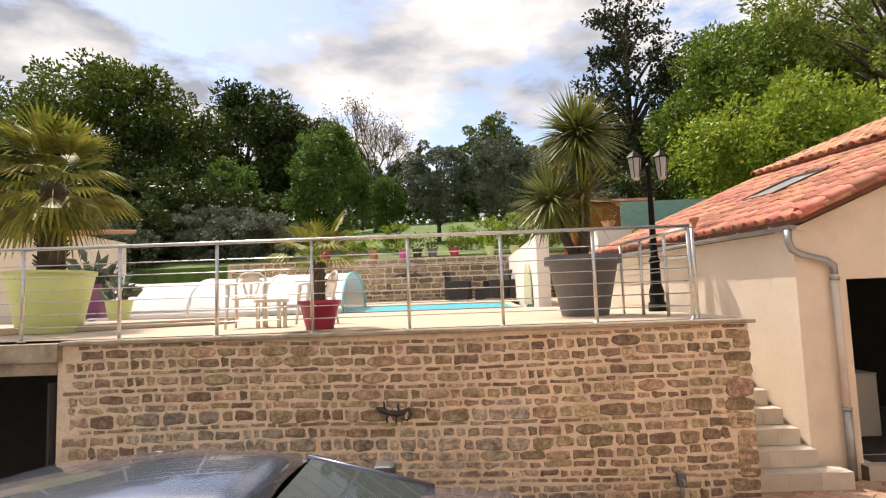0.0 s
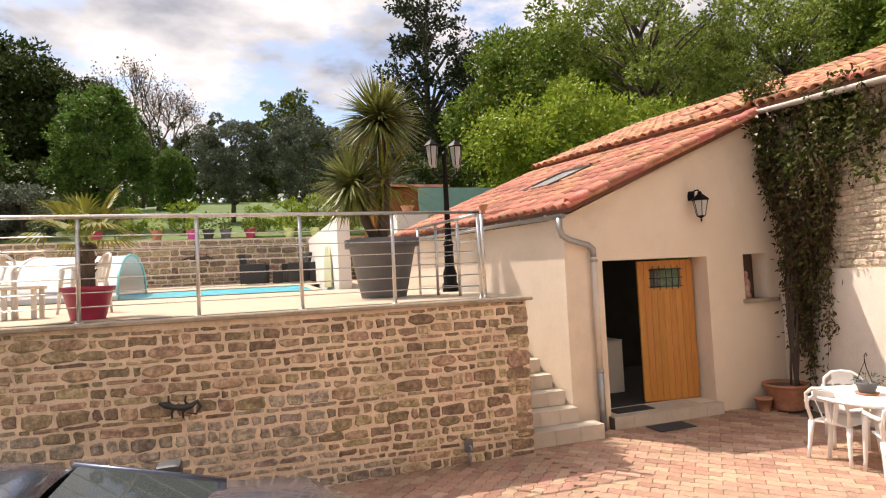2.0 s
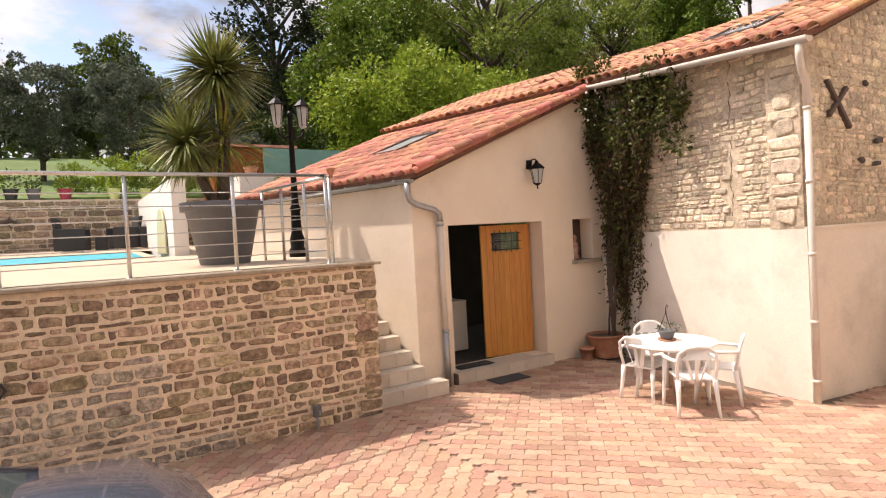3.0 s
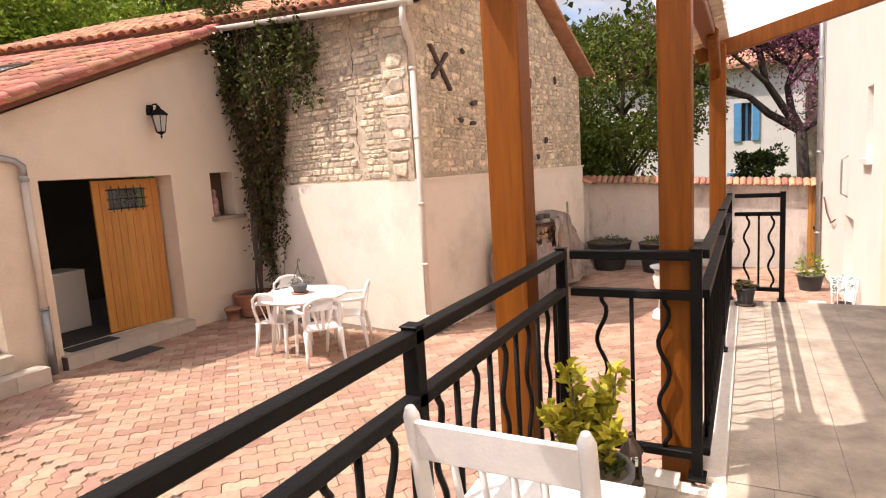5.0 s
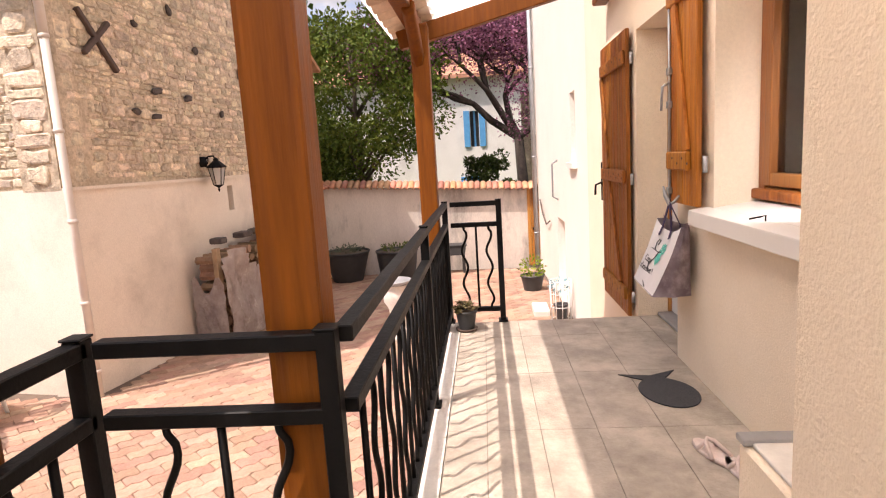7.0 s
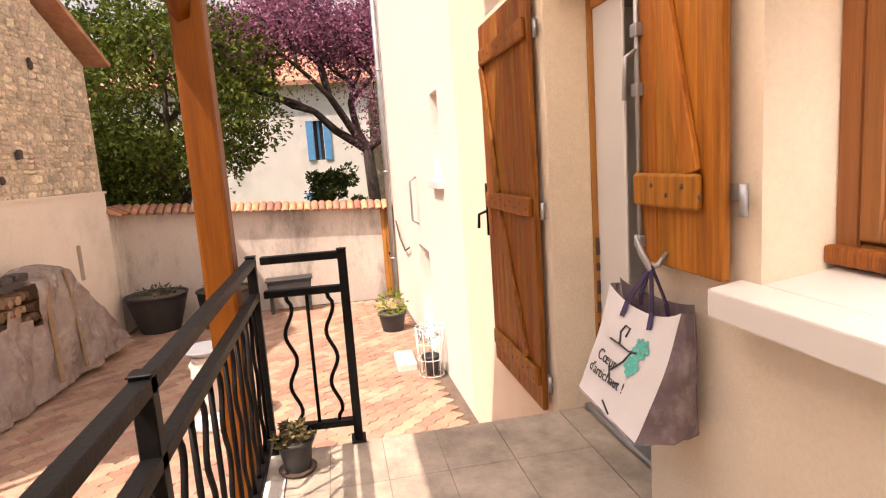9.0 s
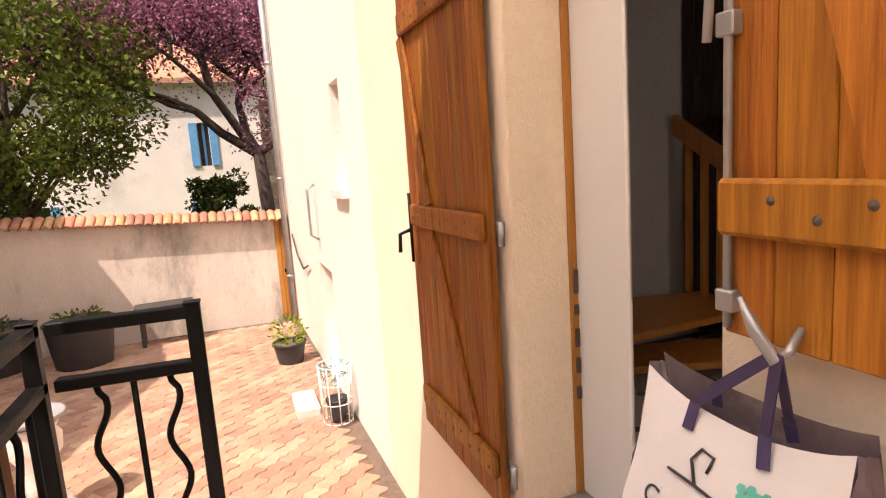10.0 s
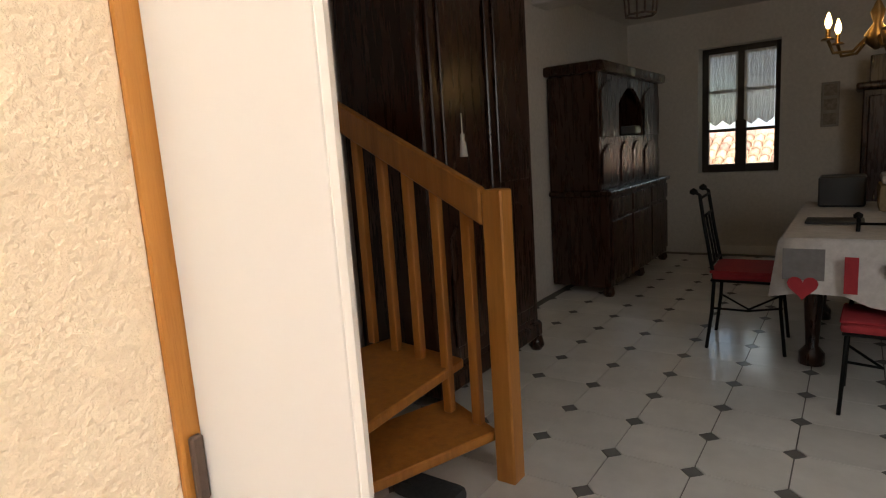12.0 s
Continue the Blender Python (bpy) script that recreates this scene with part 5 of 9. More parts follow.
for x0, x1 in ((-0.30, -0.03), (0.03, 0.30)):
    bm = bmesh.new()
    n = 24
    top = [bm.verts.new((7.72 + lerp(x0, x1, k / n), IY - 0.15 + 0.006 * math.sin(k * 1.9), 0.83 + 1.19)) for k in range(n + 1)]
    bot = [bm.verts.new((7.72 + lerp(x0, x1, k / n), IY - 0.15 + 0.008 * math.sin(k * 1.9), 0.83 + 0.47 + 0.055 * abs((k % 12) / 6 - 1))) for k in range(n + 1)]
    for k in range(n):
        bm.faces.new((bot[k], bot[k + 1], top[k + 1], top[k])).smooth = True
    tagged(part("lace_curtain", bm, LACE), "short white lace curtain with a zigzag hem", "curtain", "lace curtains")
ro = empty("roof_across", (7.8, -13.5, 0.3), "sunlit clay tile roof across the lane", "roof")
for i in range(34):
    for j in range(7):
        bm = tube(bmesh.new(), [(-3.4 + i * 0.2, 0.2 - j * 0.36, 0.0 + j * 0.13), (-3.4 + i * 0.2, -0.2 - j * 0.36, 0.15 + j * 0.13)], [0.1, 0.08], 6)
        part("roof_tile", bm, TILE_P, ro)
part("roof_bed", prism(bmesh.new(), [(-3.6, 0.2, -0.1), (3.6, 0.2, -0.1), (3.6, -2.6, 0.9), (-3.6, -2.6, 0.9)], (0, 0, 0.06)), TILE_P, ro)
part("gutter", tube(bmesh.new(), [(-3.6, 0.28, -0.06), (3.6, 0.28, -0.06)], 0.07, 8), PIPE_C, ro)
part("wall", bx(-3.6, 3.6, -2.6, 0.1, -3, -0.1), RENDER_X, ro)

# dining table and cloth
dt = empty("dining_table", (6.4, -5.25, 0), "dark wooden dining table with turned legs", "table")
part("tabletop", bx(-0.6, 0.6, -0.75, 0.75, 0.70, 0.735, 0.008), OAKD, dt)
for sx in (-0.46, 0.5):
    for sy in (-0.6, 0.3):
        part("leg", lathe(bmesh.new(), (sx, sy, 0), [(0.06, 0), (0.06, 0.06), (0.03, 0.1), (0.045, 0.35), (0.03, 0.6), (0.05, 0.64), (0.05, 0.70)], 10), OAKD, dt)
CLOTH = surf("white_cloth", (0.55, 0.52, 0.51), (0.66, 0.63, 0.61), 12, 0.85, 0.2, 60)
RED = surf("red_print", (0.34, 0.02, 0.03), (0.42, 0.035, 0.045), 12, 0.8)
GREYC = surf("grey_print", (0.16, 0.15, 0.15), (0.22, 0.21, 0.21), 12, 0.8)
tc_ = empty("tablecloth", (6.4, -5.25, 0.735), "white tablecloth printed with red hearts and grey squares", "tablecloth")
bm = bmesh.new()
N = 48
ring = []
for k in range(N):
    a = 2 * math.pi * k / N
    cx, sy = math.cos(a), math.sin(a)
    q = max(abs(cx), abs(sy))
    ring.append((cx / q * 0.612, sy / q * 0.762))
top = [bm.verts.new((x, y, 0.006)) for x, y in ring]
mid = [bm.verts.new((x * 1.02, y * 1.02, -0.01)) for x, y in ring]
low = [bm.verts.new((x * (1.07 + 0.035 * math.sin(k * 2.1)), y * (1.06 + 0.03 * math.sin(k * 2.1)), -0.26 - 0.03 * math.cos(k * 1.3))) for k, (x, y) in enumerate(ring)]
bm.faces.new(top)
for a, b in ((top, mid), (mid, low)):
    for k in range(N):
        bm.faces.new((a[k], a[(k + 1) % N], b[(k + 1) % N], b[k])).smooth = True
part("cloth", bm, CLOTH, tc_)


def patch(name, pts, mat):
    bm = bmesh.new()
    prism(bm, pts, (0, 0.002, 0))
    return part(name, bm, mat, tc_)


def heart(cx, cz, s, y):
    return [(cx + s * 0.06 * 16 * math.sin(t) ** 3 / 16, y, cz + s * 0.06 * (13 * math.cos(t) - 5 * math.cos(2 * t) - 2 * math.cos(3 * t) - math.cos(4 * t)) / 16) for t in [2 * math.pi * k / 24 for k in range(24)]]


yp = 0.835
patch("printed_heart", heart(0.16, -0.12, 1.1, yp), RED)
patch("printed_bar", [(0.32, yp, -0.22), (0.37, yp, -0.22), (0.37, yp, -0.06), (0.32, yp, -0.06)], RED)
patch("printed_bar", [(-0.1, yp - 0.02, -0.07), (0.2, yp - 0.02, -0.07), (0.2, yp - 0.02, -0.01), (-0.1, yp - 0.02, -0.01)], RED)
patch("printed_square", [(0.44, yp, -0.17), (0.6, yp, -0.17), (0.6, yp, -0.03), (0.44, yp, -0.03)], GREYC)
patch("printed_heart", heart(0.52, -0.2, 1.0, yp + 0.004), RED)
bs = tagged(part("table_basket", bx(6.30, 6.64, -5.75, -5.40, 0.745, 0.895, 0.03, 2), surf("wicker_tan", (0.24, 0.17, 0.10), (0.34, 0.25, 0.15), 40, 0.8)), "woven basket with a cloth on the table", "basket")
tagged(part("basket_cloth", bx(6.31, 6.63, -5.74, -5.41, 0.897, 0.945, 0.02, 2), CLOTH), "folded white cloth lying in the basket", "cloth")
tagged(part("black_box", bx(6.69, 6.93, -5.92, -5.68, 0.745, 0.925, 0.01), BLACKP), "small black box on the table", "box")
tagged(part("tray", bx(6.70, 6.95, -5.1, -4.92, 0.745, 0.757, 0.004), BLACKP), "dark tray lying on the tablecloth", "tray")


def iron_chair(at, rz, name="iron_chair"):
    th = empty(name, at, "wrought iron dining chair with a red tie-on cushion", "chair", "dining chairs", rz=rz)
    for s in (-1, 1):
        part("back_leg", tube(bmesh.new(), [(s * 0.2, 0.22, 0.0), (s * 0.19, 0.19, 0.25), (s * 0.18, 0.18, 0.46), (s * 0.17, 0.24, 0.8), (s * 0.165, 0.27, 1.0), (s * 0.17, 0.30, 1.02)], 0.011, 8), IRON, th)
        part("front_leg", tube(bmesh.new(), [(s * 0.2, -0.22, 0.0), (s * 0.185, -0.19, 0.3), (s * 0.18, -0.19, 0.45)], 0.011, 8), IRON, th)
        part("knob", lathe(bmesh.new(), (s * 0.17, 0.305, 1.0), [(0.004, 0), (0.024, 0.012), (0.024, 0.03), (0.004, 0.045)], 10), IRON, th)
        part("stretcher", tube(bmesh.new(), [(s * 0.19, -0.2, 0.3), (s * 0.02, 0.0, 0.22), (s * 0.19, 0.19, 0.27)], 0.008, 6), IRON, th)
    for z, y in ((0.98, 0.265), (0.86, 0.25), (0.55, 0.195)):
        part("crossbar", tube(bmesh.new(), [(-0.17, y, z), (0.17, y, z)], 0.009, 6), IRON, th)
    for x in (-0.05, 0.05):
        part("back_rod", tube(bmesh.new(), [(x, 0.195, 0.55), (x, 0.25, 0.86)], 0.007, 6), IRON, th)
    part("seat", bx(-0.2, 0.2, -0.21, 0.2, 0.445, 0.46, 0.004), IRON, th)
    part("cushion", bx(-0.21, 0.21, -0.215, 0.19, 0.461, 0.505, 0.02, 2), RED, th, "red seat cushion with pale edge")
    part("cushion_edge", bx(-0.215, 0.215, -0.18, 0.205, 0.502, 0.52, 0.008), RED, th)
    th.scale = (0.9, 0.9, 0.89)
    return th


ic = iron_chair((7.23, -5.17, 0), -88)
copy_thing(ic, pose(6.60, -4.50, 0, 0, 0, 178) @ Matrix.Diagonal((0.9, 0.9, 0.89, 1)))
# chandelier with lit bulbs, hanging lantern
BULB = bpy.data.materials.new("warm_bulb")
BULB.use_nodes = True
bb = BULB.node_tree.nodes["Principled BSDF"]
bb.inputs["Emission Color"].default_value = (1.0, 0.62, 0.22, 1)
bb.inputs["Emission Strength"].default_value = 9.0
BRASS = surf("aged_brass", (0.20, 0.13, 0.06), (0.30, 0.20, 0.10), 10, 0.35, metal=0.9)
cd = empty("chandelier", (6.68, -5.55, 1.62), "brass chandelier with lit candle bulbs over the table", "chandelier")
part("stem", lathe(bmesh.new(), (0, 0, 0), [(0.01, 0), (0.05, 0.04), (0.06, 0.08), (0.02, 0.14), (0.035, 0.2), (0.008, 0.26), (0.008, 0.795)], 12), BRASS, cd)
for k in range(5):
    a = 2 * math.pi * k / 5 + 0.5
    cx, sy = math.cos(a), math.sin(a)
    part("arm", tube(bmesh.new(), [(0.04 * cx, 0.04 * sy, 0.08), (0.12 * cx, 0.12 * sy, 0.0), (0.22 * cx, 0.22 * sy, 0.0), (0.25 * cx, 0.25 * sy, 0.07)], 0.009, 8), BRASS, cd)
    cdl = part("candle_holder", lathe(bmesh.new(), (0.25 * cx, 0.25 * sy, 0.07), [(0.035, 0), (0.03, 0.01), (0.012, 0.015), (0.012, 0.06)], 10), BRASS, cd)
    part("bulb", lathe(bmesh.new(), (0.25 * cx, 0.25 * sy, 0.13), [(0.006, 0), (0.017, 0.025), (0.014, 0.05), (0.003, 0.085)], 10), BULB, cdl, "glowing flame bulb")
hl = empty("hanging_lantern", (7.84, -5.2, 1.96), "dark hexagonal metal lantern hanging from the ceiling", "ceiling lamp")
for z, r in ((0.0, 0.09), (0.25, 0.11)):
    part("hoop", tube(bmesh.new(), [(r * math.cos(t), r * math.sin(t), z) for t in [math.pi * q / 3 for q in range(7)]], 0.007, 5), IRON_B, hl)
for k in range(6):
    a = k * math.pi / 3
    part("bar", tube(bmesh.new(), [(0.09 * math.cos(a), 0.09 * math.sin(a), 0), (0.11 * math.cos(a), 0.11 * math.sin(a), 0.25), (0.01 * math.cos(a), 0.01 * math.sin(a), 0.4)], 0.006, 5), IRON_B, hl)
part("stem", tube(bmesh.new(), [(0, 0, 0.38), (0, 0, 0.456)], 0.006, 6), IRON_B, hl)
pc_ = empty("wall_panel", (6.96, IY + 0.012, 1.42), "narrow hanging frame with three small pictures", "picture")
part("backing", bx(-0.07, 0.07, 0.0, 0.012, -0.2, 0.2, 0.003), surf("faded_panel", (0.34, 0.31, 0.27), (0.42, 0.39, 0.34), 20, 0.8), pc_)
for z in (-0.13, 0.0, 0.13):
    part("small_picture", bx(-0.05, 0.05, 0.012, 0.018, z - 0.05, z + 0.05, 0.002), surf("sepia_print", (0.20, 0.17, 0.13), (0.40, 0.35, 0.29), 30, 0.6) if "sepia_print" not in bpy.data.materials else bpy.data.materials["sepia_print"], pc_)
sc_ = empty("side_cabinet", (6.3, -7.7, 0), "dark wooden glazed side cabinet against the wall", "cabinet")
part("body", bx(-0.5, 0.42, -0.25, 0.22, 0.0, 1.5, 0.01), OAKD, sc_)
part("cornice", bx(-0.55, 0.47, -0.27, 0.27, 1.5, 1.56, 0.02, 2), OAKD, sc_)
part("door", bx(-0.45, -0.04, 0.2205, 0.24, 0.1, 1.45, 0.008), OAKD, sc_)
part("door", bx(-0.02, 0.38, 0.2205, 0.24, 0.1, 1.45, 0.008), OAKD, sc_)
tagged(part("photo_frame", bx(6.5, 6.68, -7.66, -7.63, 1.562, 1.78, 0.006), OAKD), "dark picture frame standing on the cabinet", "picture frame")
structure(part("ceiling_beam", bx(IX0, IX1, -5.95, -5.7, 2.27, 2.42, 0.01), WALL_I), "white painted beam under the ceiling", "beam")
structure(part("baseboard", bx(IX0, 8.05, IY, IY + 0.012, 0.0, 0.09), TILE_I), "pale tile skirting along the wall", "baseboard")

# ---- steel railing on the pool wall ----
def steel_rail(name, p, q, posts, z, label):
    p, q = Vector((*p, z)), Vector((*q, z))
    th = empty(name, tuple(p), label, "railing", "pool railings")
    d = q - p
    for u in posts:
        c = d * u
        po = part("post", tube(bmesh.new(), [c + Vector((0, 0, 0.006)), c + Vector((0, 0, 1.06))], 0.021, 10), STEEL, th)
        part("foot_disc", lathe(bmesh.new(), c, [(0.05, 0), (0.05, 0.006), (0.03, 0.012)], 14), STEEL, po)
    part("handrail", tube(bmesh.new(), [Vector((0, 0, 1.08)), d + Vector((0, 0, 1.08))], 0.021, 10), STEEL, th)
    for k in range(6):
        h = 0.16 + k * 0.145
        part("rod", tube(bmesh.new(), [Vector((0, 0.03, h)), d + Vector((0, 0.03, h))], 0.006, 6), STEEL, th)
    return th


steel_rail("pool_railing", (-6.3, WY + 0.14), (3.72, WY + 0.14), [(x + 6.3) / 10.02 for x in (-5.2, -4.06, -2.92, -1.78, -0.67, 0.45, 1.53, 2.6, 3.7)], WT, "brushed steel railing along the pool wall")
steel_rail("pool_railing", (3.8, WY + 0.2), (3.55, 9.1), [0.02, 0.34, 0.67, 0.98], WT, "brushed steel railing beside the steps")
cup = tagged(part("post_lamp", lathe(bmesh.new(), (3.81, WY + 0.2, WT + 1.06), [(0.02, 0), (0.028, 0.05), (0.055, 0.09), (0.06, 0.12), (0.02, 0.125)], 12), TERRA), "small clay cup on the end post of the railing", "cup")

# ---- steps up to the pool ----
steps = structure(new("steps"), "tiled steps rising between the walls", "steps")
for k in range(10):
    y0 = 6.87 + 0.235 * k
    xr = 5.36 if k == 0 else 5.14 + SL * max(0, y0 + 0.235 - PY)
    z1 = GZ + 0.194 * (k + 1)
    bm = bmesh.new()
    prism(bm, [(4.27, y0, GZ - 0.2), (xr, y0, GZ - 0.2), (xr, y0 + 0.235 + 0.1, GZ - 0.2), (4.27, y0 + 0.235 + 0.1, GZ - 0.2)] if k else [(4.27, y0, GZ - 0.2), (5.36, y0, GZ - 0.2), (5.36, y0 + 0.235, GZ - 0.2), (4.27, y0 + 0.335, GZ - 0.2)], (0, 0, z1 - GZ + 0.2 - 0.012))
    part("step_core", bm, JOINT, steps)
    n = 3
    w = (xr - 4.27) / n
    for i in range(n):
        a, b = 4.27 + i * w + 0.002, 4.27 + (i + 1) * w - 0.002
        part("tread_tile", bx(a, b, y0 - 0.012, y0 + 0.24, z1 - 0.012, z1, 0.002), STEP_T, steps)
        part("riser_tile", bx(a, b, y0 - 0.008, y0 - 0.0005, z1 - 0.19, z1 - 0.0125), STEP_T, steps)

# ---- pool house door, step and fittings ----
sill_ob = structure(part("door_sill", bx(5.7, 7.6, PY - 0.13, PY - 0.002, GZ - 0.05, -0.70), JOINT), "tiled sill in front of the pool house door", "step")
for i in range(6):
    a = 5.7 + i * 0.3167
    part("tread_tile", bx(a + 0.002, a + 0.3147, PY - 0.145, PY + (0.3 if 0 < i < 5 else -0.004), -0.699, -0.686, 0.002), STEP_T, sill_ob)
    part("riser_tile", bx(a + 0.002, a + 0.3147, PY - 0.139, PY - 0.131, GZ - 0.02, -0.70), STEP_T, sill_ob)
door = empty("door_2", (7.55, PY + 0.3, -0.68), "orange varnished plank door, half open, with a barred pane", "door", rz=172)
tagged(door, kind="structure")
DW = 0.93
nb = 9
for i in range(nb):
    z1 = 2.14
    part("plank", bevelled(cuboid(bmesh.new(), i * DW / nb + 0.001, (i + 1) * DW / nb - 0.001, -0.02, 0.02, 0.0, 1.72 if 1 < i < 7 else z1), 0.004), WOODO, door)
part("head", bevelled(cuboid(bmesh.new(), 2 * DW / nb, 7 * DW / nb, -0.02, 0.02, 2.02, 2.14), 0.004), WOODO, door)
part("pane", cuboid(bmesh.new(), 2 * DW / nb, 7 * DW / nb, -0.004, 0.004, 1.72, 2.02), GLASS, door)
gr = part("grille", bevelled(bar(bmesh.new(), (2 * DW / nb - 0.03, 0.034, 1.87), (7 * DW / nb + 0.03, 0.034, 1.87), 0.012), 0.002), IRON, door, "black iron grille")
for k in range(5):
    x = (2.5 + k) * DW / nb
    part("grille_bar", tube(bmesh.new(), [(x, 0.03, 1.69), (x, 0.046, 1.87), (x, 0.03, 2.06)], 0.006, 6), IRON, gr)
for z in (1.74, 2.0):
    part("grille_bar", tube(bmesh.new(), [(2 * DW / nb - 0.03, 0.034, z), (7 * DW / nb + 0.03, 0.034, z)], 0.006, 6), IRON, gr)
tagged(part("door_mat", bx(6.15, 6.75, PY - 0.52, PY - 0.2, GZ + 0.004, GZ + 0.018, 0.004), RUBBER), "black mat on the paving before the pool house", "mat", "yard mats")
tagged(part("door_mat", bx(5.85, 6.5, PY + 0.02, PY + 0.28, -0.685, -0.673, 0.004), RUBBER), "dark mat on the pool house sill", "mat", "yard mats")
fr = empty("washing_machine", (6.6, PY + 1.3, -0.70), "white household machine standing inside the pool house", "machine")
part("body", bx(-0.3, 0.3, 0, 0.58, 0.0, 0.85, 0.015, 2), WHITEP, fr)
part("top", bx(-0.305, 0.305, -0.005, 0.585, 0.85, 0.875, 0.008, 2), WHITEP, fr)
# niche with sill and figurine
structure(part("niche_back", bx(8.25, 8.8, PY + 0.27, PY + 0.375, 0.75, 1.55), IRON_B), "dark back of the wall niche", "niche")
structure(part("niche_sill", bx(8.24, 8.93, PY - 0.06, PY + 0.26, 0.735, 0.80, 0.006), COPING), "pale stone sill of the niche", "sill")
tagged(part("figurine", lathe(bmesh.new(), (8.42, PY + 0.1, 0.802), [(0.07, 0), (0.075, 0.03), (0.05, 0.1), (0.065, 0.2), (0.05, 0.28), (0.022, 0.32), (0.04, 0.36), (0.038, 0.4), (0.01, 0.43)], 10), surf("painted_figurine", (0.32, 0.10, 0.07), (0.62, 0.45, 0.38), 9, 0.6)), "small reddish plaster figurine in the niche", "figurine")


def wall_lantern(name, x, y, z, n, label):
    """A black wall lantern at a wall whose outward normal is n."""
    th = empty(name, (x, y, z), label, "wall lamp", "wall lanterns", rz=math.degrees(math.atan2(n[1], n[0])) + 90)
    # local -y points out of the wall
    part("wall_plate", lathe(bmesh.new(), (0, -0.012, -0.02), [(0.05, -0.06), (0.055, 0.0), (0.04, 0.08)], 10), IRON, th)
    part("arm", tube(bmesh.new(), [(0, -0.02, 0.0), (0, -0.1, 0.06), (0, -0.17, 0.06), (0, -0.2, 0.01)], 0.012, 8), IRON, th)
    part("scroll", tube(bmesh.new(), [(0, -0.03, -0.06), (0, -0.08, -0.03), (0, -0.09, 0.03), (0, -0.06, 0.05)], 0.008, 6), IRON, th)
    part("cap", lathe(bmesh.new(), (0, -0.2, -0.10), [(0.125, 0), (0.13, 0.012), (0.07, 0.07), (0.03, 0.1), (0.035, 0.115), (0.01, 0.14)], 6, False), IRON, th)
    cage = part("lens", lathe(bmesh.new(), (0, -0.2, -0.33), [(0.06, 0), (0.105, 0.225)], 6, False), glass_pane, th, "pale glass")
    for k in range(6):
        a = k * math.pi / 3
        part("rib", tube(bmesh.new(), [(0.062 * math.cos(a), -0.2 + 0.062 * math.sin(a), -0.33), (0.108 * math.cos(a), -0.2 + 0.108 * math.sin(a), -0.1)], 0.006, 5), IRON, cage)
    part("finial", lathe(bmesh.new(), (0, -0.2, -0.42), [(0.006, 0), (0.015, 0.03), (0.008, 0.05), (0.062, 0.085), (0.062, 0.095)], 8), IRON, th)
    return th


glass_pane = glass_mat("lamp_glass", (0.85, 0.86, 0.84), 0.15, 0.55)
wall_lantern("wall_lantern", 7.36, PY - 0.0, 2.42, (0, -1), "black wall lantern with glass panes on the pool house")
bp = BC + gd * 2.42
wall_lantern("wall_lantern", bp.x - gn.x * 0.0, bp.y, 1.44, (-gn.x, -gn.y), "black wall lantern with glass panes on the barn")

# gutters and pipes
gut = empty("gutter", (5.0, PY, 2.1), "grey zinc gutter and downpipe of the pool house", "gutter")
iv = gut.matrix_world.inverted()


def gp(name, bm, mat, par, m=None):
    bmesh.ops.transform(bm, matrix=m or iv, verts=bm.verts)
    return part(name, bm, mat, par)


def half_round(a, b, r=0.07):
    a, b = Vector(a), Vector(b)
    ax = (b - a).normalized()
    s = ax.cross(Vector((0, 0, 1))).normalized()
    bm = bmesh.new()
    rows = [[bm.verts.new(p + s * r * math.cos(t) + Vector((0, 0, r * math.sin(t)))) for t in [math.pi + math.pi * k / 8 for k in range(9)]] for p in (a, b)]
    rows2 = [[bm.verts.new(p + s * (r - 0.006) * math.cos(t) + Vector((0, 0, (r - 0.006) * math.sin(t)))) for t in [math.pi + math.pi * k / 8 for k in range(9)]] for p in (a, b)]
    for k in range(8):
        bm.faces.new((rows[0][k], rows[0][k + 1], rows[1][k + 1], rows[1][k])).smooth = True
        bm.faces.new((rows2[0][k + 1], rows2[0][k], rows2[1][k], rows2[1][k + 1])).smooth = True
    for k in (0, 8):
        bm.faces.new((rows[0][k], rows[1][k], rows2[1][k], rows2[0][k]))
    for i in (0, 1):
        bm.faces.new(rows[i])
    return bm


gp("channel", half_round((5.075, 7.12, 2.155), (5.075 + SL * 5.1, 12.25, 2.155), 0.06), ZINC, gut)
for k in range(9):
    y = 7.4 + k * 0.55
    x = 5.075 + SL * (y - 7.12)
    gp("bracket", bevelled(bar(bmesh.new(), (x - 0.075, y, 2.155), (x + 0.1, y, 2.115), 0.02, 0.03), 0.002), ZINC, gut)
gp("downpipe", tube(bmesh.new(), [(5.03, 7.16, 2.1), (5.03, 7.16, 1.95), (5.07, 7.17, 1.86), (5.18, 7.18, 1.80), (5.48, 7.19, 1.72), (5.56, 7.19, 1.66), (5.56, 7.19, 1.55)], 0.042, 10), ZINC, gut)
gp("lower_pipe", tube(bmesh.new(), [(5.56, 7.19, 1.55), (5.56, 7.19, -0.05)], 0.042, 10), PIPE_C, gut)
gp("pipe_shoe", tube(bmesh.new(), [(5.56, 7.19, -0.05), (5.56, 7.19, GZ + 0.0)], 0.047, 10), ZINC, gut)
for z in (1.5, -0.04):
    gp("collar", lathe(bmesh.new(), (5.56, 7.19, z), [(0.052, -0.02), (0.056, 0.0), (0.052, 0.02)], 12), ZINC, gut)
g2 = empty("gutter", (8.1, 3.3, 3.4), "white painted gutter and downpipe of the barn", "gutter")
i2 = g2.matrix_world.inverted()
gp("channel", half_round((8.08, 3.3, 3.36), (8.62, 7.1, 3.74)), PIPE_C, g2, i2)
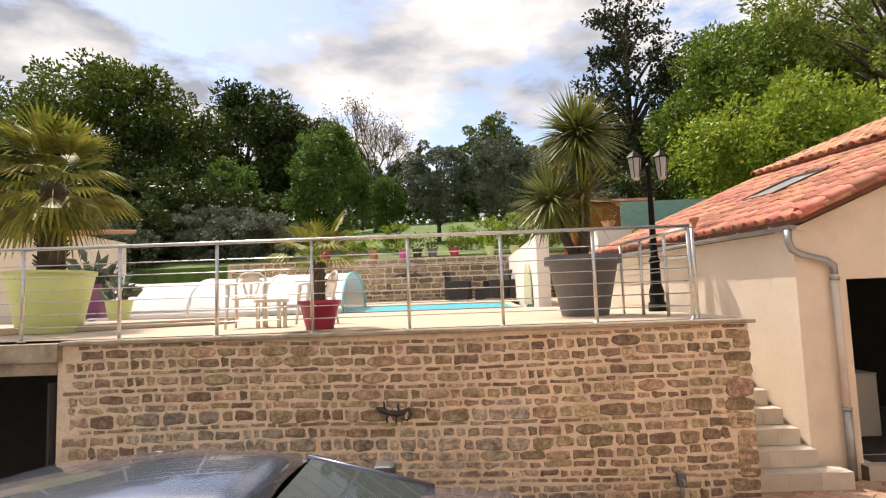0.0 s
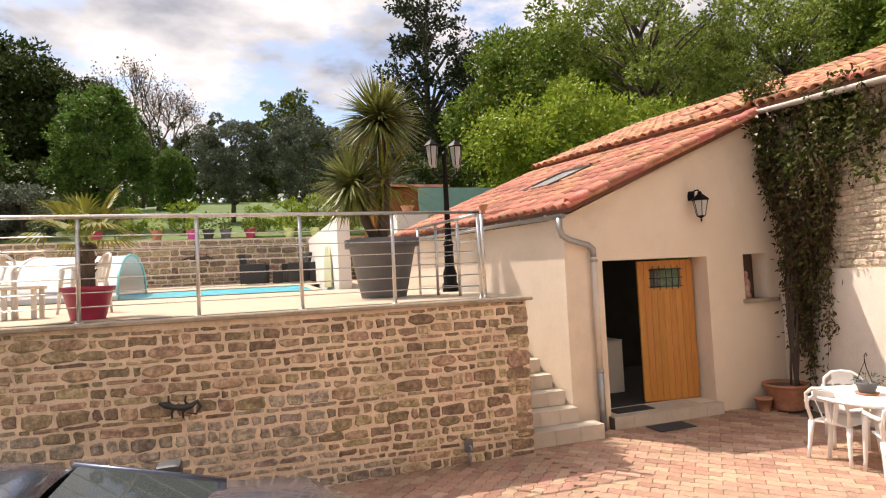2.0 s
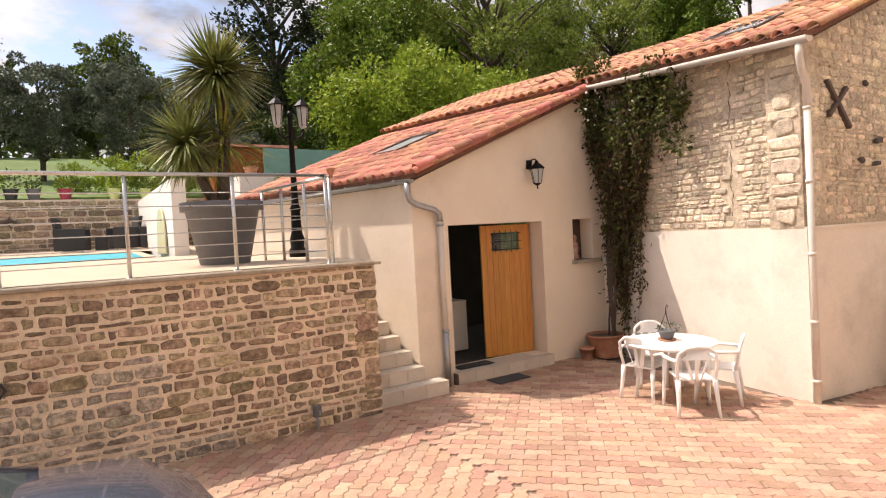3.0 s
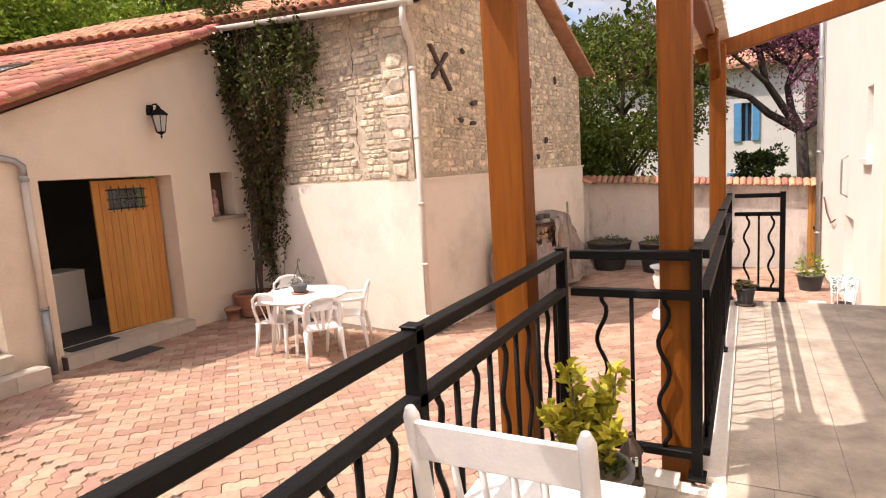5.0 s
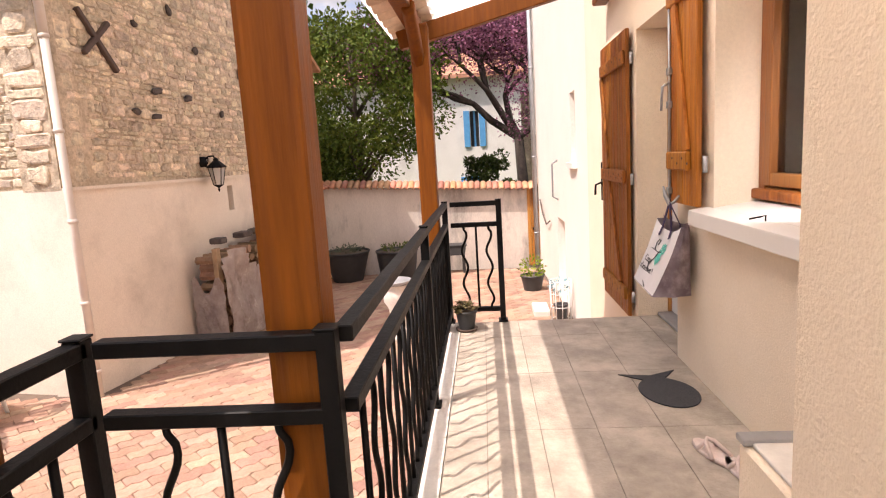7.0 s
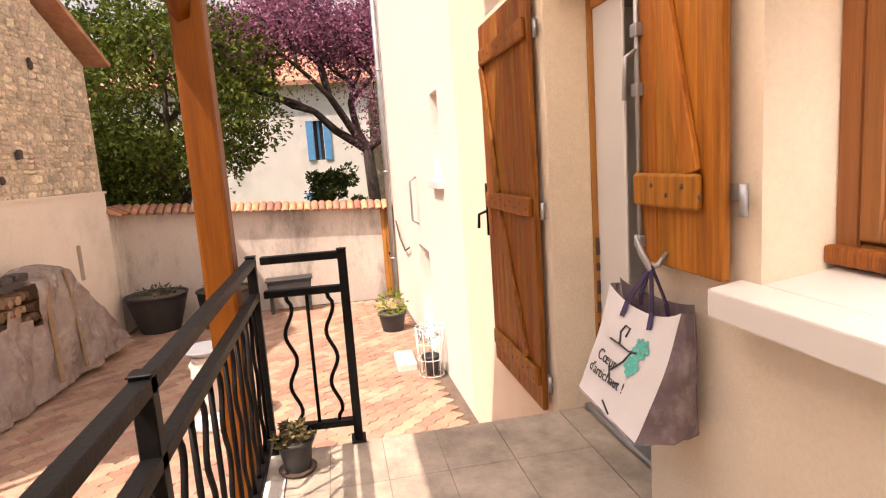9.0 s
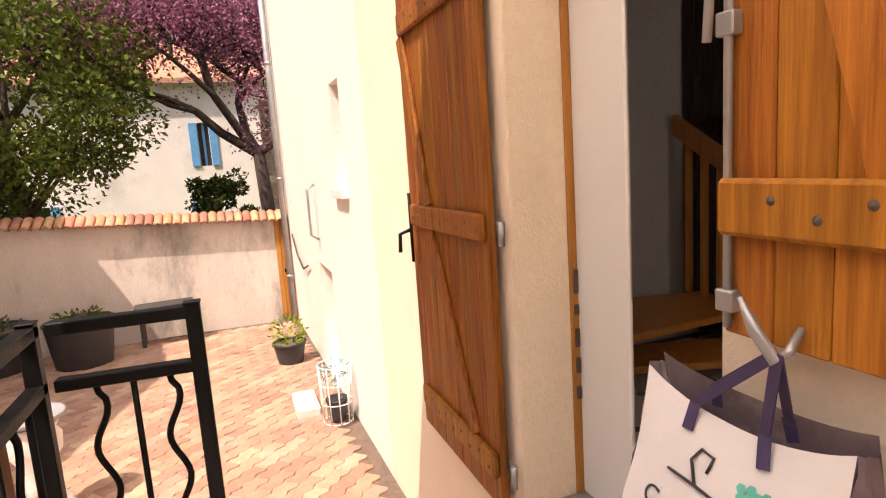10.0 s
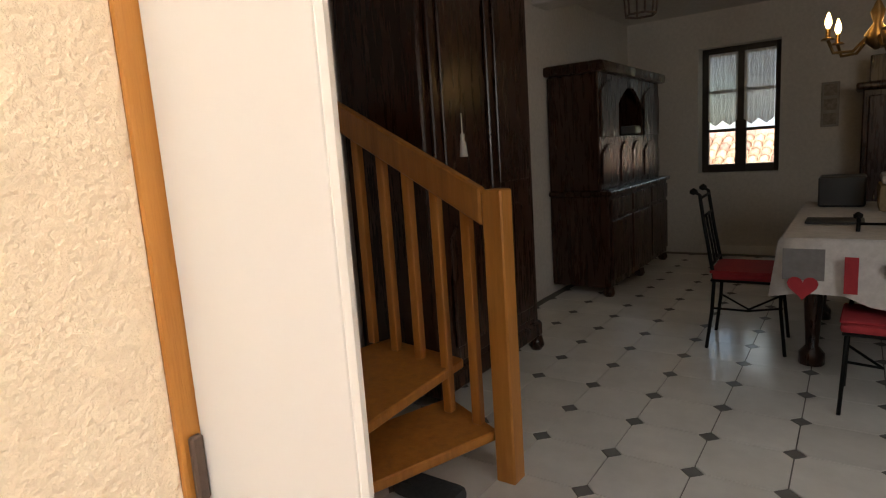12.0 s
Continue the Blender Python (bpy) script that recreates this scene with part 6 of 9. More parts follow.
gp("downpipe", tube(bmesh.new(), [(8.1, 3.42, 3.32), (8.1, 3.42, 3.15), (8.2, 3.44, 3.0), (8.31, 3.455, 2.9), (8.31, 3.455, 2.6)], 0.042, 10), PIPE_C, g2, i2)
gp("lower_pipe", tube(bmesh.new(), [(8.31, 3.455, 2.6), (8.31, 3.455, GZ)], 0.038, 10), PIPE_C, g2, i2)
for z in (2.6, 1.75, 0.9, 0.1, -0.6):
    gp("collar", lathe(bmesh.new(), (8.31, 3.455, z), [(0.044, -0.02), (0.049, 0.0), (0.044, 0.02)], 12), PIPE_C, g2, i2)
g3 = empty("downpipe", (15.5, FY + 0.07, 0), "grey zinc downpipe on the white house corner", "downpipe")
part("pipe", tube(bmesh.new(), [(0, 0, -1.1), (0, 0, 6.1)], 0.05, 10), ZINC, g3)
for z in (-0.4, 1.2, 3.0):
    part("collar", lathe(bmesh.new(), (0, 0, z), [(0.056, -0.02), (0.06, 0.0), (0.056, 0.02)], 12), ZINC, g3)

# ---- table and chairs in the yard ----
TX, TY = 7.36, 4.74
tb = empty("garden_table", (TX, TY, GZ), "round white plastic garden table on the paving", "table")
part("tabletop", lathe(bmesh.new(), (0, 0, 0.69), [(0.50, 0), (0.555, 0.005), (0.56, 0.02), (0.55, 0.03), (0.3, 0.033)], 36), WHITEP, tb)
part("apron", lathe(bmesh.new(), (0, 0, 0.655), [(0.42, 0), (0.44, 0.034)], 36), WHITEP, tb)
for k in range(4):
    a = math.pi / 4 + k * math.pi / 2
    part("leg", tube(bmesh.new(), [(0.43 * math.cos(a), 0.43 * math.sin(a), 0.0), (0.37 * math.cos(a), 0.37 * math.sin(a), 0.66)], [0.02, 0.036], 8), WHITEP, tb)


def plastic_chair(at, rz, mat=WHITEP, name="plastic_chair", label="white moulded plastic garden armchair", group="chairs round the table"):
    th = empty(name, at, label, "chair", group, rz=rz)
    bm = bmesh.new()
    prism(bm, [(-0.2, -0.22, 0), (0.2, -0.22, 0), (0.185, 0.2, 0), (-0.185, 0.2, 0)], (0, 0, 0.024))
    bmesh.ops.translate(bm, verts=bm.verts, vec=(0, 0, 0.41))
    part("seat", bevelled(bm, 0.01, 2), mat, th)
    # back rim, arched
    rim = [(-0.2, 0.19, 0.42), (-0.22, 0.225, 0.58), (-0.2, 0.26, 0.73), (-0.11, 0.285, 0.80), (0, 0.29, 0.815), (0.11, 0.285, 0.80), (0.2, 0.26, 0.73), (0.22, 0.225, 0.58), (0.2, 0.19, 0.42)]
    part("back_rim", tube(bmesh.new(), rim, 0.019, 8), mat, th)
    bm = bmesh.new()
    g = [[bm.verts.new((x * (0.205 if z < 0.72 else 0.13), 0.225 + (z - 0.6) * 0.26 + 0.02 * (1 - x * x), z)) for x in (-0.9, -0.45, 0, 0.45, 0.9)] for z in (0.66, 0.72, 0.79)]
    for j in range(2):
        for i in range(4):
            bm.faces.new((g[j][i], g[j][i + 1], g[j + 1][i + 1], g[j + 1][i]))
    bmesh.ops.solidify(bm, geom=bm.faces[:], thickness=0.014)
    part("back_panel", bm, mat, th)
    for x, dx in ((-0.10, 0.05), (0, 0.0), (0.10, -0.05)):
        part("back_slat", bevelled(bar(bmesh.new(), (x + dx, 0.195, 0.425), (x * 1.15, 0.243, 0.665), 0.045, 0.012), 0.003), mat, th)
    for s in (-1, 1):
        part("armrest", bevelled(tube(bmesh.new(), [(s * 0.22, 0.24, 0.64), (s * 0.262, 0.1, 0.645), (s * 0.275, -0.08, 0.64), (s * 0.265, -0.19, 0.625), (s * 0.255, -0.225, 0.58)], 0.022, 8), 0), mat, th)
        for y, yy, dx in ((-0.2, -0.245, 0.262), (0.19, 0.24, 0.215)):
            top = 0.60 if y < 0 else 0.42
            pts = [(s * (dx + 0.012), yy * 1.06, 0.0), (s * dx, yy, 0.12), (s * (dx - 0.008), lerp(yy, y, 0.5), top * 0.65), (s * (dx - 0.014), y, top)]
            part("leg", tube(bmesh.new(), pts, [0.017, 0.02, 0.026, 0.034], 8), mat, th)
    return th


ch1 = plastic_chair((7.14, 4.95, GZ), 98)
for x, y, a in ((7.02, 4.22, 140), (7.66, 4.28, 208), (7.78, 5.3, -37)):
    copy_thing(ch1, pose(x, y, GZ, 0, 0, a))
tp = empty("table_pot", (TX - 0.02, TY + 0.03, GZ + 0.722), "hanging flower pot standing on a saucer on the table", "potted plant")
part("saucer", lathe(bmesh.new(), (0, 0, 0), [(0.1, 0), (0.115, 0.025), (0.1, 0.022)], 16), TERRA, tp)
part("pot", pot_body(bmesh.new(), (0, 0, 0.022), 0.075, 0.105, 0.11), GREYP, tp)
part("hanger", tube(bmesh.new(), [(0.09, 0, 0.13), (0.02, 0, 0.28), (0, 0, 0.36), (0.0, 0, 0.42), (0.025, 0, 0.45), (0.045, 0, 0.43), (0.04, 0, 0.41)], 0.005, 6), IRON, tp)
part("hanger", tube(bmesh.new(), [(-0.06, 0.07, 0.13), (0, 0, 0.36)], 0.004, 6), IRON, tp)
cs, ds = ball_points(90, (0.03, 0, 0.16), (0.16, 0.14, 0.05))
leaf_cloud("foliage", cs, ds, 0.045, 0.015, LEAF_O, tp)

# ---- climbing vine in its pot ----
vp = empty("vine_pot", (8.62, 6.95, GZ), "large terracotta pot at the foot of the vine", "pot")
part("pot", pot_body(bmesh.new(), (0, 0, 0), 0.22, 0.30, 0.38, 0.04), TERRA, vp)
soil((0, 0, 0), 0.27, 0.34, vp)
tagged(part("flower_pot", pot_body(bmesh.new(), (8.22, 7.0, GZ), 0.09, 0.12, 0.2, 0.03), TERRA), "small terracotta pot beside the wall", "pot")
VINE_D = surf("vine_dry_leaf", (0.045, 0.028, 0.014), (0.13, 0.085, 0.042), 8, 0.8, rand=0.4, spec=0.1, sub=0.15)
VINE_G = surf("vine_green_leaf", (0.04, 0.055, 0.014), (0.13, 0.145, 0.04), 8, 0.6, rand=0.4, spec=0.12, sub=0.2)
vine = empty("climbing_vine", (8.98, 7.05, GZ + 0.3), "half dry climbing vine hanging from the barn eave", "vine")
VT = np.array((-0.17, -0.985, 0.0))          # along the barn towards the yard
VN = np.array((-0.985, 0.17, 0.0))           # out of the barn wall
bm = bmesh.new()
for k in range(11):
    ph, reach = rng.uniform(0, 6), rng.uniform(-0.1, 1.3) if k > 3 else 0.15
    pts = []
    for i in range(14):
        t = i / 13
        al = 0.22 + 0.05 * math.sin(t * 8 + ph) + (reach * max(0.0, t - 0.45) / 0.55) + 0.035 * (k % 4) * (1 - t)
        o = 0.12 + 0.04 * math.cos(t * 9 + ph) + 0.12 * (1 - t)
        pts.append(tuple(VT * al + VN * o + np.array((0, 0, 4.15 * t))))
    tube(bm, pts, [0.017 - 0.010 * i / 13 for i in range(14)], 6)
part("stem", bm, BARK, vine)


def vine_reach(z):
    """How far the leaves go along the barn at a height above the pot."""
    pts = [(0.0, 0.35), (1.0, 0.50), (2.2, 0.68), (3.0, 1.0), (3.7, 1.7), (4.4, 2.2)]
    for (a, va), (b, vb) in zip(pts, pts[1:]):
        if z <= b:
            return lerp(va, vb, max(0.0, (z - a) / (b - a)))
    return pts[-1][1]


tw, cs, ds, gs, gd_ = bmesh.new(), [], [], [], []
for k in range(240):
    # a hanging strand that leaves the crown and falls
    z0 = rng.uniform(2.9, 4.35) if k % 4 else rng.uniform(1.6, 3.2)
    lim = vine_reach(z0)
    lo_ = lerp(0.22, -0.55, max(0.0, (z0 - 3.0) / 1.35))
    al = lo_ + (lim - lo_) * rng.uniform() ** (1.3 if k % 3 else 2.0)
    fall = rng.uniform(0.35, 1.0) * (0.9 if al > 0.85 or al < 0.15 else 2.2)
    out = rng.uniform(0.05, 0.42 if z0 > 3 else 0.25)
    pts, n = [], 7
    for i in range(n):
        t = i / (n - 1)
        pts.append(VT * (al + 0.10 * math.sin(t * 3 + k)) + VN * (out * (1 - 0.4 * t) + 0.03 * math.sin(k + t * 5)) + np.array((0, 0, z0 - fall * t)))
    tube(tw, [tuple(p) for p in pts], [0.005, 0.005, 0.004, 0.004, 0.003, 0.003, 0.002], 3, False)
    m = int(18 + 17 * fall)
    for i in range(m):
        t = rng.uniform()
        j = min(n - 2, int(t * (n - 1)))
        p = pts[j] + (pts[j + 1] - pts[j]) * (t * (n - 1) - j) + rng.normal(size=3) * (0.035 + 0.05 * (k % 5 == 0))
        d = rng.normal(size=3) + VN * 0.7 + np.array((0, 0, -1.1))
        if rng.uniform() < (0.62 if p[2] > 3.3 else 0.30):
            gs.append(p); gd_.append(d)
        else:
            cs.append(p); ds.append(d)
part("twig", tw, BARK, vine)["kind"] = "stuff"
leaf_cloud("dry_foliage", np.array(cs), np.array(ds), 0.085, 0.032, VINE_D, vine)
leaf_cloud("foliage", np.array(gs), np.array(gd_), 0.085, 0.042, VINE_G, vine)
crown_c, crown_d = [], []
for k in range(30):
    al = rng.uniform(-0.55, 1.85) if k > 5 else rng.uniform(-0.5, 0.25)
    c0 = VT * al + VN * rng.uniform(0.05, 0.35) + np.array((0, 0, (rng.uniform(3.3, 4.55) if k > 5 else rng.uniform(4.4, 5.0)) - 0.16 * al))
    p, d = ball_points(95, c0, (0.22, 0.22, 0.18), 0.2)
    crown_c.append(p); crown_d.append(d + rng.normal(size=d.shape) * 0.6)
leaf_cloud("crown", np.concatenate(crown_c), np.concatenate(crown_d), 0.09, 0.048, VINE_G, vine)
p, d = ball_points(46, VT * 0.7 + VN * 0.4 + np.array((0, 0, 3.9)), (0.8, 0.8, 0.4), 0.5)
leaf_cloud("blossom", p, d, 0.045, 0.04, PLASTER, vine)

# ---- barn fittings ----
def on_gable(u, z, out=0.0):
    q = BC + gd * u - gn * out
    return Vector((q.x, q.y, z))


xb = empty("iron_cross", tuple(on_gable(0.72, 2.72)), "rusty iron cross-shaped wall tie on the barn", "wall tie")
iv = xb.matrix_world.inverted()
for a, b in (((0.5, 2.98), (0.98, 2.42)), ((0.93, 2.92), (0.52, 2.55))):
    bm = bevelled(bar(bmesh.new(), on_gable(a[0], a[1], 0.0), on_gable(b[0], b[1], 0.0), 0.06, 0.055), 0.008)
    bmesh.ops.transform(bm, matrix=iv, verts=bm.verts)
    part("iron_bar", bm, IRON_B, xb)
for u, z, w, h in ((1.62, 2.28, 0.28, 0.13), (2.25, 2.25, 0.22, 0.13), (1.2, 2.02, 0.2, 0.11), (1.55, 1.98, 0.24, 0.1), (2.55, 2.9, 0.14, 0.16), (2.05, 3.3, 0.12, 0.18), (3.7, 2.75, 0.12, 0.24), (3.05, 2.1, 0.1, 0.16), (4.35, 1.75, 0.16, 0.2), (3.95, 1.45, 0.14, 0.14), (4.9, 2.9, 0.12, 0.2), (1.35, 3.0, 0.12, 0.1)):
    q = on_gable(u, z, -0.01)
    bm = bmesh.new()
    pr = []
    for k in range(10):
        a = 2 * math.pi * k / 10
        j = 0.72 + 0.3 * math.sin(k * 2.7 + u * 9) * math.cos(k * 1.3 + z)
        pr.append(q + gd * (w / 2 * math.cos(a) * j) + Vector((0, 0, h / 2 * math.sin(a) * j)))
    prism(bm, pr, -gn * 0.045)
    tagged(part("putlog_stone", bevelled(bm, 0.015), surf("dark_stone", (0.06, 0.05, 0.045), (0.13, 0.11, 0.10), 9, 0.95, 0.8, 40) if "dark_stone" not in bpy.data.materials else bpy.data.materials["dark_stone"]), "dark weathered stone set in the barn gable", "stone", "dark gable stones")
# ledge between render and rubble
bm = bmesh.new()
bar(bm, on_gable(0.0, 1.205, 0.01), on_gable(gl, 1.205, 0.01), 0.05, 0.035)
structure(part("render_ledge", bm, RENDER_B), "grey rendered ledge along the barn", "ledge")
# near-black sheet drawing the shade inside the slit
structure(part("slit_back", bx(11.1, 11.7, 3.5, 3.55, 0.6, 1.2), SHADE_DARK), "sheet behind the barn slit, shade put into its dark colour", "niche")

# ---- wood pile under a sheet ----
TARP = surf("clear_plastic_sheet", (0.36, 0.30, 0.28), (0.52, 0.46, 0.43), 5, 0.25, 1.0, 9, bdist=0.03, sub=0.3, stain=(0.20, 0.13, 0.10), stain_scale=4, stain_amt=0.75)
LOG = surf("split_log", (0.20, 0.12, 0.07), (0.38, 0.25, 0.16), 9, 0.9, 0.6, 40, rand=0.35, space="obj")
PLANK = surf("pallet_wood", (0.28, 0.19, 0.11), (0.40, 0.29, 0.18), 8, 0.85, 0.4, 30)
wp = empty("wood_pile", (10.12, 3.3, yard_z(10.5, 3)), "stack of split firewood on pallets under a plastic sheet", "wood pile", rz=math.degrees(math.atan2(gd.y, gd.x)))
# local x along the wall, y away from the yard
PLN, PD, PH = 3.5, 0.38, 1.28


def pile_h(u):
    return PH * (1.0 if u < 2.3 else lerp(1.0, 0.12, ((u - 2.3) / 1.2) ** 0.85)) + 0.02 * math.sin(u * 7)


part("end_board", bx(-0.04, 0.06, -PD, -PD + 0.06, 0, PH, 0.004), PLANK, wp)
for xb0, lean in ((1.72, -0.10), (2.15, 0.02)):
    part("batten", bevelled(bar(bmesh.new(), (xb0 + lean, -PD - 0.16, 0.12), (xb0, -PD - 0.085, PH + 0.05), 0.05, 0.025), 0.004), PLANK, wp)
part("pallet", bx(0, PLN, -PD + 0.02, 0, 0.02, 0.12, 0.004), PLANK, wp)
part("front_board", bx(0, PLN, -PD - 0.04, -PD + 0.01, 0.02, 0.12, 0.004), PLANK, wp)
k = 0
for iz in range(10):
    for ix in range(26):
        if k > 255 or 0.24 + iz * 0.118 > pile_h(0.1 + ix * 0.128):
            continue
        x = 0.1 + ix * 0.128 + rng.normal() * 0.012
        z = 0.18 + iz * 0.118 + rng.normal() * 0.01
        r = rng.uniform(0.045, 0.07)
        bm = bmesh.new()
        pr = [(x + r * math.cos(a) * rng.uniform(0.75, 1.1), -PD + 0.03 + 0.03 * rng.uniform(-1, 0.5), z + r * math.sin(a) * rng.uniform(0.75, 1.1)) for a in [2 * math.pi * q / 6 for q in range(6)]]
        y0 = pr[0][1]
        prism(bm, [(a, y0, c) for a, b, c in pr], (0, 0.3, 0))
        part("log", bm, LOG, wp)
        k += 1
bm = bmesh.new()


def tarp_pt(i, j):
    u = i / 60 * (PLN + 0.06) - 0.03
    v = j / 24                                 # 0 at the ground in front, 1 over the top at the wall
    ht = pile_h(u)
    wob = 0.055 * noise.noise((u * 2.6, v * 4, 1.0)) + 0.028 * noise.noise((u * 8, v * 6, 4.0)) + 0.012 * noise.noise((u * 21, v * 9, 7.0))
    if v < 0.68:
        z = ht * 1.02 * v / 0.68
        return Vector((u, -PD - 0.05 - 0.07 * (1 - v / 0.68) + wob * 1.6, max(0.01, z + 0.02)))
    k2 = (v - 0.68) / 0.32
    return Vector((u, -PD - 0.05 + k2 * (PD + 0.02), ht * 1.02 + 0.03 + 0.05 * math.sin(u * 4) * k2 + wob))


gv = [[bm.verts.new(tarp_pt(i, j)) for i in range(61)] for j in range(25)]
for j in range(24):
    for i in range(60):
        u, v = i / 60 * PLN, j / 24
        if 0.42 + 0.12 * math.sin(u * 2.2) < v < 0.80 and 0.55 < u < 1.55:
            continue
        if v > 0.52 + 0.1 * math.sin(u * 5) and u < 1.0:
            continue
        bm.faces.new((gv[j][i], gv[j][i + 1], gv[j + 1][i + 1], gv[j + 1][i])).smooth = True
bmesh.ops.delete(bm, geom=[v for v in bm.verts if not v.link_faces], context="VERTS")
part("sheet", bm, TARP, wp, "dusty clear plastic sheet")
bm = bmesh.new()
ge = [[bm.verts.new((-0.05 + 0.045 * noise.noise((i * 0.9, j * 0.7, 5)), -PD - 0.06 + i / 8 * (PD + 0.06), 0.02 + j / 10 * (PH * 0.62 + 0.12 * math.sin(i * 1.1)))) for i in range(9)] for j in range(11)]
for j in range(10):
    for i in range(8):
        bm.faces.new((ge[j][i], ge[j][i + 1], ge[j + 1][i + 1], ge[j + 1][i])).smooth = True
part("sheet_end", bm, TARP, wp, "dusty clear plastic sheet")
for x, w in ((0.3, 0.16), (0.95, 0.26), (1.35, 0.2), (1.62, 0.2), (2.1, 0.14)):
    part("stone", bevelled(cuboid(bmesh.new(), x - w / 2, x + w / 2, -PD + 0.06, -PD + 0.24, PH + 0.02, PH + 0.10), 0.025, 2), bpy.data.materials["dark_stone"], wp)

# ---- pots and planters in the yard ----
def planter(name, at, r0, r1, h, mat, label, leaf, n, spread, leafsize=0.07, group=""):
    th = empty(name, at, label, "potted plant", group)
    part("pot", pot_body(bmesh.new(), (0, 0, 0), r0, r1, h, 0.03), mat, th)
    soil((0, 0, 0), r1 * 0.93, h - 0.03, th)
    cs, ds = ball_points(n, (0, 0, h + spread[2] * 0.4), spread, 0.2)
    ds[:, 2] = abs(ds[:, 2]) * 0.8 + 0.25
    leaf_cloud("foliage", cs, ds, leafsize, leafsize * 0.5, leaf, th)
    return th


planter("large_planter", (14.72, 2.42, yard_z(14.7, 2)), 0.3, 0.47, 0.62, BLACKP, "large round black planter with low herbs", LEAF_O, 160, (0.36, 0.36, 0.07))
planter("square_planter", (14.55, 1.35, yard_z(14.5, 1)), 0.34, 0.42, 0.62, BLACKP, "black planter with low green plants by the wall", LEAF, 140, (0.34, 0.34, 0.08))
planter("pot_by_wall", (13.0, -1.22, yard_z(13, -1.2)), 0.15, 0.2, 0.27, BLACKP, "yellow-green shrub in a black pot by the wall", LEAF_L, 150, (0.22, 0.22, 0.22))
tr = empty("trough_stand", (15.12, 0.36, yard_z(15, 0.3)), "empty black planting trough on four legs", "trough", rz=94)
tr.scale = (0.70, 0.75, 0.78)
part("tray", bevelled(prism(bmesh.new(), [(-0.5, -0.2, 0.5), (0.5, -0.2, 0.5), (0.54, -0.23, 0.74), (-0.54, -0.23, 0.74)], (0, 0.44, 0)), 0.01), BLACKP, tr)
part("rim", bevelled(cuboid(bmesh.new(), -0.57, 0.57, -0.26, 0.25, 0.74, 0.77), 0.006), BLACKP, tr)
for sx in (-0.46, 0.46):
    for sy in (-0.17, 0.17):
        part("leg", bevelled(cuboid(bmesh.new(), sx - 0.04, sx + 0.04, sy - 0.04, sy + 0.04, 0, 0.5), 0.008), BLACKP, tr)
ur = empty("plaster_urn", (10.12, 0.70, yard_z(10, 0.7)), "white plaster pedestal with twisted carving and a dish", "pedestal")
part("base", lathe(bmesh.new(), (0, 0, 0), [(0.19, 0), (0.19, 0.05), (0.165, 0.08), (0.17, 0.11), (0.12, 0.15)], 24), PLASTER, ur)
bm = bmesh.new()
lathe(bm, (0, 0, 0.15), [(0.105, 0), (0.095, 0.12), (0.1, 0.24), (0.145, 0.34), (0.155, 0.44), (0.13, 0.5), (0.16, 0.54)], 24)
for v in bm.verts:
    a = math.atan2(v.co.y, v.co.x)
    k = 1 + 0.10 * math.sin(4 * a + 14 * v.co.z) + 0.05 * math.sin(9 * a - 20 * v.co.z)
    v.co.x *= k
    v.co.y *= k
part("column", bm, PLASTER, ur)
part("dish", lathe(bmesh.new(), (0, 0, 0.69), [(0.15, 0), (0.2, 0.035), (0.21, 0.06), (0.19, 0.055)], 24), surf("glass_dish", (0.30, 0.32, 0.34), (0.38, 0.40, 0.42), 4, 0.15), ur)
bk = empty("wire_basket", (10.75, -1.42, yard_z(10.7, -1.4)), "tall white wire basket holding flower pots by the wall", "basket")
for k in range(10):
    a = 2 * math.pi * k / 10
    part("wire", tube(bmesh.new(), [(0.13 * math.cos(a), 0.13 * math.sin(a), 0), (0.15 * math.cos(a), 0.15 * math.sin(a), 0.55)], 0.006, 5), WHITEP, bk)
for z, r in ((0.02, 0.13), (0.2, 0.138), (0.38, 0.144), (0.55, 0.15)):
    part("hoop", tube(bmesh.new(), [(r * math.cos(t), r * math.sin(t), z) for t in [2 * math.pi * q / 16 for q in range(17)]], 0.005, 5, False), WHITEP, bk)
part("pot", pot_body(bmesh.new(), (0, 0, 0.03), 0.07, 0.095, 0.2), BLACKP, bk)
cs, ds = ball_points(70, (0, 0, 0.48), (0.13, 0.13, 0.08))
leaf_cloud("foliage", cs, ds, 0.06, 0.02, surf("teal_ribbon", (0.08, 0.28, 0.33), (0.30, 0.50, 0.52), 20, 0.6, rand=0.3), bk)
tagged(part("stone_block", bx(11.0, 11.5, -1.3, -1.08, yard_z(11.2, -1.2) - 0.01, yard_z(11.2, -1.2) + 0.09, 0.012), EDGE_W), "pale concrete block on the paving by the wall", "block")
# garden gate and yard wall coping
gt = empty("yard_gate", (15.66, -1.58, yard_z(15.6, -1.5)), "narrow orange wooden gate at the end of the wall", "gate", rz=0)
for i in range(3):
    part("board", bevelled(cuboid(bmesh.new(), -0.03, 0.01, -0.02 + i * 0.08, 0.055 + i * 0.08, 0.05, 1.75), 0.004), WOODO, gt)
part("latch", bevelled(cuboid(bmesh.new(), -0.06, -0.03, 0.02, 0.12, 0.82, 0.88), 0.004), IRON, gt)
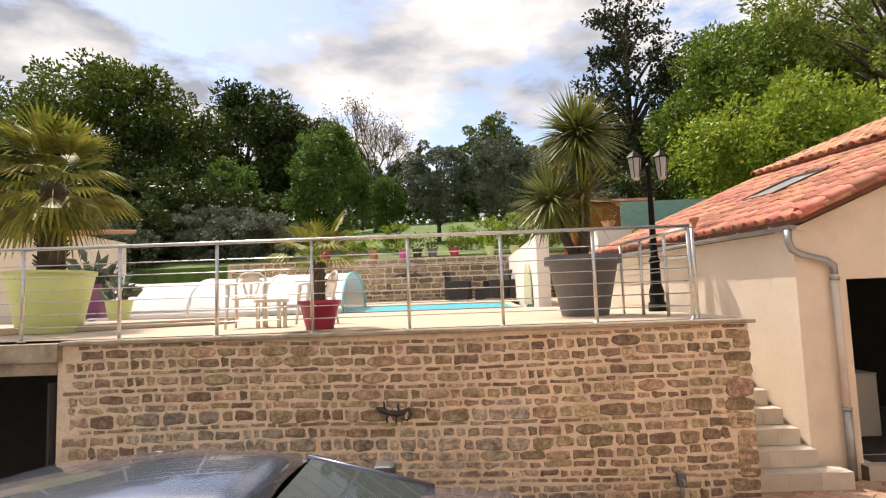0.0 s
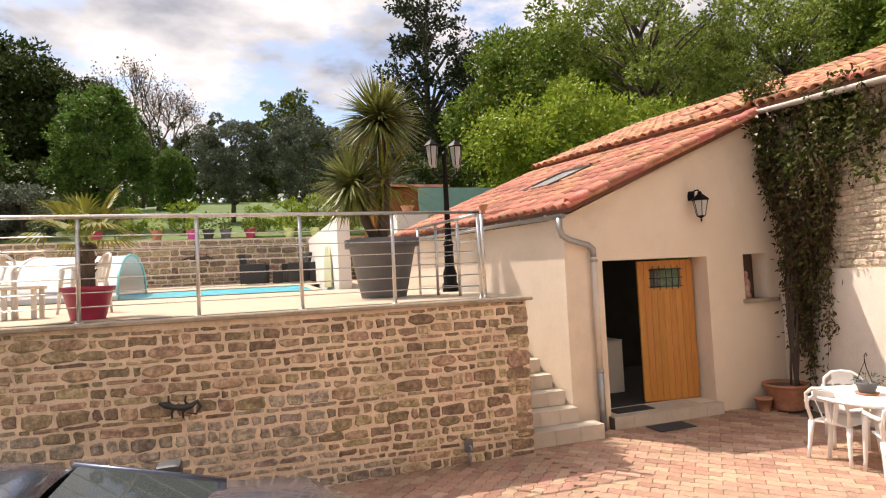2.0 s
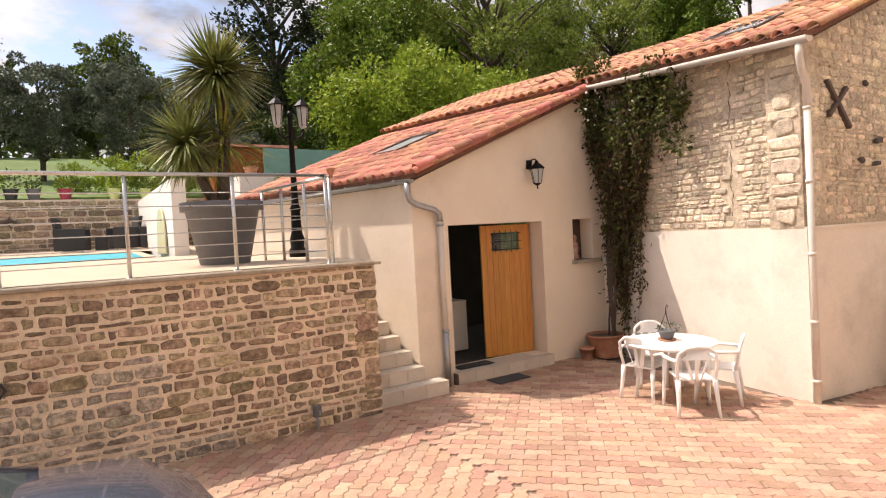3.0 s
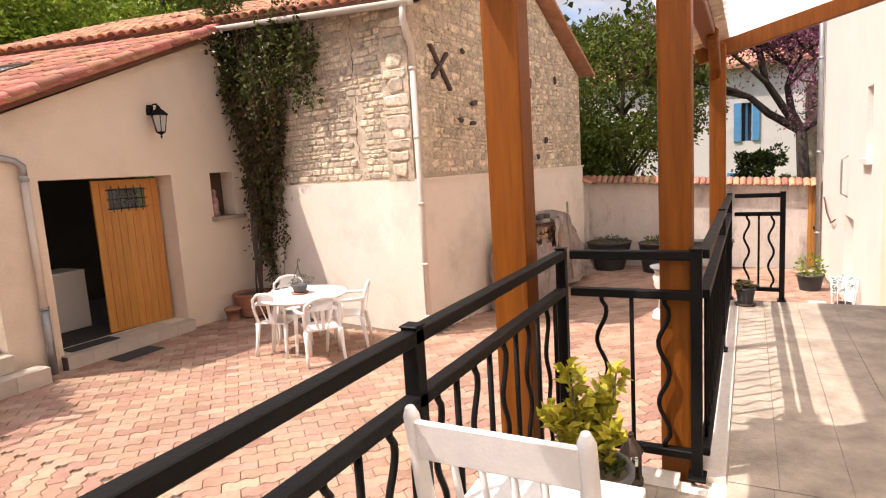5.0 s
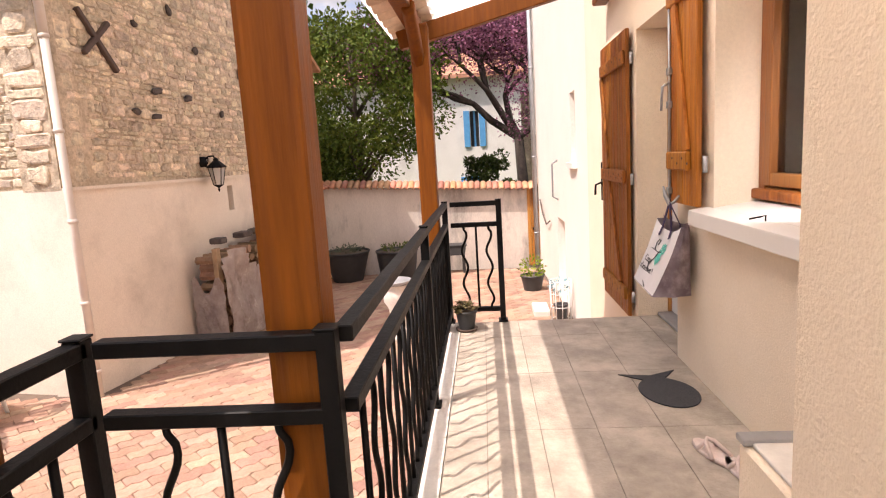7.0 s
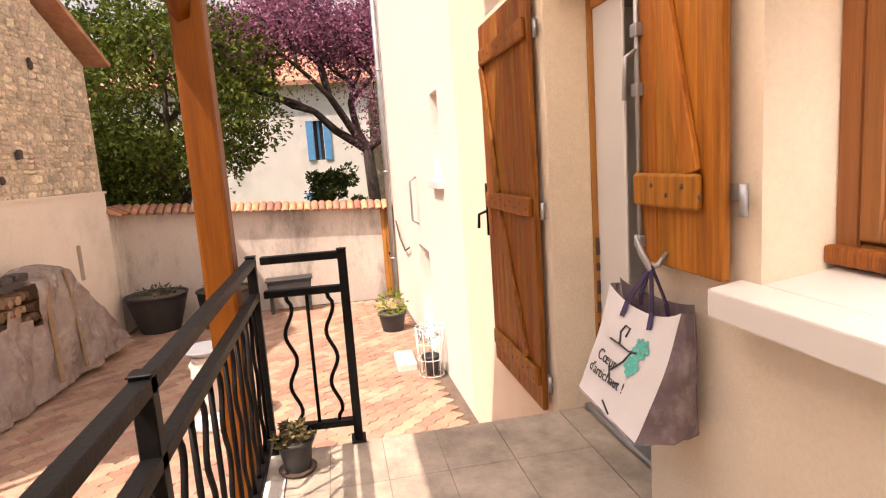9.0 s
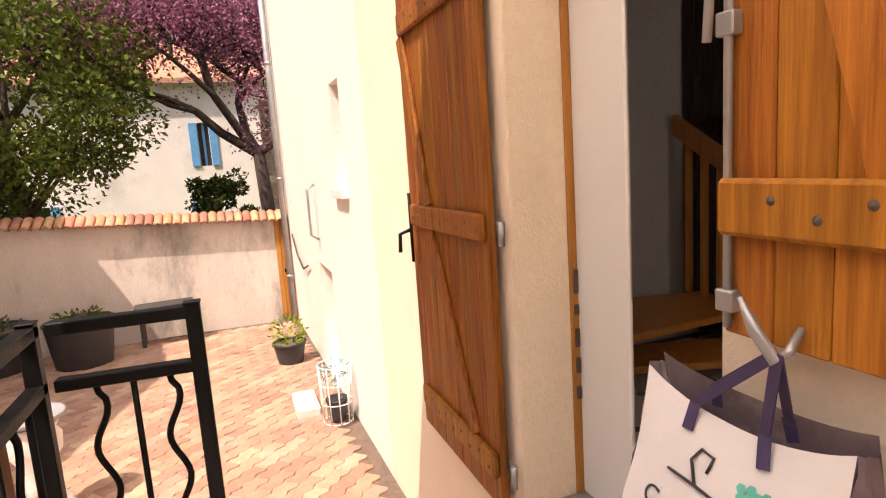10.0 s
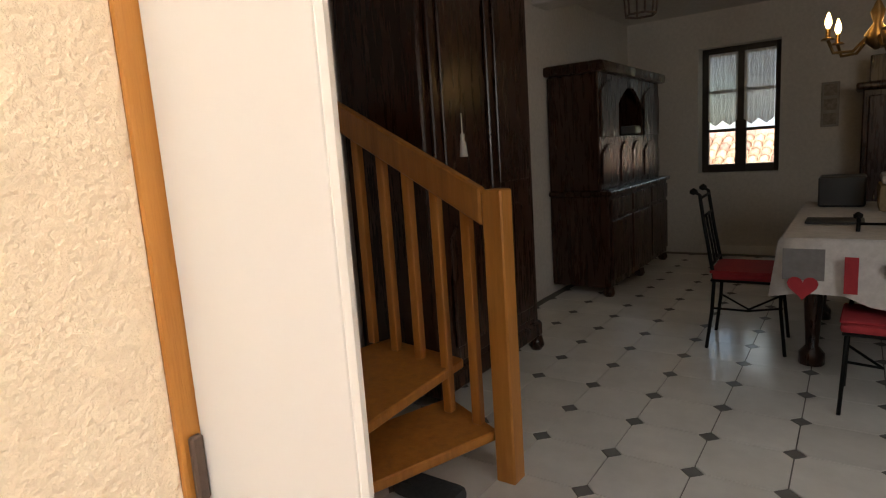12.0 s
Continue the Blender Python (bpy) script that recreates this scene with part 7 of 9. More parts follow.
# window details of the white wall
structure(part("small_window_sill", bx(10.25, 10.80, FY - 0.05, FY + 0.06, 1.06, 1.135, 0.005), WHITEL), "white sill of the small window", "sill")
structure(part("small_window_back", bx(10.2, 10.85, FY - 0.26, FY - 0.24, 1.1, 2.05), WALL_I), "closed white shutter in the small window", "window")
structure(part("low_door_back", bx(11.4, 12.45, FY - 0.26, FY - 0.24, -1.1, 0.3), WALL_I), "closed pale door in the white wall", "door")
tagged(part("wall_chain", tube(bmesh.new(), [(14.9, FY + 0.03, 0.35), (14.2, FY + 0.05, 0.12), (13.6, FY + 0.05, 0.0), (13.2, FY + 0.03, 0.1)], 0.012, 6), IRON_B), "rusty chain hanging along the white wall", "chain")
tagged(part("grab_bar", tube(bmesh.new(), [(12.1, FY + 0.01, 0.55), (12.1, FY + 0.09, 0.6), (12.1, FY + 0.09, 1.1), (12.1, FY + 0.01, 1.15)], 0.014, 6), ZINC), "thin metal grab bar on the white wall", "grab bar")

# ---- outdoor tap and lizard on the pool wall ----
tap = empty("water_post", (3.36, WY - 0.06, GZ), "grey water tap post before the stone wall", "tap")
part("pipe", tube(bmesh.new(), [(0, 0, 0), (0, 0, 0.22)], 0.022, 8), ZINC, tap)
part("box", bx(-0.045, 0.045, -0.04, 0.035, 0.16, 0.30, 0.01, 2), GREYP, tap)
part("spout", tube(bmesh.new(), [(0, -0.02, 0.24), (0, -0.08, 0.24), (0, -0.1, 0.2)], 0.012, 8), ZINC, tap)
lz = []
bm = bmesh.new()
tube(bm, [(-0.2, 0, 0.05), (-0.14, -0.015, 0.03), (-0.06, -0.02, 0.0), (0.03, -0.018, -0.015), (0.1, -0.015, 0.0), (0.16, -0.012, 0.035), (0.19, -0.01, -0.02), (0.14, -0.01, -0.09), (0.06, -0.01, -0.07)], [0.016, 0.034, 0.028, 0.038, 0.03, 0.022, 0.017, 0.012, 0.005], 8)
for a, b in (((-0.07, 0.0), (-0.11, 0.12)), ((-0.05, 0.0), (-0.08, -0.11)), ((0.07, 0.0), (0.05, 0.1)), ((0.06, -0.01), (0.02, -0.12))):
    tube(bm, [(a[0], -0.01, a[1]), ((a[0] + b[0]) / 2 - 0.02, -0.018, (a[1] + b[1]) / 2), (b[0], -0.008, b[1])], [0.016, 0.013, 0.01], 6)
lizard = tagged(part("lizard_ornament", bm, surf("mosaic_black", (0.008, 0.008, 0.009), (0.045, 0.042, 0.038), 60, 0.35)), "black speckled ceramic lizard ornament on the stone wall", "ornament")
lizard.matrix_world = pose(0.27, WY - 0.075, 0.19)
gd_door = tagged(part("garage_leaf", bx(0, 0.04, -1.15, 0, -1.35, 0.52, 0.004), BLACKP), "dark metal garage door leaf standing open", "door")
gd_door.matrix_world = pose(-3.62, WY + 0.0, 0.1, 0, 0, 152)

# ---- parked car ----
CAR = bpy.data.materials.new("car_paint")
CAR.use_nodes = True
cb = CAR.node_tree.nodes["Principled BSDF"]
cb.inputs["Base Color"].default_value = (0.07, 0.085, 0.125, 1)
cb.inputs["Metallic"].default_value, cb.inputs["Roughness"].default_value = 0.45, 0.22
cb.inputs["Coat Weight"].default_value = 0.7
CGL = glass_mat("car_glass", (0.10, 0.12, 0.12), 0.03, 0.6)
car = empty("parked_car", (-0.55, 3.1, GZ), "dark blue-grey parked hatchback seen over the railing", "car")
SEC = [(-2.05, 0.62, 0.30, 0.72, 0.55), (-1.95, 0.76, 0.22, 0.95, 0.62), (-1.5, 0.84, 0.20, 0.98, 0.70), (-0.6, 0.86, 0.20, 0.97, 0.72), (0.35, 0.86, 0.20, 0.95, 0.72), (1.3, 0.85, 0.20, 1.10, 0.72), (1.8, 0.83, 0.20, 1.06, 0.68), (2.06, 0.76, 0.22, 0.94, 0.58), (2.2, 0.62, 0.30, 0.74, 0.44)]
bm = bmesh.new()
rings = []
for x, w, zb, zt, wt in SEC:
    pr = [(-w * 0.9, zb), (-w, zb + 0.12), (-w, lerp(zb, zt, 0.62)), (-w * 0.96, zt - 0.06), (-wt, zt), (-wt * 0.5, zt + 0.035), (0, zt + 0.045), (wt * 0.5, zt + 0.035), (wt, zt), (w * 0.96, zt - 0.06), (w, lerp(zb, zt, 0.62)), (w, zb + 0.12), (w * 0.9, zb)]
    rings.append([bm.verts.new((x, y, z)) for y, z in pr])
for a, b in zip(rings, rings[1:]):
    for i in range(len(a)):
        bm.faces.new((a[i], a[(i + 1) % len(a)], b[(i + 1) % len(b)], b[i])).smooth = True
bm.faces.new(rings[0]); bm.faces.new(rings[-1][::-1])
bmesh.ops.recalc_face_normals(bm, faces=bm.faces)
part("body", bm, CAR, car)
CAB = [(-1.85, 0.66, 0.97), (-1.45, 0.60, 1.22), (-0.9, 0.585, 1.36), (-0.1, 0.575, 1.43), (0.42, 0.56, 1.41), (0.62, 0.555, 1.345), (1.45, 0.66, 0.98)]
bm = bmesh.new()
rr = []
for x, w, z in CAB[1:6]:
    pr = [(-w, z - 0.07), (-w * 0.97, z - 0.03), (-w * 0.86, z - 0.005), (-w * 0.45, z + 0.018), (0, z + 0.026), (w * 0.45, z + 0.018), (w * 0.86, z - 0.005), (w * 0.97, z - 0.03), (w, z - 0.07)]
    rr.append([bm.verts.new((x, y, zz)) for y, zz in pr])
for a, b in zip(rr, rr[1:]):
    for i in range(len(a) - 1):
        bm.faces.new((a[i], a[i + 1], b[i + 1], b[i])).smooth = True
bmesh.ops.recalc_face_normals(bm, faces=bm.faces)
bmesh.ops.solidify(bm, geom=bm.faces[:], thickness=0.02)
part("roof", bm, CAR, car)


def quad_panel(pts, mat, name, label=""):
    bm = bmesh.new()
    bm.faces.new([bm.verts.new(p) for p in pts])
    bmesh.ops.subdivide_edges(bm, edges=bm.edges[:], cuts=4, use_grid_fill=True)
    bmesh.ops.solidify(bm, geom=bm.faces[:], thickness=0.008)
    return part(name, bm, mat, car, label)


quad_panel([(0.63, -0.52, 1.33), (0.63, 0.52, 1.33), (1.3, 0.64, 1.11), (1.3, -0.64, 1.11)], CGL, "windscreen", "dark windscreen")
quad_panel([(-1.47, -0.55, 1.20), (-1.84, -0.62, 0.98), (-1.84, 0.62, 0.98), (-1.47, 0.55, 1.20)], CGL, "rear_window")
for s in (-1, 1):
    quad_panel([(-1.42, s * 0.6, 1.16), (-1.75, s * 0.69, 0.98), (-0.35, s * 0.74, 0.98), (-0.35, s * 0.585, 1.37)], CGL, "side_window")
    quad_panel([(-0.28, s * 0.585, 1.37), (-0.28, s * 0.74, 0.98), (1.2, s * 0.74, 1.03), (0.55, s * 0.57, 1.30)], CGL, "side_window")
    part("pillar", tube(bmesh.new(), [(0.6, s * 0.555, 1.33), (1.34, s * 0.70, 1.09)], 0.03, 8), CAR, car)
    part("pillar", tube(bmesh.new(), [(-1.47, s * 0.60, 1.18), (-1.88, s * 0.68, 0.95)], 0.045, 8), CAR, car)
    part("pillar", tube(bmesh.new(), [(-0.32, s * 0.59, 1.38), (-0.32, s * 0.74, 0.96)], 0.03, 8), BLACKP, car)
    mi = part("mirror", bevelled(cuboid(bmesh.new(), 0.95, 1.09, *sorted((s * 0.80, s * 0.98)), 1.06, 1.2), 0.03, 2), BLACKP, car)
    part("mirror_glass", cuboid(bmesh.new(), 0.944, 0.949, *sorted((s * 0.82, s * 0.96)), 1.08, 1.18), CGL, mi)
    for x in (-1.3, 1.3):
        wb = bmesh.new()
        lathe(wb, (0, 0, 0), [(0.18, -0.1), (0.28, -0.1), (0.31, -0.06), (0.31, 0.06), (0.28, 0.1), (0.18, 0.1)], 24)
        bmesh.ops.rotate(wb, verts=wb.verts, matrix=Matrix.Rotation(math.pi / 2, 3, "X"))
        bmesh.ops.translate(wb, verts=wb.verts, vec=(x, s * 0.77, 0.31))
        wheel = part("wheel", wb, RUBBER, car)
        rb = bmesh.new()
        lathe(rb, (0, 0, 0), [(0.17, -0.09), (0.178, 0.0), (0.17, 0.09)], 20)
        bmesh.ops.rotate(rb, verts=rb.verts, matrix=Matrix.Rotation(math.pi / 2, 3, "X"))
        bmesh.ops.translate(rb, verts=rb.verts, vec=(x, s * 0.77, 0.31))
        part("rim", rb, ZINC, wheel)
part("dashboard", bx(0.85, 1.4, -0.6, 0.6, 0.88, 0.95, 0.02), BLACKP, car)
for y in (-0.33, 0.33):
    part("seat", bx(-0.35, -0.15, y - 0.24, y + 0.24, 0.5, 1.22, 0.05, 2), BLACKP, car)

# ---- pool ----
WATER = bpy.data.materials.new("pool_water")
WATER.use_nodes = True
wb_ = WATER.node_tree.nodes["Principled BSDF"]
wb_.inputs["Base Color"].default_value = (0.10, 0.50, 0.62, 1)
wb_.inputs["Roughness"].default_value = 0.25
wb_.inputs["Specular IOR Level"].default_value = 0.12
wnz = WATER.node_tree.nodes.new("ShaderNodeTexNoise")
wnz.inputs["Scale"].default_value = 5
wbp = WATER.node_tree.nodes.new("ShaderNodeBump")
wbp.inputs["Strength"].default_value, wbp.inputs["Distance"].default_value = 0.3, 0.02
WATER.node_tree.links.new(wnz.outputs["Fac"], wbp.inputs["Height"])
WATER.node_tree.links.new(wbp.outputs["Normal"], wb_.inputs["Normal"])
DOME = glass_mat("polycarbonate", (0.93, 0.94, 0.93), 0.12, 0.10)
CYAN = surf("cyan_edge", (0.20, 0.55, 0.56), (0.26, 0.62, 0.62), 5, 0.4)
bm = bmesh.new()
pv = [(-6.0, 14.4), (2.55, 14.4), (2.55, 17.6), (-6.0, 17.6)]
prism(bm, [(x, y, patio_z(y) - 0.5) for x, y in pv], (0, 0, 0.495))
pw = structure(part("water", bm, WATER), "turquoise pool water", "water")
bm = bmesh.new()
for a, b in zip(pv, pv[1:] + pv[:1]):
    bar(bm, (*a, patio_z(a[1]) - 0.03), (*b, patio_z(b[1]) - 0.03), 0.22, 0.07)
structure(part("pool_edge", bm, PATIO), "pale stone edging of the pool", "edging")
dome = empty("pool_enclosure", (-4.8, 16.1, 1.21), "low arched translucent pool enclosure with cyan end arch", "pool cover")


def arch(u, r=1.85, h=1.06):
    a = math.pi * u
    return (-r * math.cos(a), h * math.sin(a) ** 0.72)


for i, (x0, x1, k) in enumerate(((-3.0, -0.7, 0.9), (-0.72, 1.2, 0.95), (1.18, 3.1, 1.0))):
    bm = bmesh.new()
    n = 24
    a = [bm.verts.new((x0, arch(j / n, 1.85 * k, 1.06 * k)[0], arch(j / n, 1.85 * k, 1.06 * k)[1])) for j in range(n + 1)]
    b = [bm.verts.new((x1, arch(j / n, 1.85 * k, 1.06 * k)[0], arch(j / n, 1.85 * k, 1.06 * k)[1])) for j in range(n + 1)]
    for j in range(n):
        bm.faces.new((a[j], a[j + 1], b[j + 1], b[j])).smooth = True
    bmesh.ops.solidify(bm, geom=bm.faces[:], thickness=0.012)
    seg = part("section", bm, DOME, dome)
    for xx in (x0, x1):
        part("rib", tube(bmesh.new(), [(xx, *arch(j / 16, 1.86 * k, 1.07 * k)) for j in range(17)], 0.03, 6), CYAN if (i == 2 and xx == x1) else WHITEP, seg)
    for s in (-1, 1):
        part("runner", bx(x0, x1, s * 1.85 * k - 0.05, s * 1.85 * k + 0.05, 0.0, 0.12, 0.01), WHITEP, seg)
bm = bmesh.new()
n = 16
lo = [bm.verts.new((-3.0 - 0.75 * math.sin(math.pi * j / n), -1.66 * math.cos(math.pi * j / n), 0.03)) for j in range(n + 1)]
hi = [bm.verts.new((-3.0, *arch(j / n, 1.66, 0.95))) for j in range(n + 1)]
for j in range(n):
    bm.faces.new((lo[j], lo[j + 1], hi[j + 1], hi[j])).smooth = True
part("end_shell", bm, DOME, dome)
ramp = tagged(part("paving_ramp", prism(bmesh.new(), [(-6.4, 8.4, 1.11), (-3.0, 10.2, 1.14), (-3.0, 10.9, 1.14), (-6.4, 9.2, 1.12)], (0, 0, 0.10)), PATIO), "low raised strip of paving on the patio", "kerb")

# ---- plants in pots on the patio ----
def frond_fan(bm, base, direction, length, spread, n, droop):
    """A fan palm leaf: a stalk and narrow blades."""
    base, d = Vector(base), Vector(direction).normalized()
    s = d.cross(Vector((0, 0, 1)))
    s = s.normalized() if s.length > 0.01 else Vector((1, 0, 0))
    hub = base + d * length * 0.45
    w0 = 0.008
    a = [bm.verts.new(base + s * w0), bm.verts.new(base - s * w0), bm.verts.new(hub - s * w0), bm.verts.new(hub + s * w0)]
    bm.faces.new(a)
    for i in range(n):
        t = (i / (n - 1) - 0.5) * 2 * spread
        bd = (d * math.cos(t) + s * math.sin(t)).normalized()
        ln = length * 0.6 * (0.75 + 0.25 * math.cos(t))
        mid = hub + bd * ln * 0.55
        tip = hub + bd * ln + Vector((0, 0, -droop * ln))
        sw = bd.cross(Vector((0, 0, 1)))
        sw = (sw.normalized() if sw.length > 0.01 else s) * 0.016 * length / 0.6
        up = Vector((0, 0, 0.012))
        v = [bm.verts.new(hub), bm.verts.new(mid + sw + up), bm.verts.new(tip), bm.verts.new(mid - sw + up)]
        bm.faces.new(v)
    return bm


def fan_palm(name, at, label, pot_mat, r0, r1, h, trunk, tr, fronds, flen, lean=0.0, low=-0.75):
    th = empty(name, at, label, "potted palm")
    part("pot", pot_body(bmesh.new(), (0, 0, 0), r0, r1, h, 0.05, 0.02, 28), pot_mat, th)
    soil((0, 0, 0), r1 * 0.93, h - 0.04, th)
    bm = bmesh.new()
    tube(bm, [(lean * k / 6, 0, h - 0.05 + trunk * k / 6) for k in range(7)], [tr * (1.15 - 0.1 * k / 6) for k in range(7)], 12)
    for k in range(int(60 * trunk)):
        z = h + trunk * rng.uniform(0.02, 1)
        a = rng.uniform(0, 6.28)
        c = Vector((lean * (z - h) / trunk + tr * math.cos(a), tr * math.sin(a), z))
        o = Vector((math.cos(a), math.sin(a), 0.9))
        tube(bm, [c, c + o * tr * 0.5], [0.022, 0.008], 4)
    part("trunk", bm, BARK, th)
    bm = bmesh.new()
    for k in range(fronds):
        a = k * 2.4 + rng.normal() * 0.2
        e = lerp(1.25, low, (k + 0.5) / fronds) + rng.normal() * 0.1
        frond_fan(bm, (lean, 0, h + trunk), (math.cos(a) * math.cos(e), math.sin(a) * math.cos(e), math.sin(e)), flen * rng.uniform(0.85, 1.1), 1.25, 17, 0.12 + 0.25 * (k / fronds))
    part("fronds", bm, PALM, th)
    return th


fan_palm("fan_palm", (-5.35, 9.2, patio_z(9.2)), "tall fan palm in a large pale green pot", LIME, 0.43, 0.62, 0.95, 1.45, 0.17, 40, 1.25, 0.0, -1.0)
fan_palm("fan_palm", (-0.72, 7.45, patio_z(7.45)), "small fan palm in a crimson pot on the patio", FUCHSIA, 0.17, 0.25, 0.36, 0.50, 0.065, 15, 0.72, 0.0, -0.12)


def blade_head(bm, c, n, ln, low=-0.5):
    for k in range(n):
        a = rng.uniform(0, 6.28)
        e = math.asin(rng.uniform(math.sin(low), 1))
        d = Vector((math.cos(a) * math.cos(e), math.sin(a) * math.cos(e), math.sin(e)))
        s = d.cross(Vector((0, 0, 1)))
        s = (s.normalized() if s.length > 0.01 else Vector((1, 0, 0))) * 0.022
        L2 = ln * rng.uniform(0.75, 1.1)
        c = Vector(c)
        sag = Vector((0, 0, -0.22 * L2 * math.cos(e) ** 2))
        p1, p2 = c + d * L2 * 0.5, c + d * L2 + sag
        v = [bm.verts.new(c - s * 0.4), bm.verts.new(c + s * 0.4), bm.verts.new(p1 + s), bm.verts.new(p1 - s), bm.verts.new(p2)]
        bm.faces.new((v[0], v[1], v[2], v[3]))
        bm.faces.new((v[3], v[2], v[4]))
    return bm


co = empty("cordyline", (2.92, 8.85, patio_z(8.85)), "two-headed cabbage palm in a tall dark grey pot", "potted palm")
part("pot", pot_body(bmesh.new(), (0, 0, 0), 0.34, 0.52, 0.88, 0.12, 0.02, 28), GREYP, co)
soil((0, 0, 0), 0.48, 0.82, co)
part("trunk", tube(bmesh.new(), [(0, 0, 0.78), (0.05, 0, 1.3), (0.1, 0, 1.8), (0.04, 0, 2.65)], [0.09, 0.08, 0.07, 0.06], 10), BARK, co)
part("trunk", tube(bmesh.new(), [(-0.05, 0, 0.78), (-0.25, 0.02, 1.2), (-0.42, 0.02, 1.65)], [0.08, 0.07, 0.06], 10), BARK, co)
SPIKE = surf("cordyline_leaf", (0.10, 0.13, 0.03), (0.24, 0.26, 0.08), 8, 0.45, rand=0.35, sub=0.2)
part("leaf_head", blade_head(bmesh.new(), (0.04, 0, 2.7), 520, 0.82, -0.75), SPIKE, co)
part("leaf_head", blade_head(bmesh.new(), (-0.42, 0.02, 1.7), 420, 0.78, -1.0), SPIKE, co)
part("dry_leaves", blade_head(bmesh.new(), (0.06, 0, 1.75), 90, 0.85, -1.4), PALM, co)

lp = empty("street_lamp", (4.22, 9.5, patio_z(9.5)), "black cast iron lamp post with two lanterns", "lamp post")
part("post", lathe(bmesh.new(), (0, 0, 0), [(0.14, 0), (0.14, 0.12), (0.11, 0.16), (0.12, 0.3), (0.085, 0.42), (0.075, 0.75), (0.095, 0.8), (0.06, 0.86), (0.05, 1.2), (0.038, 2.3), (0.055, 2.33), (0.03, 2.4)], 14), IRON, lp)
for s in (-1, 1):
    part("arm", tube(bmesh.new(), [(0, 0, 2.02), (s * 0.1, 0, 1.95), (s * 0.2, 0, 2.02), (s * 0.215, 0, 2.12)], 0.016, 8), IRON, lp)
    le = part("lantern", lathe(bmesh.new(), (s * 0.215, 0, 2.12), [(0.03, 0), (0.07, 0.04), (0.075, 0.05), (0.11, 0.36)], 6, False), glass_pane, lp, "pale glass lantern")
    part("lantern_cap", lathe(bmesh.new(), (s * 0.215, 0, 2.48), [(0.135, 0), (0.14, 0.015), (0.07, 0.09), (0.03, 0.12), (0.008, 0.19)], 6, False), IRON, le)
    for k in range(6):
        a = k * math.pi / 3
        part("rib", tube(bmesh.new(), [(s * 0.215 + 0.073 * math.cos(a), 0.073 * math.sin(a), 2.16), (s * 0.215 + 0.113 * math.cos(a), 0.113 * math.sin(a), 2.48)], 0.008, 5), IRON, le)

BEIGEP = surf("beige_plastic", (0.62, 0.56, 0.48), (0.68, 0.62, 0.54), 3, 0.45)
pc = plastic_chair((-2.0, 8.55, patio_z(8.55)), 10, BEIGEP, "patio_chair", "pale beige plastic armchair on the patio", "patio chairs")
copy_thing(pc, pose(-1.15, 9.2, patio_z(9.2), 0, 0, -60))
st = tagged(part("side_table", bx(-1.85, -1.45, 8.3, 8.7, patio_z(8.5) + 0.36, patio_z(8.5) + 0.40, 0.01, 2), BEIGEP), "low beige plastic side table on the patio", "table")
for a, b in ((-1.8, 8.35), (-1.5, 8.35), (-1.8, 8.65), (-1.5, 8.65)):
    lg = part("leg", bx(a - 0.025, a + 0.025, b - 0.025, b + 0.025, patio_z(8.5), patio_z(8.5) + 0.36, 0.005), BEIGEP, st)

WICK = surf("black_wicker", (0.018, 0.016, 0.016), (0.05, 0.045, 0.043), 60, 0.6, 0.6, 120)
wc = empty("wicker_armchair", (1.2, 19.4, patio_z(19.4)), "black wicker armchair beside the pool", "armchair", "wicker armchairs", rz=80)
part("seat", bx(-0.36, 0.36, -0.36, 0.34, 0.05, 0.42, 0.03, 2), WICK, wc)
part("backrest", bevelled(prism(bmesh.new(), [(-0.36, 0.26, 0.42), (0.36, 0.26, 0.42), (0.36, 0.36, 0.95), (-0.36, 0.36, 0.95)], (0, 0.1, 0)), 0.03, 2), WICK, wc)
for s in (-1, 1):
    part("armrest", bx(*sorted((s * 0.36, s * 0.46)), -0.36, 0.4, 0.03, 0.64, 0.03, 2), WICK, wc)
copy_thing(wc, pose(2.45, 19.5, patio_z(19.5), 0, 0, -80))
copy_thing(wc, pose(3.25, 19.3, patio_z(19.3), 0, 0, -100))
wt_ = tagged(part("wicker_table", bx(1.72, 2.02, 19.2, 19.6, patio_z(19.4), patio_z(19.4) + 0.42, 0.02, 2), WICK), "small black wicker table between the armchairs", "table")
bm = bmesh.new()
tube(bm, [(-0.55, 0, 0), (-0.3, -0.02, 0.1), (0.0, -0.03, 0.05), (0.3, -0.02, 0.1), (0.5, 0, 0.0)], [0.015, 0.04, 0.06, 0.05, 0.02], 6)
for x in (-0.15, 0.2):
    for s in (-1, 1):
        tube(bm, [(x, -0.02, 0.06), (x + 0.08, -0.03, 0.06 + s * 0.18)], [0.03, 0.012], 5)
orn = tagged(part("wall_ornament", bm, IRON_B), "dark lizard ornament on the garden wall", "ornament")
orn.matrix_world = pose(-0.55, 20.76, 2.3)
dm = tagged(part("arched_panel", bevelled(prism(bmesh.new(), [(2.98, 15.6 + 0.7 * math.cos(t), 1.25 + 1.1 * max(0, math.sin(t)) ** 0.7) for t in [math.pi * k / 12 for k in range(13)]], (-0.04, 0, 0)), 0.01), surf("yellow_lattice", (0.55, 0.48, 0.26), (0.64, 0.58, 0.36), 9, 0.7)), "pale yellow arched lattice leaning on the wall", "lattice")

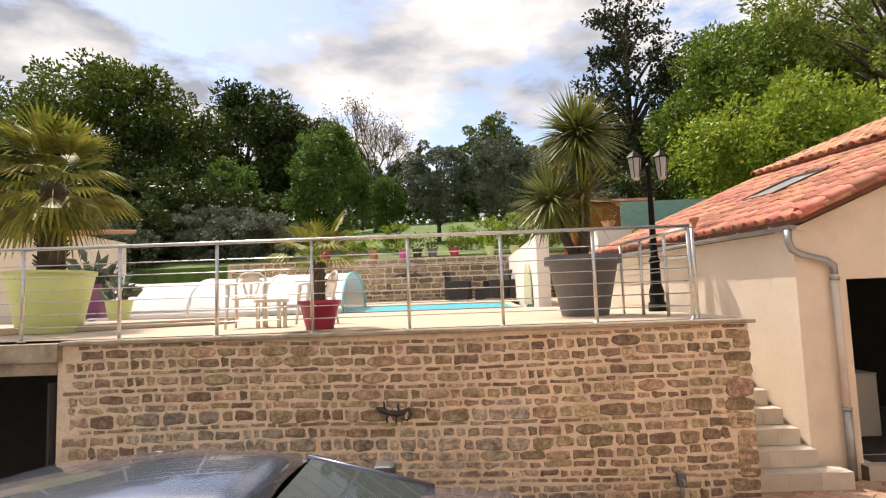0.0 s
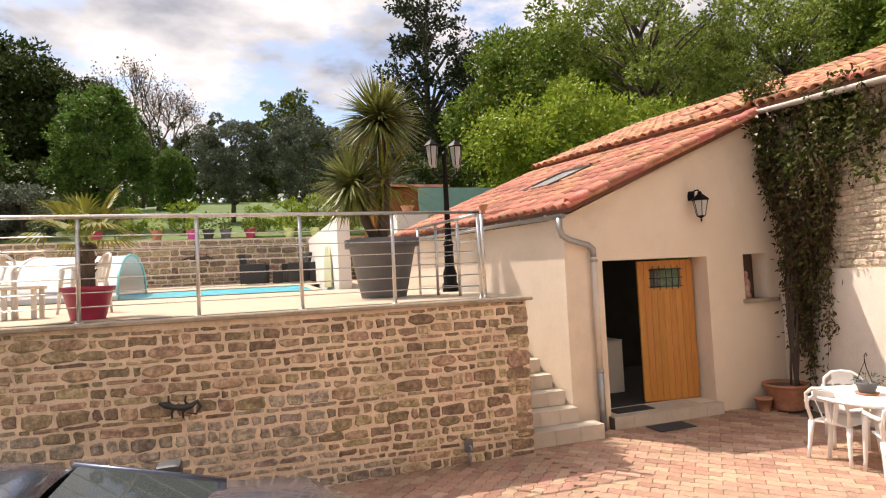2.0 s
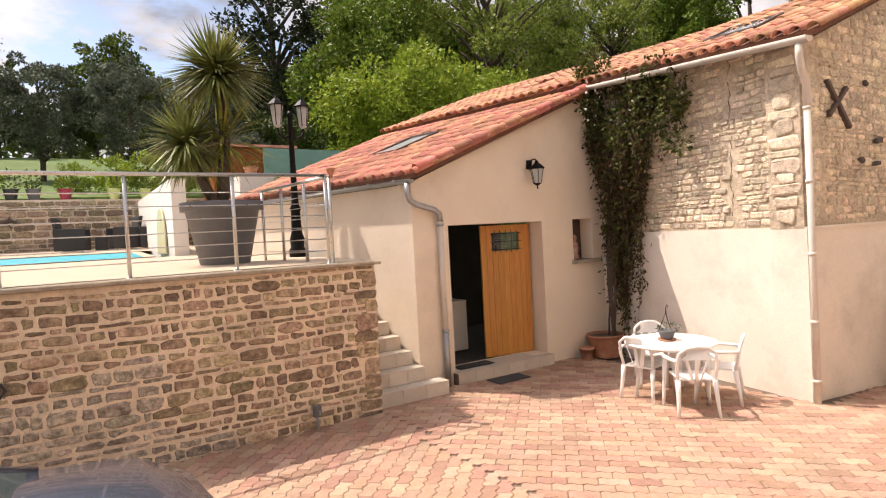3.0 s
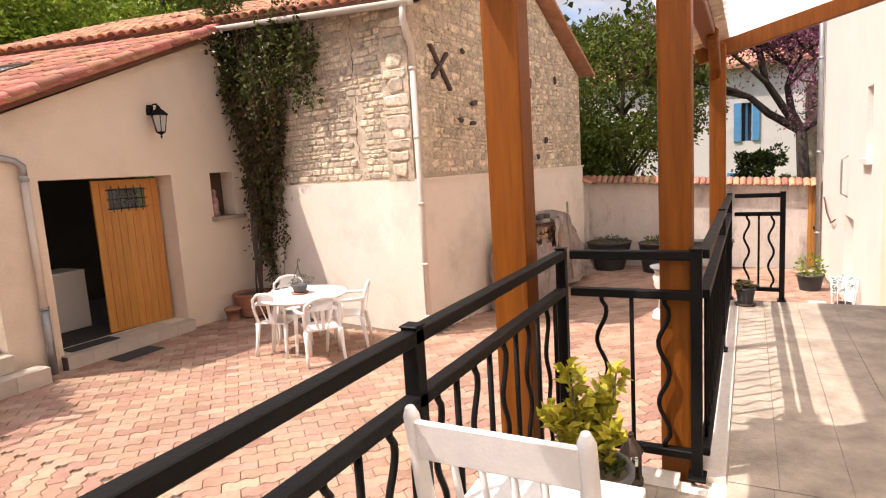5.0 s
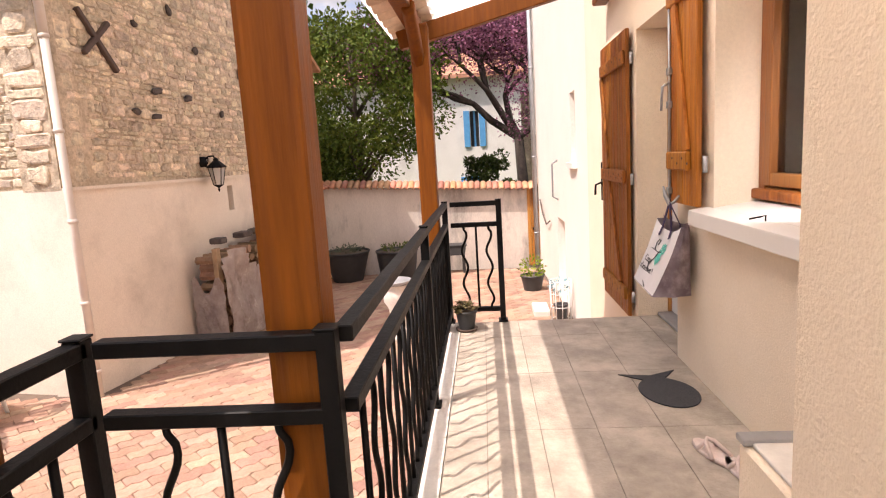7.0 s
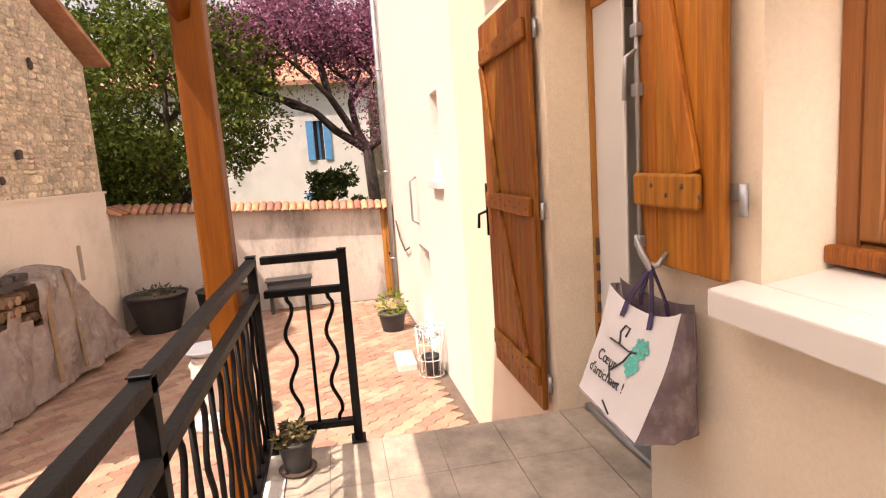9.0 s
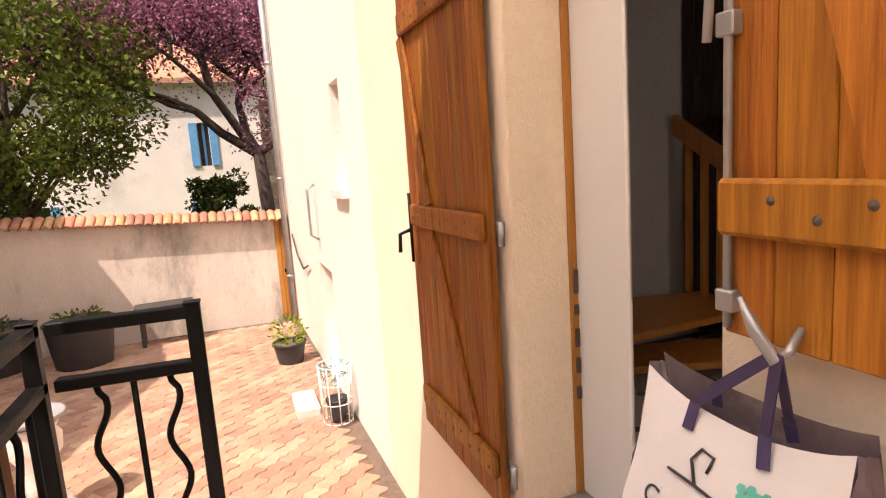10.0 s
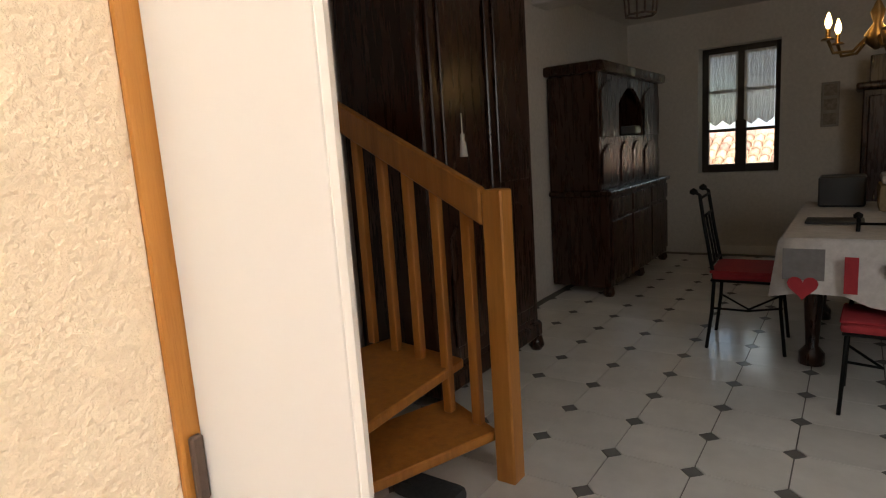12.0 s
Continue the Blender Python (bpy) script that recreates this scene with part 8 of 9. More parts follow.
for i, (x, m, lf, lab) in enumerate(((-5.2, GREYP, LEAF_D, "shrub in a grey pot on the garden wall"), (-3.6, FUCHSIA, LEAF, "plant in a crimson pot on the garden wall"), (-1.85, TERRA, LEAF_L, "plant in a clay pot on the garden wall"), (-0.75, PINKP, LEAF_L, "plant in a pink pot on the garden wall"), (-0.25, BLACKP, LEAF, "plant in a black pot on the garden wall"), (0.3, GREYP, LEAF, "small tree in a grey pot on the garden wall"), (1.1, FUCHSIA, LEAF, "small tree in a red pot on the garden wall"), (2.4, LIME, LEAF_L, "shrub in a green pot on the garden wall"), (3.3, LIME, LEAF, "shrub in a lime pot on the garden wall"))):
    planter("wall_pot", (x, 21.35, 3.0), 0.13, 0.19, 0.36, m, lab, lf, 90, (0.22, 0.22, 0.42), 0.12, "pots on the garden wall")
planter("purple_pot", (-7.2, 13.2, 1.3), 0.34, 0.52, 0.75, PURPLE, "large purple pot with a spiky plant", LEAF_O, 60, (0.3, 0.3, 0.4), 0.4)
planter("lime_pot", (-6.2, 12.6, 1.25), 0.2, 0.28, 0.42, LIME, "small lime pot with an agave", LEAF_O, 40, (0.2, 0.2, 0.3), 0.35)
planter("red_flower_pot", (-6.6, 12.0, 1.9), 0.1, 0.14, 0.2, TERRA, "red flower in a small pot", LEAF_P, 20, (0.1, 0.1, 0.1), 0.1)
shed = empty("garden_shed", (-10.6, 16.5, 1.2), "low cream shed with a tiled edge behind the palm", "shed")
part("wall", bx(-1.8, 1.8, -1, 1, 0, 2.3), RENDER_W, shed)
part("roof", bevelled(prism(bmesh.new(), [(-2, -1.2, 2.3), (2, -1.2, 2.3), (2, 1.2, 2.6), (-2, 1.2, 2.6)], (0, 0, 0.12)), 0.02), TILE_O, shed)
hut = empty("garden_hut", (6.0, 19.0, 2.6), "brown wooden garden hut behind the cabbage palm", "hut")
part("wall", bx(-1.2, 1.1, -0.8, 0.8, -1.6, 1.7), WOODS, hut)
part("roof", prism(bmesh.new(), [(-1.4, -1.0, 1.7), (1.3, -1.0, 1.7), (1.3, 1.0, 1.95), (-1.4, 1.0, 1.95)], (0, 0, 0.08)), TILE_O, hut)
planter("clay_pot", (4.75, 14.0, 2.95), 0.1, 0.16, 0.22, TERRA, "terracotta pot on the far wall", LEAF, 30, (0.2, 0.2, 0.1))
structure(part("wall_far_low", bx(4.4, 5.6, 13.7, 14.3, 0.5, 2.95), RENDER_X), "pale low wall behind the pool house", "wall")
fence = structure(part("fence_green", bx(6.0, 14.0, 17.2, 17.24, 2.0, 4.15), surf("green_mesh", (0.16, 0.30, 0.28), (0.22, 0.36, 0.33), 4, 0.8)), "green mesh screen of the garden", "fence")
structure(part("bank", prism(bmesh.new(), [(5.2, 13.5, 0), (40, 13.5, 0), (40, 21.25, 0), (5.2, 21.25, 0)], (0, 0, 2.9)), GRASS_G), "grassy bank behind the pool house", "bank")
structure(part("bank_west", prism(bmesh.new(), [(-40, 12.5, 0), (-7.6, 18.0, 0), (-7.05, 21.25, 0), (-40, 21.25, 0)], (0, 0, 2.2)), GRASS_G), "grassy bank beside the pool", "bank")

# ---- trees ----
def tree(name, at, label, h, r, trunk_h, mat, clumps=60, per=70, leaf=0.3, squash=1.0, flat=0.0, cone=0.0, seed=1, trunk_r=None, group="garden trees", limbs=14, clump_r=0.19, inner=0.5):
    global rng
    rng = np.random.default_rng(seed)
    th = empty(name, at, label, "tree", group)
    tr = trunk_r or h * 0.018
    bm = bmesh.new()
    cz = trunk_h + (h - trunk_h) * 0.5
    ry = (h - trunk_h) * 0.5
    tube(bm, [(0.03 * h * math.sin(k * 1.3) * 0.2, 0.03 * h * math.cos(k * 1.7) * 0.2, k / 6 * (h * 0.86)) for k in range(7)], [tr * (1.15 - k / 6) + 0.01 for k in range(7)], 8)
    cen = []
    for k in range(clumps):
        d = rng.normal(size=3)
        d /= np.linalg.norm(d)
        q = rng.uniform(inner, 1.0) ** 0.6
        z = cz + d[2] * ry * q
        kk = 1.0 - cone * max(0.0, (z - trunk_h) / (h - trunk_h))
        cen.append((d[0] * r * q * kk * rng.uniform(0.8, 1.12), d[1] * r * q * kk * rng.uniform(0.8, 1.12), z))
    cen = np.array(cen)
    for k in range(min(limbs, clumps)):
        c = cen[k]
        z0 = max(trunk_h * 0.75, c[2] - 0.45 * math.hypot(c[0], c[1]) - 0.1 * h)
        tube(bm, [(0, 0, z0), (c[0] * 0.5, c[1] * 0.5, lerp(z0, c[2], 0.62)), tuple(c)], [tr * 0.45, tr * 0.28, tr * 0.08], 5)
    part("trunk", bm, BARK, th)
    cs, ds = [], []
    for c in cen:
        rr = r * clump_r * rng.uniform(0.7, 1.35)
        p, d = ball_points(per, c, (rr, rr, rr * 0.75 * squash), 0.25)
        cs.append(p)
        d = d + rng.normal(size=d.shape) * 0.6
        ds.append(d)
    leaf_cloud("crown", np.concatenate(cs), np.concatenate(ds), leaf, leaf * 0.55, mat, th)
    return th


def bare_tree(name, at, label, h, mat, seed, twig_leaf=0, lmat=None, leaf=0.15, spread=0.5, trunk_r=0.2, fork=0.3, group="bare trees", depth=5, kids=3, first=1.0):
    global rng
    rng = np.random.default_rng(seed)
    th = empty(name, at, label, "tree", group)
    bm = bmesh.new()
    tips = []

    def grow(p, d, ln, r, lev):
        q = p + d * ln
        mid = p.lerp(q, 0.5) + Vector(rng.normal(size=3)) * ln * 0.05
        tube(bm, [p, mid, q], [r, r * 0.85, r * 0.68], 5 if lev < 2 else 4, lev < 1)
        if lev >= 2:
            tips.append(mid)
        if lev >= depth:
            tips.append(q)
            return
        n = kids if lev else kids + 1
        for k in range(n):
            a = rng.uniform(0, 6.28)
            ax = Vector((math.cos(a), math.sin(a), 0.25 * rng.normal()))
            nd = (d * (1.0 - spread * 0.4) + ax * spread * rng.uniform(0.6, 1.3) + Vector((0, 0, 0.12))).normalized()
            grow(q, nd, ln * rng.uniform(0.62, 0.85) * (first if lev == 0 else 1.0), r * 0.62, lev + 1)
    grow(Vector((0, 0, 0)), Vector((0.05, 0, 1)).normalized(), h * fork, trunk_r, 0)
    part("trunk", bm, mat, th)
    if twig_leaf:
        t = np.array([tuple(v) for v in tips])
        idx = rng.integers(0, len(t), twig_leaf)
        c = t[idx] + rng.normal(size=(twig_leaf, 3)) * h * 0.03
        leaf_cloud("crown", c, rng.normal(size=(twig_leaf, 3)), leaf, leaf * 0.6, lmat, th)
    return th


PINE_L = surf("pine_needles", (0.03, 0.042, 0.022), (0.075, 0.09, 0.048), 8, 0.8, rand=0.3, spec=0.1)
t1 = tree("broadleaf_tree", (-19.0, 33, 3.0), "tall dark green broadleaf tree in the garden", 13.2, 5.6, 1.5, LEAF, 130, 230, 0.29, seed=11)
t2 = tree("broadleaf_tree", (-12.2, 38, 4.5), "dense dark green tree in the garden", 11.3, 4.6, 2.0, LEAF_D, 110, 220, 0.29, seed=12)
for x, y, z, s, a in ((-27, 36, 3, 1.0, 40), (-34, 40, 3, 1.15, 100), (-17, 44, 4, 1.0, 200), (-44, 44, 3, 1.2, 10)):
    copy_thing(t1, pose(x, y, z, 0, 0, a) @ Matrix.Scale(s, 4))
for x, y, z, s, a in ((-15.5, 31, 2.6, 0.8, 70), (-8.6, 41, 6, 0.78, 150), (-23, 30, 2.2, 0.75, 20), (13, 52, 8, 0.8, 10), (20, 56, 8, 0.9, 80), (-3, 60, 9.5, 0.6, 130), (4, 62, 9.8, 0.62, 30)):
    copy_thing(t2, pose(x, y, z, 0, 0, a) @ Matrix.Scale(s, 4))
t3 = tree("fresh_tree", (-4.6, 27, 3.9), "bright green pyramidal tree on the lawn", 6.0, 2.15, 0.7, surf("spring_leaf", (0.06, 0.13, 0.02), (0.14, 0.23, 0.05), 8, 0.5, rand=0.3, spec=0.15, sub=0.3), 110, 150, 0.16, cone=0.35, seed=13)
copy_thing(t3, pose(-2.6, 33, 5.0, 0, 0, 60) @ Matrix.Scale(0.62, 4))
copy_thing(t3, pose(-10.0, 29, 3.2, 0, 0, 160) @ Matrix.Scale(0.95, 4))
t4 = tree("olive_tree", (0.4, 30, 4.5), "grey-green olive tree on the lawn", 5.3, 1.8, 1.0, LEAF_O, 80, 170, 0.14, seed=14)
copy_thing(t4, pose(3.7, 28.5, 4.3, 0, 0, 80) @ Matrix.Scale(1.0, 4))
copy_thing(t4, pose(6.6, 27, 4.0, 0, 0, 140) @ Matrix.Scale(0.95, 4))
copy_thing(t4, pose(-9.5, 24, 2.6, 0, 0, 10) @ Matrix.Scale(0.6, 4))
tg = tree("lawn_tree", (4.4, 46, 7.4), "green tree at the top of the lawn", 8.8, 2.7, 2.0, LEAF, 60, 120, 0.27, seed=15)
copy_thing(tg, pose(-6.5, 50, 7.8, 0, 0, 60) @ Matrix.Scale(0.75, 4))
copy_thing(tg, pose(9.5, 55, 8.5, 0, 0, 120) @ Matrix.Scale(0.85, 4))
bare_tree("blossom_tree", (-4.4, 42, 6.6), "nearly bare tree with pale pink blossom", 11.4, BARK, 21, 2600, surf("pale_blossom", (0.36, 0.27, 0.22), (0.52, 0.42, 0.35), 8, 0.8, rand=0.2), 0.17, 0.42, 0.17, 0.24, "garden trees", 5, 3)
pn = tree("pine_tree", (11.9, 34, 4.6), "tall dark pine tree with open branches", 16.0, 3.1, 3.5, PINE_L, 130, 60, 0.28, squash=0.55, cone=0.35, seed=16, clump_r=0.20, limbs=40)
copy_thing(pn, pose(18.6, 41, 6, 0, 0, 90) @ Matrix.Scale(0.88, 4))
t6 = tree("large_tree", (15.5, 27.5, 3.0), "big green broadleaf tree behind the roofs", 11.4, 4.6, 1.5, LEAF_S, 150, 210, 0.25, seed=17, clump_r=0.17)
copy_thing(t6, pose(21, 36, 4, 0, 0, 200) @ Matrix.Scale(1.35, 4))
copy_thing(t6, pose(30, 16, 2.9, 0, 0, 250) @ Matrix.Scale(1.1, 4))
t7 = tree("bright_shrub", (12.4, 19.3, 2.9), "bright yellow-green tall shrub behind the roof", 5.3, 3.2, 0.4, LEAF_L, 130, 170, 0.19, seed=18)
copy_thing(t7, pose(16.0, 19.0, 2.9, 0, 0, 100) @ Matrix.Scale(0.9, 4))
yt = tree("light_tree", (19.5, 23.5, 2.9), "light yellow-green feathery tree behind the barn", 12.5, 4.9, 2.5, surf("feathery_leaf", (0.13, 0.18, 0.03), (0.25, 0.31, 0.065), 8, 0.5, rand=0.3, spec=0.15, sub=0.35), 120, 190, 0.20, seed=19, clump_r=0.15, limbs=46)
for x, y, s, a in ((27, 22, 1.0, 90), (24, 29, 1.05, 200), (33, 25, 1.1, 300), (29, 33, 1.2, 20)):
    copy_thing(yt, pose(x, y, 2.9, 0, 0, a) @ Matrix.Scale(s, 4))
# hedge of mixed shrubs behind the pool
hd = tree("garden_shrub", (-12, 23.5, 2.2), "dense mixed green shrub behind the pool", 3.9, 2.0, 0.2, LEAF_D, 70, 80, 0.2, seed=20, group="hedge shrubs")
hg = tree("garden_shrub", (-8.2, 24.2, 2.4), "grey-green rounded shrub behind the pool", 3.2, 1.7, 0.2, LEAF_O, 60, 80, 0.18, seed=22, group="hedge shrubs")
for x, y, z, s, a in ((-15.5, 23, 2.2, 1.2, 30), (-19, 25, 2.2, 1.4, 80), (-23, 24, 2.2, 1.5, 10), (-9.8, 26, 2.8, 1.15, 140), (-28, 24, 2.2, 1.6, 60), (-14, 27, 2.6, 1.5, 70), (-7.0, 28.5, 3.2, 1.0, 150), (8.6, 24.0, 3.2, 0.9, 40)):
    copy_thing(hd, pose(x, y, z, 0, 0, a) @ Matrix.Scale(s, 4))
for x, y, z, s, a in ((-11.5, 21.6, 2.2, 0.8, 30), (-6.2, 23.2, 2.8, 0.75, 200), (-17.5, 21.7, 2.2, 0.85, 90), (7.2, 23.5, 3.1, 0.8, 100)):
    copy_thing(hg, pose(x, y, z, 0, 0, a) @ Matrix.Scale(s, 4))
rs = tree("flowering_bush", (2.6, 22.6, 3.2), "small leafy rose bush on the lawn edge", 1.4, 0.75, 0.1, LEAF_L, 26, 45, 0.12, seed=23, group="lawn bushes")
for x, y, z, s, a in ((1.4, 23.2, 3.3, 0.8, 30), (-2.8, 22.8, 3.2, 0.8, 90), (-1.2, 23.6, 3.4, 0.9, 150), (3.6, 23.0, 3.3, 1.1, 220), (4.6, 22.4, 3.2, 1.1, 20), (-4.4, 22.6, 3.2, 0.7, 70)):
    copy_thing(rs, pose(x, y, z, 0, 0, a) @ Matrix.Scale(s, 4))
# far woods
bk1 = np.random.default_rng(3)
wood = []
wd = []
for k in range(560):
    a = bk1.uniform(-1.35, 1.5)
    dist = bk1.uniform(66, 100)
    c = (dist * math.sin(a), dist * math.cos(a), 10.5 + bk1.uniform(0, 6))
    q = bk1.normal(size=(26, 3)) * np.array((2.0, 2.0, 1.8))
    wood.append(np.array(c) + q)
    wd.append(bk1.normal(size=(26, 3)))
fw = leaf_cloud("far_woods", np.concatenate(wood), np.concatenate(wd), 1.3, 0.9, LEAF_D, None)
tagged(fw, "distant dark green woods on the hill", "woods", kind="stuff")

# ---- beyond the yard wall ----
et = tree("garden_tree", (17.6, 2.6, -1.3), "leafy green tree leaning over the yard wall", 6.3, 2.15, 2.2, LEAF, 120, 170, 0.12, seed=31, clump_r=0.3)
copy_thing(et, pose(17.6, 4.3, -1.4, 0, 0, 100) @ Matrix.Scale(0.55, 4))
copy_thing(et, pose(17.2, 3.9, -1.2, 0, 0, 200) @ Matrix.Scale(0.6, 4))
bu = tree("round_bush", (18.6, -0.45, -1.3), "dark rounded evergreen bush behind the wall", 2.75, 0.85, 0.2, LEAF_D, 60, 80, 0.11, seed=32)
bare_tree("judas_tree", (19.0, -1.45, -1.3), "pink flowering judas tree with a dark trunk", 8.2, surf("dark_bark", (0.03, 0.022, 0.018), (0.07, 0.052, 0.042), 9, 0.95, 0.9, 25), 33, 40000, LEAF_P, 0.085, 0.78, 0.19, 0.37, "flowering trees", 6, 3, 0.62)
bare_tree("bare_tree", (38, 10.5, -1), "tall leafless tree beyond the houses", 13, BARK, 35, 500, LEAF_L, 0.2, 0.42, 0.2, 0.24, "bare trees", 5, 3)
bare_tree("bare_tree", (36, 15, -1), "tall leafless tree beyond the houses", 13, BARK, 36, 300, LEAF_L, 0.2, 0.42, 0.2, 0.24, "bare trees", 5, 3)
ft = copy_thing(t6, pose(46, 14, -1.5, 0, 0, 30) @ Matrix.Scale(0.9, 4))
ft = copy_thing(t6, pose(44, -2, -1.5, 0, 0, 130) @ Matrix.Scale(0.8, 4))
nh = empty("neighbour_house", (27, 2.2, -1.5), "white neighbouring house with blue shutters and tile roof", "house")
bm = bmesh.new()
holed(bm, (0, 4.9), (0, -12.0), 0.4, 0.0, 5.9, [(4.9 + 2.22, 4.9 + 2.56, 3.18, 4.6), (4.9 + 2.0, 4.9 + 2.4, 0.6, 2.0), (1.6, 2.6, 0.4, 2.2)])
part("wall", bm, RENDER_N, nh)
part("wall", bx(0.4, 6, 4.5, 4.9, 0, 5.9), RENDER_N, nh)
part("roof", prism(bmesh.new(), [(-0.4, 5.2, 5.85), (5.0, 5.2, 8.0), (5.0, -12.2, 8.0), (-0.4, -12.2, 5.85)], (0, 0, 0.15)), TILE_O, nh)
BLUE = surf("blue_paint", (0.06, 0.26, 0.52), (0.09, 0.33, 0.60), 6, 0.6)
for y0, y1, z0, z1 in ((-2.56, -2.22, 3.18, 4.6), (-2.4, -2.0, 0.6, 2.0), (2.3, 3.3, 0.4, 2.2)):
    wi = part("window", bx(0.2, 0.24, y0, y1, z0, z1), BLACKP, nh)
    part("frame", bx(0.14, 0.19, (y0 + y1) / 2 - 0.04, (y0 + y1) / 2 + 0.04, z0, z1), BLUE, wi)
    for a, b in ((y0 - 0.26, y0 - 0.02), (y1 + 0.02, y1 + 0.26)):
        part("shutter", bx(-0.06, -0.01, a, b, z0, z1, 0.004), BLUE, wi)
part("chimney", bx(3.6, 4.2, -5, -4.4, 7.4, 8.9), RUBBLE_M, nh)
rw = structure(part("rubble_wall_far", bx(22.0, 22.4, -6.0, -1.75, -1.6, 3.2), RUBBLE_M), "old rubble wall behind the judas tree", "wall")
h2 = empty("far_house", (30, 10.5, -1.5), "pale house with a clay tile roof beyond the barn", "house")
part("wall", bx(0, 6, -2.6, 6, 0, 5.8), RENDER_X, h2)
part("roof", prism(bmesh.new(), [(-0.5, -3.1, 5.75), (-0.5, 6.4, 5.75), (3.2, 6.4, 7.6), (3.2, -3.1, 7.6)], (0, 0, 0.16)), TILE_O, h2)

# ---- stones, tiles and pavers ----
def shared(name, verts, faces, mat):
    me = bpy.data.meshes.new(name)
    me.from_pydata(verts, [], faces)
    me.materials.append(mat)
    return me


def stone_geo(r, w, h, d, rough=0.16):
    """A rough rounded block: an uneven ring round its face, a raised middle, and sides going back. x along, z up, -y outwards."""
    n = 11
    bak, out, inn = [], [], []
    for i in range(n):
        a = 2 * math.pi * (i + r.uniform(-0.25, 0.25)) / n
        ca, sa = math.cos(a), math.sin(a)
        px = abs(ca) ** 0.42 * math.copysign(w / 2, ca) + r.normal() * rough * h * 0.20
        pz = abs(sa) ** 0.42 * math.copysign(h / 2, sa) + r.normal() * rough * h * 0.26
        bak.append((px * 1.02, d, pz * 1.02))
        out.append((px, -d * 0.30 + r.normal() * d * 0.1, pz))
        inn.append((px * (1 - min(0.3, 0.02 / w)), -d * 0.85 + r.normal() * d * 0.16, pz * 0.76))
    v = bak + out + inn
    f = []
    for i in range(n):
        j = (i + 1) % n
        f.append((i, j, n + j, n + i))
        f.append((n + i, n + j, 2 * n + j, 2 * n + i))
    f.append(tuple(2 * n + i for i in range(n)))
    return v, [tuple(reversed(q)) for q in f]


def lay_wall(name, length, z0, z1, course, lens, gap, d, mat, parent, to_world, near, seed, skip=lambda u, z: False, limit=300, rough=0.16, stuff_label="", bend=0.0, old=None, old_mat=None):
    """Courses of rough stones over a wall face. to_world(u, out, z) gives the place; near(u, z) picks those made singly."""
    r = np.random.default_rng(seed)
    kinds = []
    for k in range(36):
        w = lens[0] + (lens[1] - lens[0]) * (k % 9) / 8
        h = course[0] + (course[1] - course[0]) * (k // 9) / 3
        v, f = stone_geo(r, w, h, d, rough)
        kinds.append((w, h, v, f, shared(name, v, f, mat)))
    single = 0
    jv, jf, gv, gf = [], [], [], []
    z = z0
    while z < z1 - course[0] * 0.6:
        row = r.integers(0, 4)
        h = kinds[row * 9][1]
        if z + h > z1:
            row, h = 0, kinds[0][1]
        u = -r.uniform(0, lens[1])
        while u < length:
            k = kinds[row * 9 + r.integers(0, 9)]
            w = k[0] * r.uniform(0.9, 1.1)
            c, zc = u + w / 2, z + h / 2 + bend * math.sin(u * 0.9 + z) * 0.5 + r.normal() * 0.004
            u += w + gap * r.uniform(0.7, 1.4)
            if c - w / 2 < 0.0 or c + w / 2 > length or skip(c, zc):
                continue
            tilt = r.normal() * 0.025
            if near(c, zc) and single < limit:
                ob = new(name, k[4])
                ob.parent = parent
                m = to_world(c, 0, zc)
                ob.matrix_basis = m @ Matrix.Rotation(tilt, 4, "Y") @ Matrix.Diagonal((w / k[0], r.uniform(0.7, 1.3), r.uniform(0.88, 1.04), 1))
                single += 1
            else:
                m = to_world(c, 0, zc) @ Matrix.Rotation(tilt, 4, "Y") @ Matrix.Diagonal((w / k[0], r.uniform(0.7, 1.3), r.uniform(0.88, 1.04), 1))
                tv, tf = (gv, gf) if old and old(c, zc) else (jv, jf)
                o = len(tv)
                tv.extend([tuple(m @ Vector(q)) for q in k[2]])
                tf.extend([tuple(i + o for i in q) for q in k[3]])
        z += h + gap * r.uniform(0.8, 1.2)
    if jv:
        ob = mesh_ob(name + "s_joined", jv, jf, mat, parent)
        ob["kind"] = "stuff"
        ob["label"] = stuff_label
    if gv:
        ob = mesh_ob(name + "s_old_joined", gv, gf, old_mat, parent)
        ob["kind"], ob["label"] = "stuff", "older grey stones smeared with mortar"
    return single


def pw_(u, out, z):
    return Matrix.Translation((-3.5 + u, WY + 0.034 - out, z))


lay_wall("stone", 7.73, -1.0, WT - 0.06, (0.042, 0.125), (0.07, 0.30), 0.024, 0.020, STONE, pool_wall, pw_, lambda u, z: u > 5.4 and z > -0.3, 41, rough=0.36, stuff_label="brown rubble stones of the pool wall", bend=0.06, old=lambda u, z: z < 0.12 + 0.22 * math.sin(u * 1.3 + 0.4) and 0.8 < u < 5.6 + 0.5 * math.sin(z * 5), old_mat=STONE_G)
# quoins at the end of the wall
q_r = np.random.default_rng(8)
z = -0.95
while z < WT - 0.2:
    h = q_r.uniform(0.09, 0.24)
    w = q_r.uniform(0.16, 0.34)
    v, f = stone_geo(q_r, w, h, 0.02, 0.12)
    ob = mesh_ob("quoin", v, f, STONE, pool_wall)
    ob.location = (4.25 - w / 2 + 0.01, WY + 0.034, z + h / 2)
    v, f = stone_geo(q_r, 0.4, h, 0.03, 0.1)
    ob = mesh_ob("quoin", v, f, STONE, pool_wall)
    ob.matrix_basis = pose(4.245, WY + 0.24, z + h / 2, 0, 0, 90)
    z += h + 0.02

